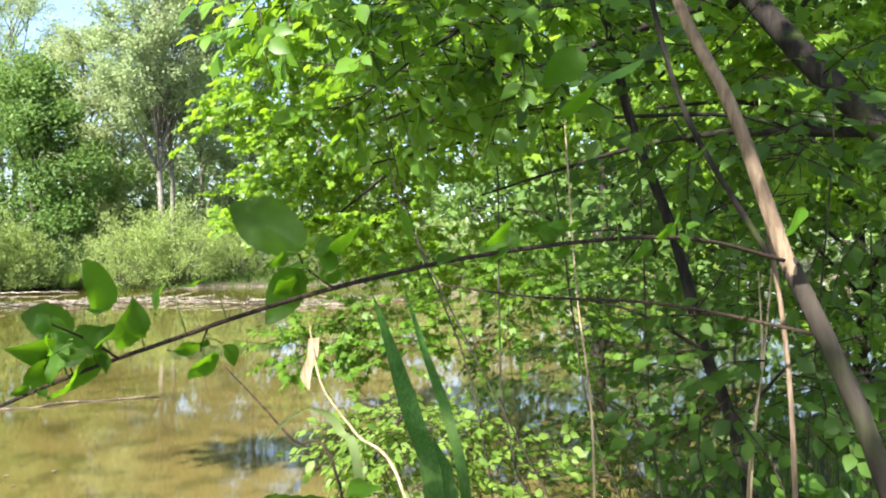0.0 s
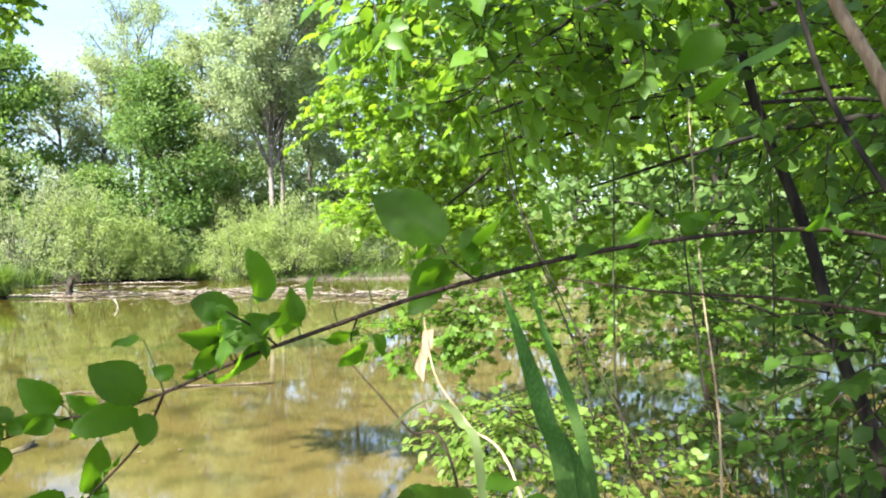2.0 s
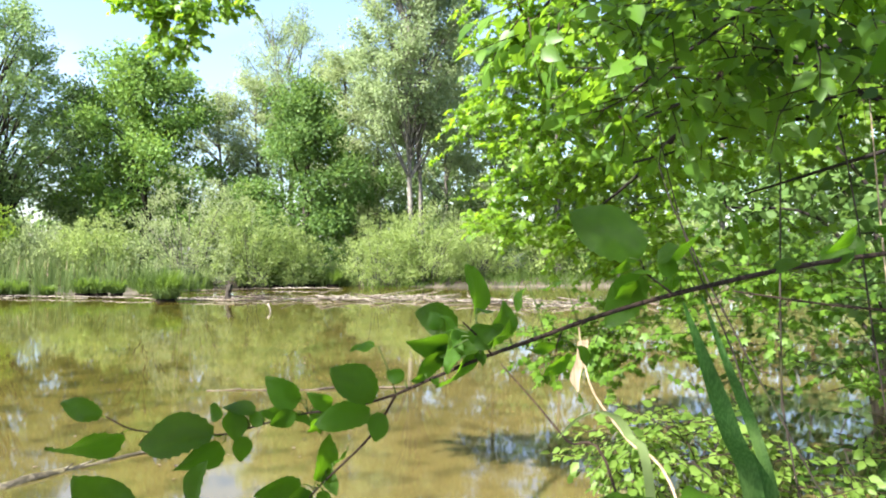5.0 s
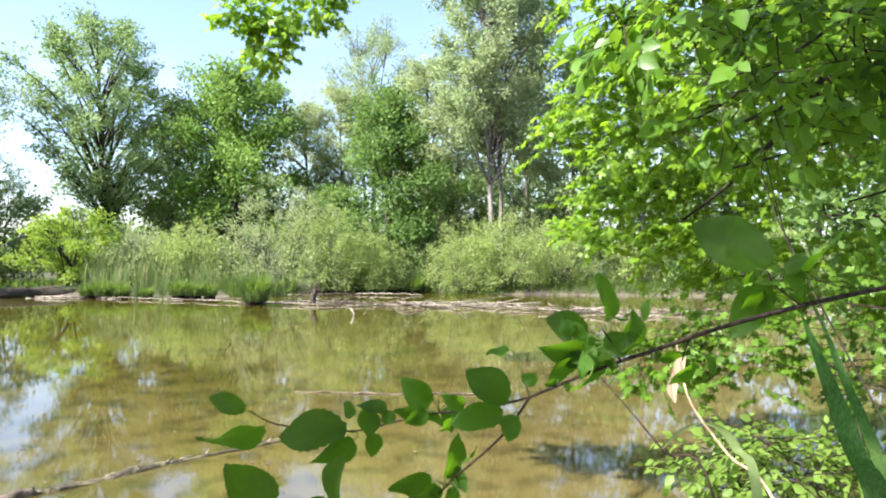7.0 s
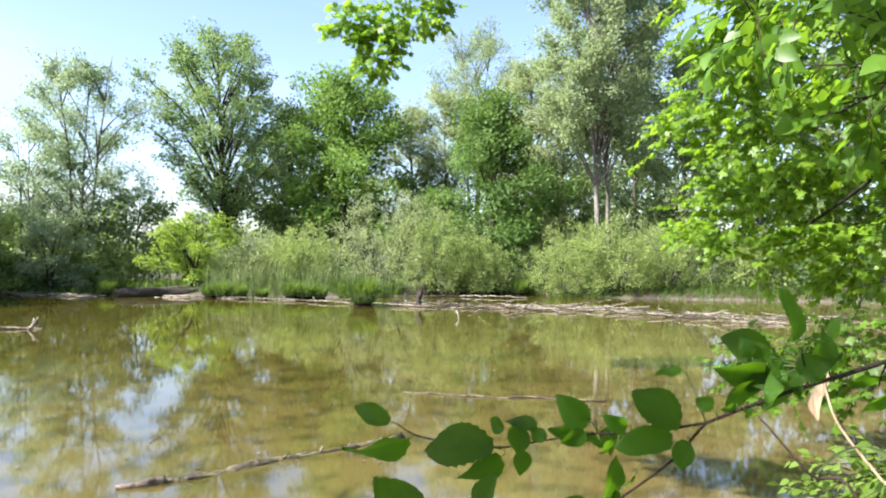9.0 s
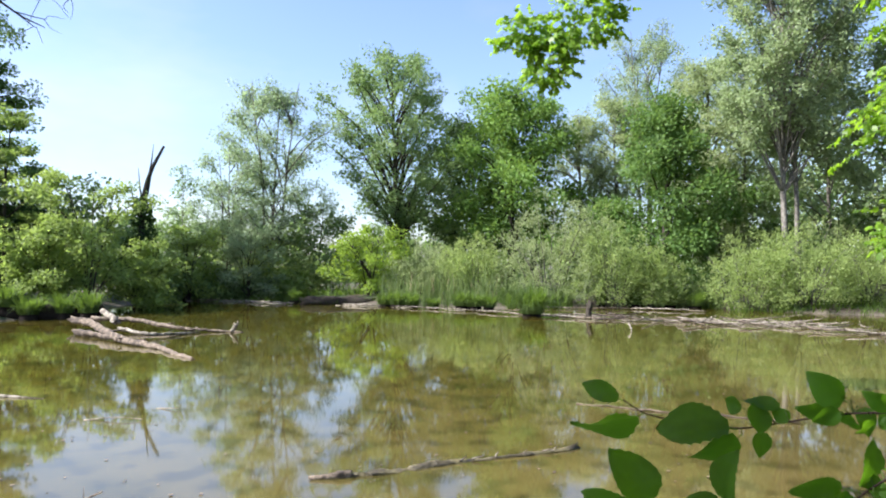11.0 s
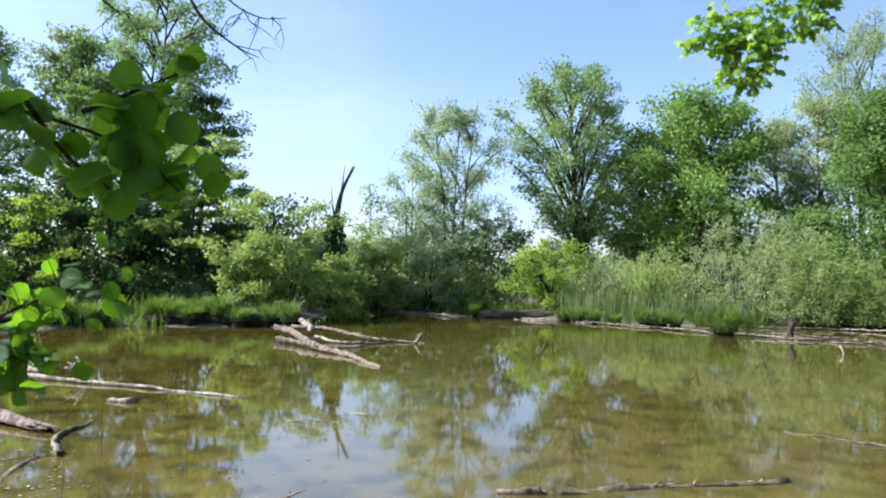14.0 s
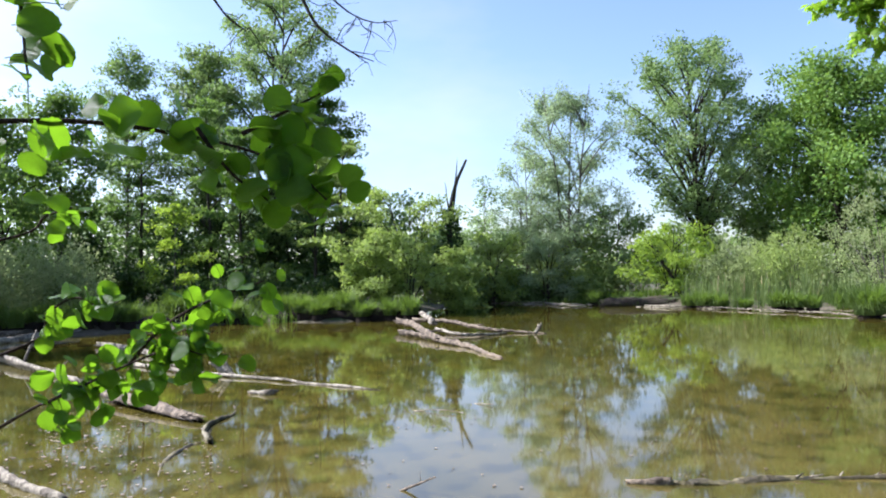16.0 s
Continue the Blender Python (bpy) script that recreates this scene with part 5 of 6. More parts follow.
def field_maple():
    rng = np.random.default_rng(900)
    root = thing("field_maple", (3.1, 2.0, 0.3), "field maple leaning over the pond with sunlit bright green leaves", "tree")
    o = np.array([3.1, 2.0, 0.3])
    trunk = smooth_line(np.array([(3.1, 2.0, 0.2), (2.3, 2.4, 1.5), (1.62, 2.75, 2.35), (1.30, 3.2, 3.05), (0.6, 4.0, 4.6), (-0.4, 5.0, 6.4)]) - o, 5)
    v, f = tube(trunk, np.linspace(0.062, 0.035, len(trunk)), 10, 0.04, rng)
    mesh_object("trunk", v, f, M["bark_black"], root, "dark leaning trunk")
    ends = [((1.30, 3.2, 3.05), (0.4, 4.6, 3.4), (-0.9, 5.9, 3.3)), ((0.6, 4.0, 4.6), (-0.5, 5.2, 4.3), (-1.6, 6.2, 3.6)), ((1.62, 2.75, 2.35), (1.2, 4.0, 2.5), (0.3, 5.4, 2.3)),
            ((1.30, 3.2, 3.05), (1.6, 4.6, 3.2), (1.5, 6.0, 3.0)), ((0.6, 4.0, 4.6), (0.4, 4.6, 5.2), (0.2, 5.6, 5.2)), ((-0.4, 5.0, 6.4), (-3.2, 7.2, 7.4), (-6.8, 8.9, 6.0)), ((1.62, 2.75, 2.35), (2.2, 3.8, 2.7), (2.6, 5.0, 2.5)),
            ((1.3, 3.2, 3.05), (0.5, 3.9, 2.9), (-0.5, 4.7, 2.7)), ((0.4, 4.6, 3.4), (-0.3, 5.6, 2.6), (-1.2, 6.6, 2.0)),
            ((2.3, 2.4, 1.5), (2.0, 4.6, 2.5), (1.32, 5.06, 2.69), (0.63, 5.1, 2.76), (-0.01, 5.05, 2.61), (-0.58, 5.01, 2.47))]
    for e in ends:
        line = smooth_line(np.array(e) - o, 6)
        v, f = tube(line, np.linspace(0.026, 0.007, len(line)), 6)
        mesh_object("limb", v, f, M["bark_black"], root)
    masses = [((-0.95, 6.3, 3.2), (1.0, 0.9, 0.8), 380), ((-0.9, 6.0, 4.2), (0.95, 0.9, 0.8), 260), ((-0.2, 5.2, 2.85), (0.9, 0.9, 0.5), 170), ((0.3, 5.0, 3.9), (1.0, 0.9, 0.9), 260), ((-1.2, 6.7, 2.3), (0.75, 0.6, 0.5), 180), ((-0.45, 6.2, 2.0), (0.6, 0.5, 0.35), 90), ((0.15, 5.7, 1.85), (0.6, 0.5, 0.35), 80),
              ((1.3, 4.8, 3.4), (1.0, 1.0, 0.8), 170), ((0.6, 6.2, 3.2), (1.1, 0.8, 0.8), 120), ((1.4, 4.4, 4.6), (1.3, 1.0, 0.8), 80), ((2.6, 4.6, 3.0), (0.9, 0.9, 1.0), 130), ((-0.9, 5.0, 4.5), (0.7, 0.7, 0.6), 100), ((2.0, 3.9, 3.6), (0.9, 0.8, 0.9), 170), ((1.9, 3.3, 2.7), (0.7, 0.5, 0.6), 110), ((3.0, 5.2, 2.2), (1.2, 0.9, 1.2), 140), ((1.7, 7.6, 3.7), (1.5, 0.9, 0.9), 130), ((3.4, 7.2, 3.4), (1.2, 1.0, 1.3), 130)]
    lv, tw = [], []
    for c, r, k in masses:
        ctr, out = gathered(rng, k, np.array(c) - o, r)
        (v, f), t = sprays(rng, ctr, out, 0.30, 11, 0.066, LOBED, 0.35, 0.6, hang=0.7)
        lv.append((v, f))
        tw += t
    v, f = merge(lv)
    mesh_object("crown", v, f, M["field_leaf"], root)
    v, f = merge(tw)
    tagged(mesh_object("fine_twig", v, f, M["bark_twig"], root), kind="stuff")
    # hanging end of the far limb
    hang = []
    twh = []
    for c, r, k in (((-6.65, 8.95, 5.68), (0.95, 0.4, 0.36), 105), ((-7.0, 8.75, 5.12), (0.42, 0.3, 0.42), 95), ((-7.45, 8.6, 5.6), (0.42, 0.3, 0.3), 40)):
        ctr, out = blob(rng, k, np.array(c) - o, r)
        (v, f), t = sprays(rng, ctr, out, 0.34, 8, 0.098, LOBED, 0.5, 0.6, hang=0.7)
        hang.append((v, f))
        twh += t
    v, f = merge(hang)
    mesh_object("hanging_bough", v, f, M["field_leaf"], root, "bright lobed leaves hanging against the sky")
    v, f = merge(twh)
    tagged(mesh_object("hanging_twig", v, f, M["bark_twig"], root), kind="stuff")


field_maple()


# ---------------------------------------------------------------- hazel and its branch close to the eye
hazel = thing("hazel_shrub", (0.95, 1.1, 0.3), "leaning tan-barked shrub stem with a long leafy branch", "shrub")
HZ = np.array([0.95, 1.1, 0.3])


STEMS = []


def stem_part(name, pts, r0, r1, mat, parent, origin, label="", sides=8, per=6, seed=1):
    rng = np.random.default_rng(seed)
    line = smooth_line(np.array(pts, dtype=float) - origin, per)
    STEMS.append((parent, line))
    v, f = tube(line, np.linspace(r0, r1, len(line)), sides, 0.04, rng)
    return mesh_object(name, v, f, mat, parent, label)


# lower stem split off in darker bark to hold the shade on it
stem_part("stem", [(0.98, 1.05, 0.2), (0.82, 1.22, 0.95), (0.68, 1.32, 1.5), (0.62, 1.36, 1.7), (0.55, 1.405, 1.89)], 0.0185, 0.0172, M["bark_dark"], hazel, HZ, "mossy foot of the stem, darkened for its shade", 10)
stem_part("stem", [(0.565, 1.398, 1.85), (0.54, 1.41, 1.92), (0.48, 1.49, 2.2), (0.40, 1.58, 2.46), (0.30, 1.62, 2.9), (0.08, 1.35, 3.5), (-0.25, 0.85, 3.95)], 0.0165, 0.006, M["bark_tan"], hazel, HZ, "smooth tan stem", 10)
stem_part("stem", [(0.54, 1.46, 1.9), (0.44, 1.62, 2.2), (0.37, 1.66, 2.5), (0.34, 1.7, 2.8)], 0.0065, 0.005, M["bark_black"], hazel, HZ, "dark second stem", 8)
branch = stem_part("branch", [(0.530, 1.380, 1.890), (0.345, 1.277, 1.927), (0.171, 1.159, 1.932), (-0.062, 0.967, 1.911), (-0.216, 0.849, 1.883), (-0.312, 0.775, 1.858), (-0.373, 0.717, 1.838), (-0.426, 0.669, 1.820), (-0.479, 0.629, 1.797)], 0.0040, 0.0014, M["bark_twig"], hazel, HZ, "thin brown branch")
stem_part("twig", [(-0.479, 0.629, 1.797), (-0.540, 0.661, 1.774), (-0.605, 0.683, 1.759), (-0.673, 0.718, 1.735), (-0.722, 0.722, 1.720), (-0.776, 0.709, 1.720), (-0.825, 0.698, 1.724), (-0.852, 0.687, 1.739)], 0.0013, 0.0008, M["bark_twig"], hazel, HZ)
stem_part("twig", [(-0.479, 0.629, 1.797), (-0.520, 0.666, 1.747), (-0.584, 0.693, 1.688), (-0.625, 0.687, 1.647), (-0.684, 0.672, 1.620), (-0.759, 0.651, 1.600), (-0.817, 0.625, 1.590)], 0.0013, 0.0008, M["bark_twig"], hazel, HZ)
stem_part("twig", [(-0.345, 0.745, 1.848), (-0.350, 0.742, 1.834), (-0.352, 0.742, 1.824)], 0.0010, 0.0007, M["bark_twig"], hazel, HZ)
stem_part("twig", [(-0.405, 0.687, 1.828), (-0.402, 0.63, 1.850), (-0.399, 0.567, 1.870)], 0.0011, 0.0007, M["bark_twig"], hazel, HZ)
stem_part("twig", [(-0.240, 0.830, 1.879), (-0.265, 0.815, 1.90), (-0.272, 0.81, 1.915)], 0.0012, 0.0008, M["bark_twig"], hazel, HZ)
stem_part("branch", [(0.60, 1.37, 1.75), (0.35, 1.5, 1.80), (0.1, 1.6, 1.81), (-0.1, 1.75, 1.83)], 0.004, 0.002, M["bark_twig"], hazel, HZ)
LEAF_MESHES = {}
leaf_rng = random.Random(4)


def leaf_mesh(kind, width, mat):
    """One shared mesh for each leaf form."""
    key = (kind, round(width, 1), leaf_rng.randrange(4))
    if key not in LEAF_MESHES:
        vs, fs = fine_leaf(key[1] * 0.57, 17, 0.12 if kind == "hazel" else 0.10, 0.20, 0.035 if kind == "hazel" else 0.012, 1.1 if kind == "hazel" else 0.8, len(LEAF_MESHES))
        me = bpy.data.meshes.new("leaf")
        me.from_pydata(vs, [], fs)
        me.polygons.foreach_set("use_smooth", [True] * len(me.polygons))
        me.materials.append(mat)
        LEAF_MESHES[key] = me
    return LEAF_MESHES[key]


def put_leaf(parent, origin, place, turn, rise, length, width, kind, mat, facing, loose=0.62):
    """A single leaf as a part: its stalk at place, turned and raised in degrees, its face towards facing."""
    ob = new("leaf", leaf_mesh(kind, width, mat))
    ob.parent = parent
    y = Vector((math.cos(radians(turn)) * math.cos(radians(rise)), math.sin(radians(turn)) * math.cos(radians(rise)), math.sin(radians(rise))))
    z = Vector(facing) + Vector((leaf_rng.gauss(0, loose), leaf_rng.gauss(0, loose), leaf_rng.gauss(0, loose)))
    x = y.cross(z).normalized()
    z = x.cross(y)
    rot = Matrix((x, y, z)).transposed().to_4x4()
    ob.matrix_basis = Matrix.Translation(Vector(place) - Vector(origin)) @ rot @ Matrix.Scale(length, 4)


def leaf_stalks(owner, holder, places):
    """Thin stalks that join each leaf to the nearest twig of its shrub."""
    pts = np.vstack([np.vstack([a + (b - a) * t for a, b in zip(line[:-1], line[1:]) for t in (0.0, 0.33, 0.66)]) for who, line in STEMS if who == owner])
    tubes = []
    for p in places:
        gap = np.linalg.norm(pts - p, axis=1)
        q = pts[gap.argmin()]
        if 0.002 < gap.min() < 0.09:
            mid = (p + q) / 2 + np.array([0, 0, 0.06 * gap.min()])
            tubes.append(tube(np.array([q, mid, p]), [0.0008, 0.0006, 0.0006], 5))
    v, f = merge(tubes)
    tagged(mesh_object("leaf_stalk", v, f, M["sedge"], holder, "thin green leaf stalks"), kind="stuff")


NEAR_PLACES = []


def near_leaf(place, tip, width):
    """A leaf from its stalk's end to its tip."""
    way = Vector(tip) - Vector(place)
    NEAR_PLACES.append(np.array(place) - HZ)
    facing, loose = ((0.22, -0.80, 0.55), 0.36) if leaf_rng.random() < 0.4 else ((0.85, -0.50, -0.35), 0.26)
    put_leaf(branch, HZ, place, math.degrees(math.atan2(way.y, way.x)), math.degrees(math.asin(way.z / way.length)), way.length, width * 1.1, "hazel", M["near_leaf"], facing, loose)


near_leaf((-0.852, 0.687, 1.738), (-0.901, 0.665, 1.756), 0.36)
near_leaf((-0.828, 0.698, 1.725), (-0.899, 0.652, 1.690), 0.42)
near_leaf((-0.724, 0.721, 1.718), (-0.803, 0.680, 1.727), 0.50)
near_leaf((-0.720, 0.723, 1.713), (-0.764, 0.691, 1.676), 0.50)
near_leaf((-0.698, 0.723, 1.723), (-0.697, 0.717, 1.691), 0.50)
near_leaf((-0.671, 0.713, 1.750), (-0.711, 0.699, 1.760), 0.40)
near_leaf((-0.691, 0.720, 1.741), (-0.709, 0.714, 1.743), 0.50)
near_leaf((-0.599, 0.678, 1.772), (-0.630, 0.651, 1.792), 0.50)
near_leaf((-0.665, 0.716, 1.737), (-0.681, 0.708, 1.749), 0.60)
near_leaf((-0.606, 0.682, 1.762), (-0.643, 0.666, 1.756), 0.45)
near_leaf((-0.557, 0.666, 1.777), (-0.578, 0.646, 1.782), 0.50)
near_leaf((-0.500, 0.642, 1.787), (-0.535, 0.620, 1.823), 0.56)
near_leaf((-0.508, 0.651, 1.772), (-0.550, 0.616, 1.777), 0.42)
near_leaf((-0.577, 0.675, 1.762), (-0.586, 0.669, 1.743), 0.70)
near_leaf((-0.497, 0.642, 1.779), (-0.505, 0.632, 1.752), 0.55)
near_leaf((-0.594, 0.692, 1.684), (-0.575, 0.702, 1.733), 0.42)
near_leaf((-0.602, 0.691, 1.685), (-0.646, 0.661, 1.679), 0.45)
near_leaf((-0.606, 0.691, 1.681), (-0.600, 0.687, 1.663), 0.70)
near_leaf((-0.590, 0.694, 1.680), (-0.581, 0.695, 1.658), 0.60)
near_leaf((-0.419, 0.680, 1.862), (-0.417, 0.668, 1.911), 0.60)
near_leaf((-0.403, 0.690, 1.831), (-0.392, 0.684, 1.878), 0.50)
near_leaf((-0.428, 0.670, 1.856), (-0.472, 0.655, 1.862), 0.50)
near_leaf((-0.430, 0.667, 1.838), (-0.471, 0.637, 1.838), 0.50)
near_leaf((-0.436, 0.662, 1.833), (-0.464, 0.643, 1.812), 0.45)
near_leaf((-0.416, 0.678, 1.840), (-0.442, 0.665, 1.792), 0.42)
near_leaf((-0.496, 0.628, 1.840), (-0.521, 0.620, 1.837), 0.40)
near_leaf((-0.422, 0.673, 1.839), (-0.450, 0.650, 1.828), 0.50)
near_leaf((-0.446, 0.657, 1.853), (-0.455, 0.651, 1.869), 0.60)
near_leaf((-0.473, 0.634, 1.808), (-0.484, 0.625, 1.820), 0.60)
near_leaf((-0.457, 0.646, 1.813), (-0.466, 0.638, 1.805), 0.50)
near_leaf((-0.394, 0.700, 1.859), (-0.387, 0.699, 1.843), 0.40)
near_leaf((-0.712, 0.663, 1.649), (-0.707, 0.645, 1.712), 0.50)
near_leaf((-0.712, 0.663, 1.644), (-0.758, 0.640, 1.655), 0.45)
near_leaf((-0.786, 0.639, 1.633), (-0.803, 0.611, 1.705), 0.50)
near_leaf((-0.788, 0.639, 1.630), (-0.858, 0.602, 1.633), 0.40)
near_leaf((-0.701, 0.666, 1.640), (-0.644, 0.671, 1.645), 0.40)
near_leaf((-0.683, 0.671, 1.643), (-0.696, 0.658, 1.627), 0.50)
near_leaf((-0.788, 0.639, 1.631), (-0.763, 0.650, 1.623), 0.50)
near_leaf((-0.338, 0.745, 1.828), (-0.360, 0.743, 1.794), 0.60)
near_leaf((-0.342, 0.744, 1.839), (-0.378, 0.739, 1.819), 0.40)
near_leaf((-0.334, 0.752, 1.831), (-0.318, 0.745, 1.812), 0.70)
near_leaf((-0.419, 0.679, 1.840), (-0.407, 0.678, 1.817), 0.40)
near_leaf((-0.452, 0.649, 1.811), (-0.445, 0.648, 1.804), 0.60)
near_leaf((-0.262, 0.827, 1.914), (-0.348, 0.819, 1.972), 0.46)
near_leaf((-0.262, 0.827, 1.912), (-0.195, 0.821, 1.945), 0.40)
near_leaf((-0.159, 0.901, 1.921), (-0.163, 0.897, 1.969), 0.75)
near_leaf((-0.261, 0.818, 1.899), (-0.320, 0.810, 1.856), 0.42)
near_leaf((-0.072, 0.967, 1.920), (-0.027, 0.960, 1.950), 0.45)
near_leaf((-0.024, 1.011, 1.944), (-0.036, 1.005, 1.912), 0.80)
near_leaf((-0.030, 0.988, 1.925), (-0.075, 0.972, 1.911), 0.50)
near_leaf((0.072, 1.089, 1.953), (0.016, 1.074, 1.943), 0.40)
near_leaf((0.152, 1.138, 1.920), (0.133, 1.114, 1.990), 0.28)
near_leaf((-0.222, 0.849, 1.895), (-0.264, 0.834, 1.881), 0.45)
near_leaf((-0.131, 0.916, 1.899), (-0.105, 0.906, 1.915), 0.50)
near_leaf((-0.174, 0.887, 1.897), (-0.199, 0.880, 1.910), 0.50)
near_leaf((0.094, 1.089, 1.929), (0.078, 1.090, 1.881), 0.40)
near_leaf((0.224, 1.194, 1.932), (0.255, 1.185, 1.944), 0.50)
near_leaf((0.216, 1.194, 1.935), (0.193, 1.177, 1.894), 0.40)
near_leaf((-0.347, 0.758, 1.897), (-0.368, 0.748, 1.882), 0.40)
near_leaf((-0.377, 0.729, 1.892), (-0.392, 0.723, 1.863), 0.32)
near_leaf((-0.234, 0.838, 1.898), (-0.257, 0.830, 1.917), 0.50)
near_leaf((0.226, 1.213, 2.235), (0.110, 1.238, 2.112), 0.45)
near_leaf((0.144, 1.339, 2.280), (0.092, 1.342, 2.200), 0.50)
near_leaf((0.390, 1.365, 2.121), (0.350, 1.373, 2.070), 0.50)
near_leaf((0.523, 1.302, 1.992), (0.511, 1.299, 1.932), 0.50)
near_leaf((0.508, 1.310, 2.182), (0.540, 1.284, 2.186), 0.50)

# small leaves crowding the joints
for joint, count in (((-0.405, 0.62, 1.845), 7), ((-0.43, 0.655, 1.835), 6), ((-0.60, 0.69, 1.765), 5), ((-0.70, 0.72, 1.735), 4), ((-0.585, 0.69, 1.70), 4), ((-0.27, 0.81, 1.905), 5), ((0.05, 1.05, 1.925), 5), ((0.28, 1.23, 1.93), 5)):
    for i in range(count):
        p = [c + leaf_rng.gauss(0, 0.011) for c in joint]
        way = Vector((leaf_rng.uniform(-1, 1), leaf_rng.uniform(-0.8, 0.3), leaf_rng.uniform(-0.8, 0.8))).normalized() * leaf_rng.uniform(0.018, 0.038)
        near_leaf(p, [p[k] + way[k] for k in range(3)], leaf_rng.choice((0.4, 0.5, 0.6, 0.7)))

leaf_stalks(hazel, branch, NEAR_PLACES)

# ---------------------------------------------------------------- buckthorn with round leaves over the corner of the pond
BK = np.array([-1.75, -1.45, 0.3])
buck = thing("buckthorn_shrub", tuple(BK), "shrub with round backlit green leaves on arching boughs", "shrub")
stem_part("stem", [(-1.75, -1.45, 0.2), (-1.6, -1.2, 1.2), (-1.42, -0.85, 1.85), (-1.30, -0.45, 2.03)], 0.022, 0.008, M["bark_dark"], buck, BK)
boughs = [
    ([(-1.30, -0.45, 2.03), (-1.44, -0.25, 2.09), (-1.49, -0.12, 2.09), (-1.49, -0.02, 2.07), (-1.48, 0.04, 2.04), (-1.46, 0.08, 2.0)], 44, 0.047, 0.035),
    ([(-1.49, -0.06, 2.08), (-1.48, 0.03, 2.13), (-1.47, 0.075, 2.155)], 14, 0.045, 0.03),
    ([(-1.49, -0.12, 2.085), (-1.49, -0.05, 2.04), (-1.48, 0.0, 2.0)], 12, 0.045, 0.03),
    ([(-1.60, -1.2, 1.2), (-1.839, -0.458, 1.618), (-1.783, -0.337, 1.686), (-1.756, -0.280, 1.714), (-1.727, -0.215, 1.745), (-1.697, -0.151, 1.768), (-1.678, -0.106, 1.757)], 78, 0.034, 0.035),
    ([(-1.749, -0.217, 1.742), (-1.729, -0.176, 1.792), (-1.706, -0.126, 1.828), (-1.679, -0.068, 1.854), (-1.653, -0.011, 1.874)], 34, 0.032, 0.03),
    ([(-1.50, -0.95, 1.65), (-1.791, -0.414, 1.762), (-1.754, -0.335, 1.831), (-1.735, -0.295, 1.853), (-1.722, -0.263, 1.839)], 20, 0.034, 0.03),
    ([(-1.42, -0.85, 1.85), (-1.904, -0.440, 1.951), (-1.864, -0.353, 1.993), (-1.844, -0.310, 2.007)], 12, 0.036, 0.03),
    ([(-1.42, -0.85, 1.85), (-1.30, -0.45, 2.25), (-1.26, -0.31, 2.20), (-1.26, -0.285, 2.08)], 20, 0.036, 0.03)]
round_places = []
boughs = [([pts[0]] + [(x - 0.012, y - 0.026, z - 0.012) for x, y, z in pts[1:]], count, size, off) if b < 3 else (pts, count, size, off) for b, (pts, count, size, off) in enumerate(boughs)]
for b, (pts, count, size, off) in enumerate(boughs):
    twig = stem_part("twig", pts, 0.0035, 0.0012, M["bark_twig"], buck, BK, seed=b)
    line = smooth_line(pts, 8)
    count = int(count * 1.15)
    for i in range(count):
        first = (0.12, 0.25, 0.25, 0.30, 0.10, 0.35, 0.45, 0.45)[b]
        t = first + (1 - first) * (i + 0.5) / count
        p = np.array([np.interp(t * (len(line) - 1), np.arange(len(line)), line[:, q]) for q in range(3)])
        p = p + np.array([leaf_rng.gauss(0, 0.014), leaf_rng.gauss(0, 0.018), leaf_rng.gauss(0, 0.022)])
        round_places.append(p - BK)
        put_leaf(twig, BK, p, leaf_rng.uniform(20, 160), leaf_rng.uniform(-75, 35), size * leaf_rng.uniform(0.75, 1.25), 0.85, "round", M["left_leaf"], (0.7, -0.1, 0.6))

leaf_stalks(buck, twig, round_places)

# ---------------------------------------------------------------- old willow added behind, only its bare twigs over the water in view
OW = np.array([-3.6, -3.6, 0.3])
dead = thing("old_willow", tuple(OW), "old tree added out of view, its bare dead twigs hanging over", "tree")
stem_part("trunk", [(-3.6, -3.6, 0.1), (-3.7, -3.4, 2.0), (-4.0, -2.8, 4.2), (-4.8, -1.6, 5.9)], 0.16, 0.06, M["bark_dark"], dead, OW, sides=10)
stem_part("limb", [(-4.8, -1.6, 5.9), (-5.8, -0.4, 5.6), (-6.4, 0.35, 4.9), (-6.42, 0.85, 4.35), (-6.36, 1.05, 3.98), (-6.33, 1.32, 3.78), (-6.30, 1.52, 3.70)], 0.03, 0.003, M["bark_dark"], dead, OW)
stem_part("limb", [(-4.8, -1.6, 5.9), (-6.1, -0.2, 5.2), (-6.5, 0.05, 4.5), (-6.48, 0.30, 4.05), (-6.45, 0.48, 3.9)], 0.024, 0.003, M["bark_dark"], dead, OW)
stem_part("limb", [(-6.2, 0.1, 5.2), (-6.35, 0.9, 4.5), (-6.32, 1.25, 4.15), (-6.27, 1.5, 4.03), (-6.25, 1.72, 4.06)], 0.012, 0.003, M["bark_dark"], dead, OW)
rng = np.random.default_rng(31)
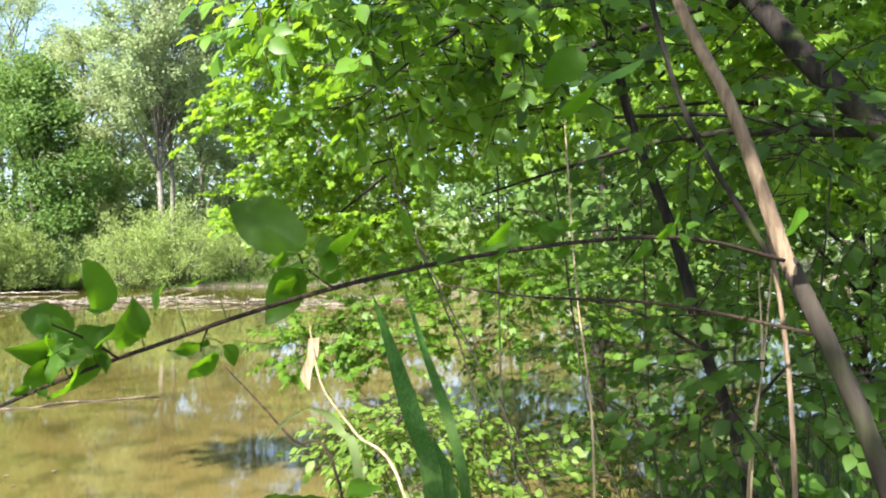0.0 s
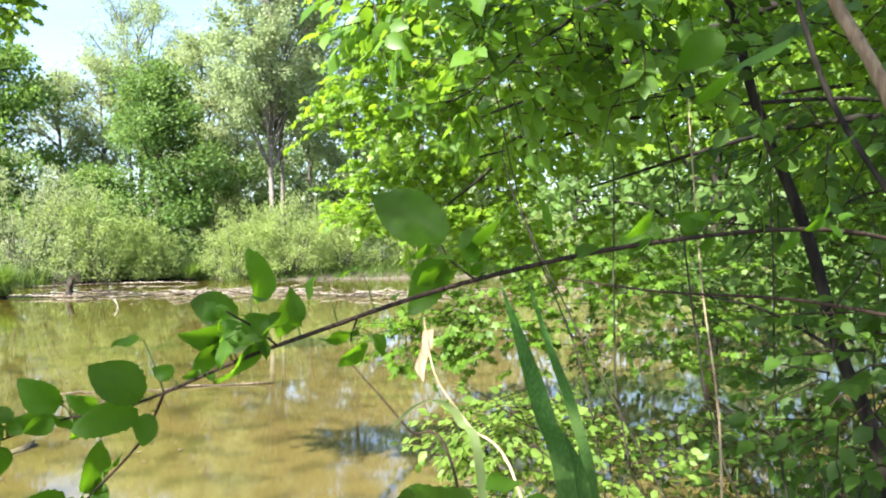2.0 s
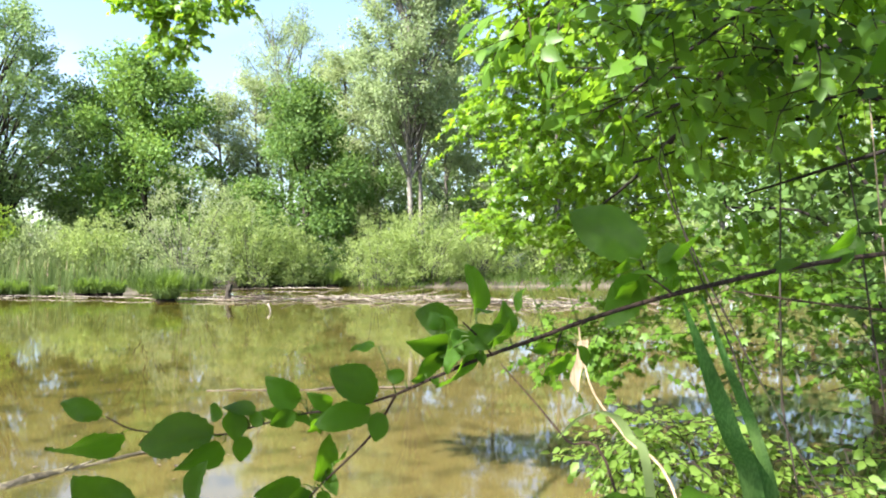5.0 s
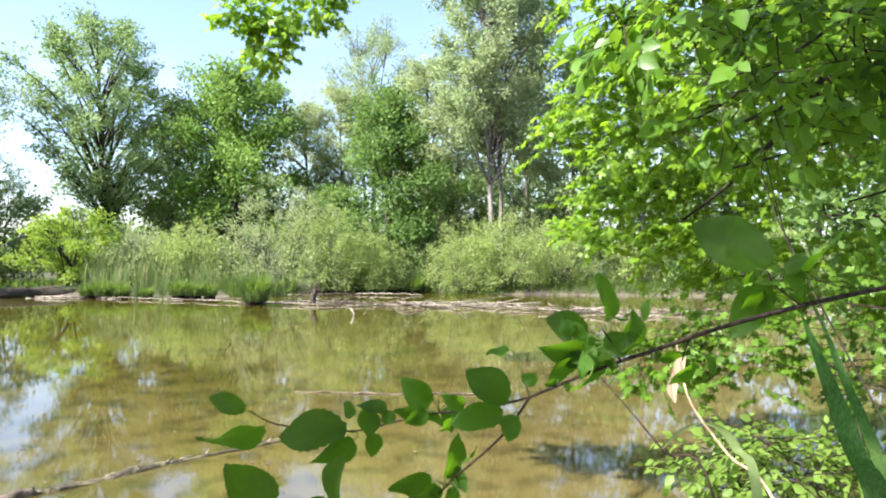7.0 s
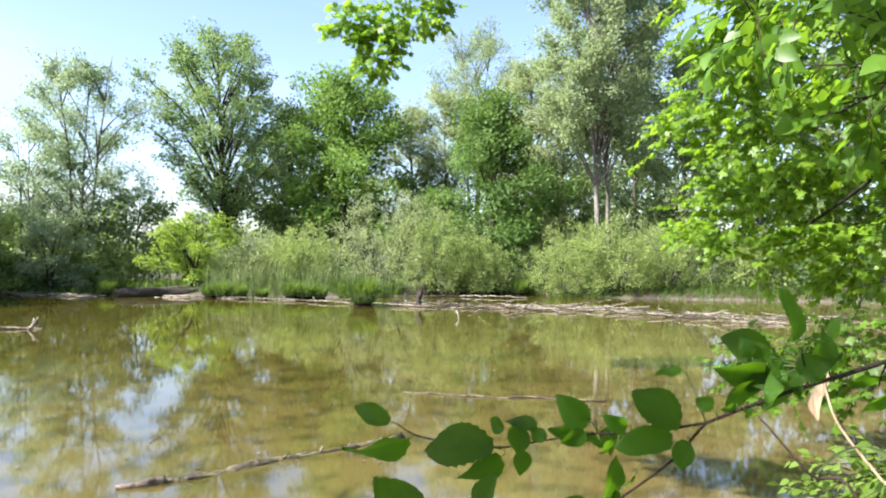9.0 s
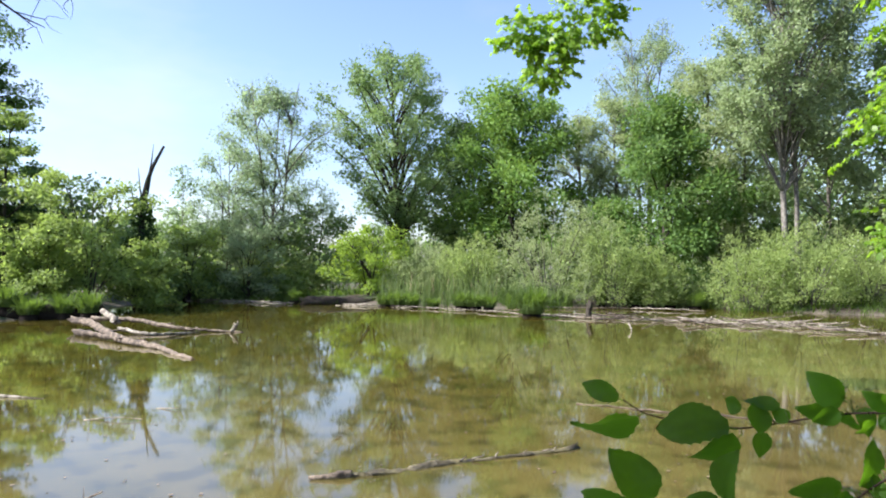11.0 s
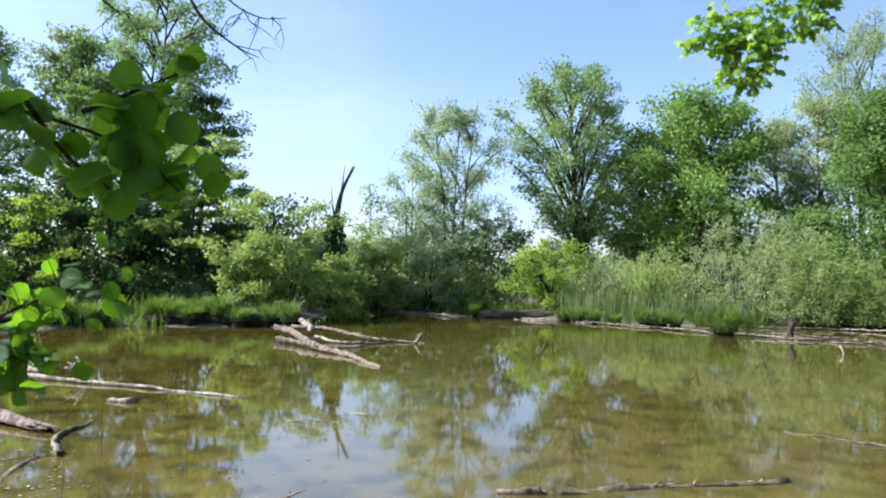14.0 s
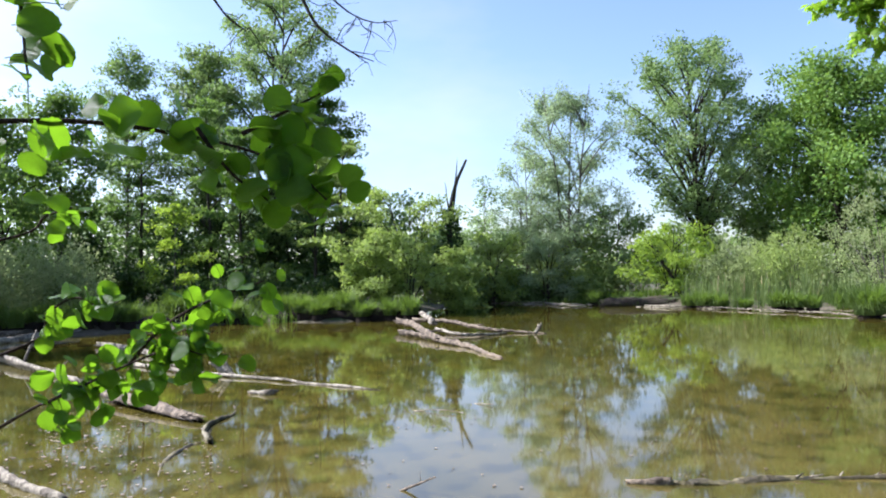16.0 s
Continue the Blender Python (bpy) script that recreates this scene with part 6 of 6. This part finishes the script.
for a in ((-6.36, 1.05, 3.98), (-6.33, 1.32, 3.78), (-6.40, 0.9, 4.25), (-6.27, 1.5, 4.03), (-6.30, 1.38, 4.08), (-6.48, 0.3, 4.05), (-6.45, 0.45, 3.92), (-6.34, 1.2, 3.85), (-6.26, 1.6, 4.04), (-6.49, 0.2, 4.2)):
    a = np.array(a)
    for q in range(2):
        w = np.array([rng.normal() * 0.1, rng.uniform(-0.18, 0.36), rng.uniform(-0.30, 0.16)])
        mid = a + w * 0.5 + rng.normal(size=3) * 0.05
        stem_part("twig", [a, mid, a + w * 0.8 + rng.normal(size=3) * 0.03, a + w * 1.15], 0.0045, 0.0015, M["bark_black"], dead, OW, sides=4, per=3)
        u = w * 0.5 + rng.normal(size=3) * 0.09
        stem_part("twig", [mid, mid + u * 0.5 + rng.normal(size=3) * 0.02, mid + u], 0.0028, 0.0012, M["bark_black"], dead, OW, sides=4, per=3)

# leaf tufts out of view, added overhead to shade bank, water and near leaves
spots = [blob(rng, 44, np.array((-2.4, -2.25, 5.3)) - OW, (1.05, 0.9, 0.7)), blob(rng, 42, np.array((-3.22, -2.68, 5.5)) - OW, (0.32, 0.3, 0.25)), blob(rng, 130, np.array((-1.6, -2.1, 5.5)) - OW, (0.9, 0.7, 0.5)), blob(rng, 110, np.array((-0.85, -0.85, 5.7)) - OW, (0.85, 0.42, 0.35)), blob(rng, 330, np.array((-3.3, 2.1, 5.6)) - OW, (2.2, 0.5, 0.25)), blob(rng, 380, np.array((1.3, -0.1, 6.0)) - OW, (1.5, 1.6, 0.6)), blob(rng, 22, np.array((-1.5, -0.2, 6.2)) - OW, (1.6, 0.9, 0.4)), blob(rng, 170, np.array((-1.25, 0.0, 5.8)) - OW, (0.9, 0.45, 0.35)), blob(rng, 300, np.array((3.2, 2.2, 6.8)) - OW, (2.4, 2.4, 0.7)), blob(rng, 170, np.array((0.45, 1.6, 6.3)) - OW, (1.2, 0.7, 0.35)), blob(rng, 220, np.array((0.2, 0.9, 6.5)) - OW, (0.7, 0.7, 0.3))]
ctr, out = np.vstack([a for a, b in spots]), np.vstack([b for a, b in spots])
(v, f), tw = sprays(rng, ctr, out, 0.5, 9, 0.11, OVATE, 0.3, 0.5)
tagged(mesh_object("crown", v, f, M["alder_leaf"], dead), kind="stuff")
v, f = merge(tw)
tagged(mesh_object("fine_twig", v, f, M["bark_twig"], dead), kind="stuff")
# unseen limbs added to carry those shading tufts
stem_part("limb", [(-4.3, -2.2, 4.9), (-4.6, -0.6, 5.7), (-4.4, 1.2, 5.7), (-3.7, 2.2, 5.6), (-2.4, 2.3, 5.6)], 0.04, 0.008, M["bark_dark"], dead, OW)
stem_part("limb", [(-2.0, -1.7, 5.4), (-0.6, -0.9, 5.9), (0.8, -0.2, 6.0), (2.2, 0.6, 6.2), (3.6, 2.0, 6.6)], 0.03, 0.008, M["bark_dark"], dead, OW)
stem_part("limb", [(-3.9, -3.0, 3.8), (-3.5, -2.4, 4.9), (-2.8, -2.3, 5.2), (-2.0, -1.7, 5.4), (-1.3, -0.9, 5.6)], 0.04, 0.008, M["bark_dark"], dead, OW)

# ---------------------------------------------------------------- undergrowth of the near bank
def plain_stem(name, pts, r0, r1, mat, label, category="stem", group=""):
    pts = np.array(pts, dtype=float)
    root = thing(name, pts[0], label, category, group)
    stem_part("stalk", pts, r0, r1, mat, root, pts[0])
    return root


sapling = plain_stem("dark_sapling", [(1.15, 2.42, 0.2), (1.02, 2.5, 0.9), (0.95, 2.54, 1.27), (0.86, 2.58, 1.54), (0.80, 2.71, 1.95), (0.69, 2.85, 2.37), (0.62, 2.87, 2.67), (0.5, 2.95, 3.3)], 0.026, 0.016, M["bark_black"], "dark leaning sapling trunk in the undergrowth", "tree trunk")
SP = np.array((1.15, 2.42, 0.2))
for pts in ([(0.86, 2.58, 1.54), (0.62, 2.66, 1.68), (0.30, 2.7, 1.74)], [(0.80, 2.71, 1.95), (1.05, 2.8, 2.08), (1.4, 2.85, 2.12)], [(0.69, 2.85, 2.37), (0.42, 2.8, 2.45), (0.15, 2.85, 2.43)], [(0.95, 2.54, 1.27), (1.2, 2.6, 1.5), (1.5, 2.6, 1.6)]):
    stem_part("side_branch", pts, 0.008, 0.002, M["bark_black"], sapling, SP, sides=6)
plain_stem("dead_stalk", [(0.30, 1.85, 0.2), (0.29, 1.87, 1.28), (0.29, 1.92, 1.54), (0.28, 2.03, 1.82), (0.29, 2.23, 2.34)], 0.0038, 0.002, M["reed_dry"], "tall dry pale stalk", "stalk", "dry stalks in the undergrowth")
plain_stem("dead_stalk", [(0.72, 1.95, 0.25), (0.74, 1.97, 1.23), (0.81, 2.05, 1.59), (0.85, 2.15, 1.84)], 0.0042, 0.0022, M["reed_dry"], "tall dry pale stalk", "stalk", "dry stalks in the undergrowth")
plain_stem("dead_stalk", [(0.8, 2.2, 0.25), (0.84, 2.2, 1.2), (0.9, 2.23, 1.54), (0.97, 2.31, 1.84)], 0.0042, 0.003, M["reed_dry"], "tall dry pale stalk", "stalk", "dry stalks in the undergrowth")
plain_stem("rusty_stalk", [(0.62, 1.5, 0.3), (0.6, 1.48, 1.5), (0.56, 1.5, 1.95), (0.55, 1.52, 2.05)], 0.006, 0.004, M["bark_tan"], "thin rust-brown stalk beside the hazel", "stalk")
rng = np.random.default_rng(55)
for i in range(16):
    x, y = rng.uniform(0.3, 1.9), rng.uniform(2.3, 4.4)
    z0 = max(ground_z(x, y), 0.0)
    w = np.array([rng.normal() * 0.55, rng.normal() * 0.3, rng.uniform(0.3, 1.0)])
    p = np.array([x, y, z0])
    plain_stem("dead_branch", [p, p + w * 0.3 + rng.normal(size=3) * 0.10, p + w * 0.6 + rng.normal(size=3) * 0.12, p + w * 0.85 + rng.normal(size=3) * 0.10, p + w], rng.uniform(0.003, 0.006), 0.0015, M["bark_dark"] if i % 2 else M["reed_dry"], "thin dead branch tangled in the undergrowth", "branch", "tangled dead branches")


def leafy_mass(name, label, base, masses, mat, leaf, template, length, per, seed, droop=0.2, category="shrub", wood="bark_twig", stems=1, hang=0.6):
    """A shrub of leafy sprays with stems that rise from its base."""
    rng = np.random.default_rng(seed)
    o = np.array([*base, max(ground_z(*base), 0.0)])
    root = thing(name, o, label, category)
    lv, tw = [], []
    for c, r, k in masses:
        c = np.array(c) - o
        ctr, out = blob(rng, k, c, r)
        (v, f), t = sprays(rng, ctr, out, length, per, leaf, template, droop, 0.55, hang=hang)
        lv.append((v, f))
        tw += t
        for j in range(stems):
            e = ctr[j]
            foot = np.array([rng.normal() * 0.25 + 0.45 * e[0], rng.normal() * 0.2 + 0.45 * e[1], -0.05])
            m = foot * 0.6 + e * np.array([0.4, 0.4, 0.35]) + rng.normal(size=3) * 0.14
            n = foot * 0.3 + e * np.array([0.7, 0.7, 0.75]) + rng.normal(size=3) * 0.14
            stem_part("stem", [foot, m, n, e], 0.0055, 0.0013, M["bark_dark"], root, np.zeros(3), sides=5, per=4)
    v, f = merge(lv)
    tagged(mesh_object("foliage", v, f, mat, root), kind="stuff")
    v, f = merge(tw)
    tagged(mesh_object("fine_twig", v, f, M[wood], root), kind="stuff")


leafy_mass("bank_shrub", "pale young shrub with light yellow-green leaves over the water", (0.0, 3.0), [((-0.25, 3.0, 1.12), (0.36, 0.3, 0.18), 110), ((0.0, 3.0, 0.9), (0.5, 0.35, 0.3), 120), ((0.35, 3.4, 1.2), (0.4, 0.4, 0.4), 30)], M["pale_leaf"], 0.045, OVATE, 0.22, 8, 910, hang=0.3)
leafy_mass("elm_spray_shrub", "shrub with small bright lobed leaves hanging to the water", (0.4, 5.0), [((-0.85, 4.85, 1.25), (0.40, 0.3, 0.22), 60), ((-0.35, 4.9, 1.35), (0.5, 0.4, 0.35), 60), ((0.2, 4.8, 1.5), (0.6, 0.5, 0.4), 60), ((0.8, 4.8, 1.5), (0.6, 0.5, 0.45), 60)], M["elm_leaf"], 0.052, LOBED, 0.28, 10, 911)
leafy_mass("understory_bush", "tangled green undergrowth, its leaves coloured dark for shade", (1.2, 3.6), [((0.9, 3.6, 1.15), (0.8, 0.6, 0.5), 46), ((1.7, 3.4, 1.3), (0.8, 0.6, 0.7), 74), ((1.2, 3.3, 2.25), (0.8, 0.5, 0.35), 36), ((2.2, 3.8, 1.6), (0.7, 0.7, 0.9), 100), ((0.7, 3.3, 0.7), (0.7, 0.5, 0.3), 34), ((2.7, 6.2, 1.5), (1.6, 1.0, 1.3), 130), ((1.3, 6.6, 0.9), (1.1, 0.8, 0.6), 60)], M["shade_toned_leaf"], 0.06, OVATE, 0.30, 8, 912)
leafy_mass("hazel_bush", "bush with broad leaves coloured dark for shade close by", (1.3, 2.1), [((0.85, 2.2, 1.5), (0.35, 0.35, 0.35), 36), ((0.75, 2.2, 2.35), (0.5, 0.4, 0.3), 34), ((1.1, 2.0, 1.2), (0.35, 0.35, 0.35), 36), ((1.2, 2.2, 2.15), (0.4, 0.4, 0.45), 30), ((0.1, 2.6, 2.75), (0.6, 0.45, 0.28), 60)], M["shade_toned_leaf"], 0.060, OVATE, 0.30, 8, 913)

leafy_mass("overhanging_shrub", "shrub with hanging ovate leaves coloured bright as sunlit over the bank", (1.5, 2.9), [((-0.50, 2.55, 2.78), (0.40, 0.28, 0.20), 30), ((-0.10, 2.45, 2.66), (0.35, 0.28, 0.26), 34), ((0.28, 2.4, 2.55), (0.35, 0.28, 0.30), 30), ((-0.25, 2.7, 2.45), (0.32, 0.25, 0.18), 20), ((0.45, 2.8, 2.95), (0.5, 0.35, 0.25), 40)], M["hazel_leaf"], 0.078, OVATE, 0.28, 7, 914, 0.5)
OT = np.array([2.9, 3.6, ground_z(2.9, 3.6)])
leaning = thing("leaning_tree", tuple(OT), "dark rough-barked tree leaning over the shaded bank", "tree")
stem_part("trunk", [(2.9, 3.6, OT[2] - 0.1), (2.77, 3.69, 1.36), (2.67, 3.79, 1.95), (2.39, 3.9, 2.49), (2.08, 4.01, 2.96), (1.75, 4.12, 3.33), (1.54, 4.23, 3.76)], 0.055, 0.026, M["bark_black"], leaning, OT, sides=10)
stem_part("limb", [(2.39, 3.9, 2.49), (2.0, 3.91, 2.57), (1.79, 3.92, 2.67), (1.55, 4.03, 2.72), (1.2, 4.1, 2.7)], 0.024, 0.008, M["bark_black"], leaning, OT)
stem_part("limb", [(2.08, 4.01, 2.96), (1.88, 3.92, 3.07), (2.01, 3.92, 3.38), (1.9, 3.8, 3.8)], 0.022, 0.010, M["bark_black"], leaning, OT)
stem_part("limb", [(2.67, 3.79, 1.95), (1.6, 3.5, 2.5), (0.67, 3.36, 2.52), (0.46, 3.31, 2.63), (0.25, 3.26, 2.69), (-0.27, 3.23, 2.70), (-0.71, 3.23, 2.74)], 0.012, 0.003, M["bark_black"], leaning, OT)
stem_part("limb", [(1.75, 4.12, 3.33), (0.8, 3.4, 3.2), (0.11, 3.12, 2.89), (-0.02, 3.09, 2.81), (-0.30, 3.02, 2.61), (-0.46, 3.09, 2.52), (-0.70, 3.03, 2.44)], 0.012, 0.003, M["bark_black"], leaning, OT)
rng = np.random.default_rng(77)
for a, b in (((0.46, 3.31, 2.63), (-0.71, 3.23, 2.74)), ((0.11, 3.12, 2.89), (-0.70, 3.03, 2.44)), ((2.0, 3.91, 2.57), (1.2, 4.1, 2.7)), ((2.67, 3.79, 1.95), (2.0, 4.0, 3.0))):
    for q in range(9):
        p = np.array(a) + (np.array(b) - np.array(a)) * rng.random()
        w = np.array([rng.normal() * 0.16 - 0.06, rng.normal() * 0.12, rng.normal() * 0.10 - 0.04])
        stem_part("twig", [p, p + w * 0.5 + rng.normal(size=3) * 0.02, p + w], 0.0032, 0.0012, M["bark_twig"], leaning, OT, sides=4, per=3)
# crown leaves take the colour darkened for shade
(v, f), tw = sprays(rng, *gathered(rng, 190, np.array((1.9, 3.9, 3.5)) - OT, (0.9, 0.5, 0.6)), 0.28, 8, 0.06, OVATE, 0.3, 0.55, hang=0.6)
tagged(mesh_object("crown", v, f, M["shade_toned_leaf"], leaning), kind="stuff")
v, f = merge(tw)
tagged(mesh_object("fine_twig", v, f, M["bark_twig"], leaning), kind="stuff")


def blade(name, pts, width, mat, label):
    """A broad reed leaf with a keel, bending along pts."""
    pts = np.array(pts, dtype=float)
    root = thing(name, pts[0], label, "reed")
    line = smooth_line(pts - pts[0], 8)
    k = len(line)
    t = np.linspace(0, 1, k)
    w = width * 0.5 * np.minimum(1, (1 - t) * 3.0) ** 0.8 + 0.0008
    side = np.array([0.97, 0.2, 0.12])
    keel = np.array([0, 1.0, 0]) * 0.25
    v = np.stack([line - side * w[:, None] , line + keel * w[:, None], line + side * w[:, None]], 1).reshape(-1, 3)
    f = []
    for i in range(k - 1):
        for j in range(2):
            a = i * 3 + j
            f.append((a, a + 1, a + 4, a + 3))
    mesh_object("blade", v, f, mat, root)


blade("reed_leaf", [(-0.05, 1.0, 0.3), (-0.10, 1.03, 1.2), (-0.13, 1.07, 1.57), (-0.16, 1.12, 1.67), (-0.19, 1.15, 1.76), (-0.22, 1.17, 1.845)], 0.027, M["reed_blade"], "broad dark green reed blade near the eye")
blade("reed_leaf", [(0.0, 1.28, 0.3), (-0.05, 1.30, 1.2), (-0.07, 1.32, 1.48), (-0.10, 1.37, 1.61), (-0.14, 1.42, 1.72), (-0.18, 1.47, 1.84)], 0.019, M["reed_blade"], "dark green reed blade")
blade("reed_leaf", [(-0.08, 1.02, 0.3), (-0.09, 1.05, 1.3), (-0.105, 1.09, 1.56), (-0.13, 1.12, 1.64)], 0.02, M["reed_blade"], "short pale green reed blade")
blade("reed_leaf", [(-0.22, 1.5, 0.3), (-0.27, 1.52, 1.38), (-0.32, 1.56, 1.54), (-0.37, 1.55, 1.585), (-0.42, 1.54, 1.57), (-0.46, 1.52, 1.53)], 0.018, M["reed_green"], "grey-green reed blade bent over")
plain_stem("dry_reed", [(0.02, 2.15, 0.15), (-0.2, 2.27, 1.14), (-0.36, 2.36, 1.32), (-0.47, 2.40, 1.46), (-0.51, 2.44, 1.60), (-0.52, 2.45, 1.66)], 0.006, 0.002, M["reed_dry"], "bent dry straw-coloured reed with withered head", "reed")
blade("withered_leaf", [(-0.505, 2.435, 1.62), (-0.51, 2.43, 1.56), (-0.53, 2.42, 1.5), (-0.52, 2.42, 1.45)], 0.035, M["reed_dry"], "withered tan leaf on a dry reed")
plain_stem("bramble_shoot", [(-0.2, 1.95, 0.2), (-0.38, 2.06, 1.26), (-0.52, 2.14, 1.36), (-0.62, 2.17, 1.46), (-0.73, 2.19, 1.57)], 0.005, 0.002, M["bark_twig"], "thin shoot with small fresh leaves", "shoot")

shoot = thing("leafy_shoot", (-0.16, 0.92, 0.3), "low upright shoot with a few broad fresh green leaves", "shoot")
SH = np.array([-0.16, 0.92, 0.3])
stem_part("stem", [(-0.16, 0.92, 0.25), (-0.17, 0.90, 0.9), (-0.19, 0.86, 1.4), (-0.215, 0.82, 1.645)], 0.004, 0.0016, M["sedge"], shoot, SH)
for base, tip, w in (((-0.229, 0.806, 1.650), (-0.327, 0.753, 1.660), 0.5), ((-0.205, 0.82, 1.648), (-0.135, 0.80, 1.640), 0.5), ((-0.215, 0.825, 1.650), (-0.20, 0.90, 1.668), 0.5), ((-0.19, 0.86, 1.52), (-0.26, 0.80, 1.50), 0.5), ((-0.18, 0.87, 1.45), (-0.10, 0.83, 1.42), 0.5)):
    way = Vector(tip) - Vector(base)
    put_leaf(shoot, SH, base, math.degrees(math.atan2(way.y, way.x)), math.degrees(math.asin(way.z / way.length)), way.length, w, "hazel", M["near_leaf"], (-0.2, -0.5, 0.8), 0.25)

# unseen hazel leaves overhead, added to shade the undergrowth beyond
rng = np.random.default_rng(68)
ctr, out = blob(rng, 85, np.array((-0.25, 0.78, 3.95)) - HZ, (0.85, 0.45, 0.25))
(v, f), tw = sprays(rng, ctr, out, 0.32, 8, 0.075, OVATE, 0.3, 0.5)
tagged(mesh_object("crown", v, f, M["hazel_leaf"], hazel), kind="stuff")
v, f = merge(tw)
tagged(mesh_object("fine_twig", v, f, M["bark_twig"], hazel), kind="stuff")

# leaf litter and grass on the near bank
rng = np.random.default_rng(66)
k = 3600
pos = np.column_stack([rng.uniform(-3, 6, k), rng.uniform(-2, 9, k)])
dist = shore_distance(pos)
pos = pos[(dist > 0.1) & (np.hypot(pos[:, 0] + 0.3, pos[:, 1]) > 0.5)]
pos = np.column_stack([pos, height_at(pos) + 0.015])
k = len(pos)
v, f = spread(OVATE, pos, np.column_stack([rng.normal(size=(k, 2)), rng.normal(size=k) * 0.15]), np.tile([0, 0, 1.0], (k, 1)) + rng.normal(size=(k, 3)) * 0.25, rng.uniform(0.04, 0.08, k))
tagged(mesh_object("leaf_litter", v, f, M["litter_brown"]), "dry brown fallen leaves on the bank", "leaf litter", kind="stuff")
k = 1500
gp = np.column_stack([rng.uniform(1.2, 4.5, k), rng.uniform(3.0, 7.0, k)])
gp = gp[shore_distance(gp) > 0.15]
k = len(gp)
v, f = blades(rng, k, 0.25, 0.55, 0.010, 0.5, 4, 0.9)
v = v.reshape(k, -1, 3) + np.column_stack([gp, height_at(gp)])[:, None, :]
tagged(mesh_object("bank_grass", v.reshape(-1, 3), f, M["sedge"]), "green grass tufts on the shaded bank", "grass", kind="stuff")
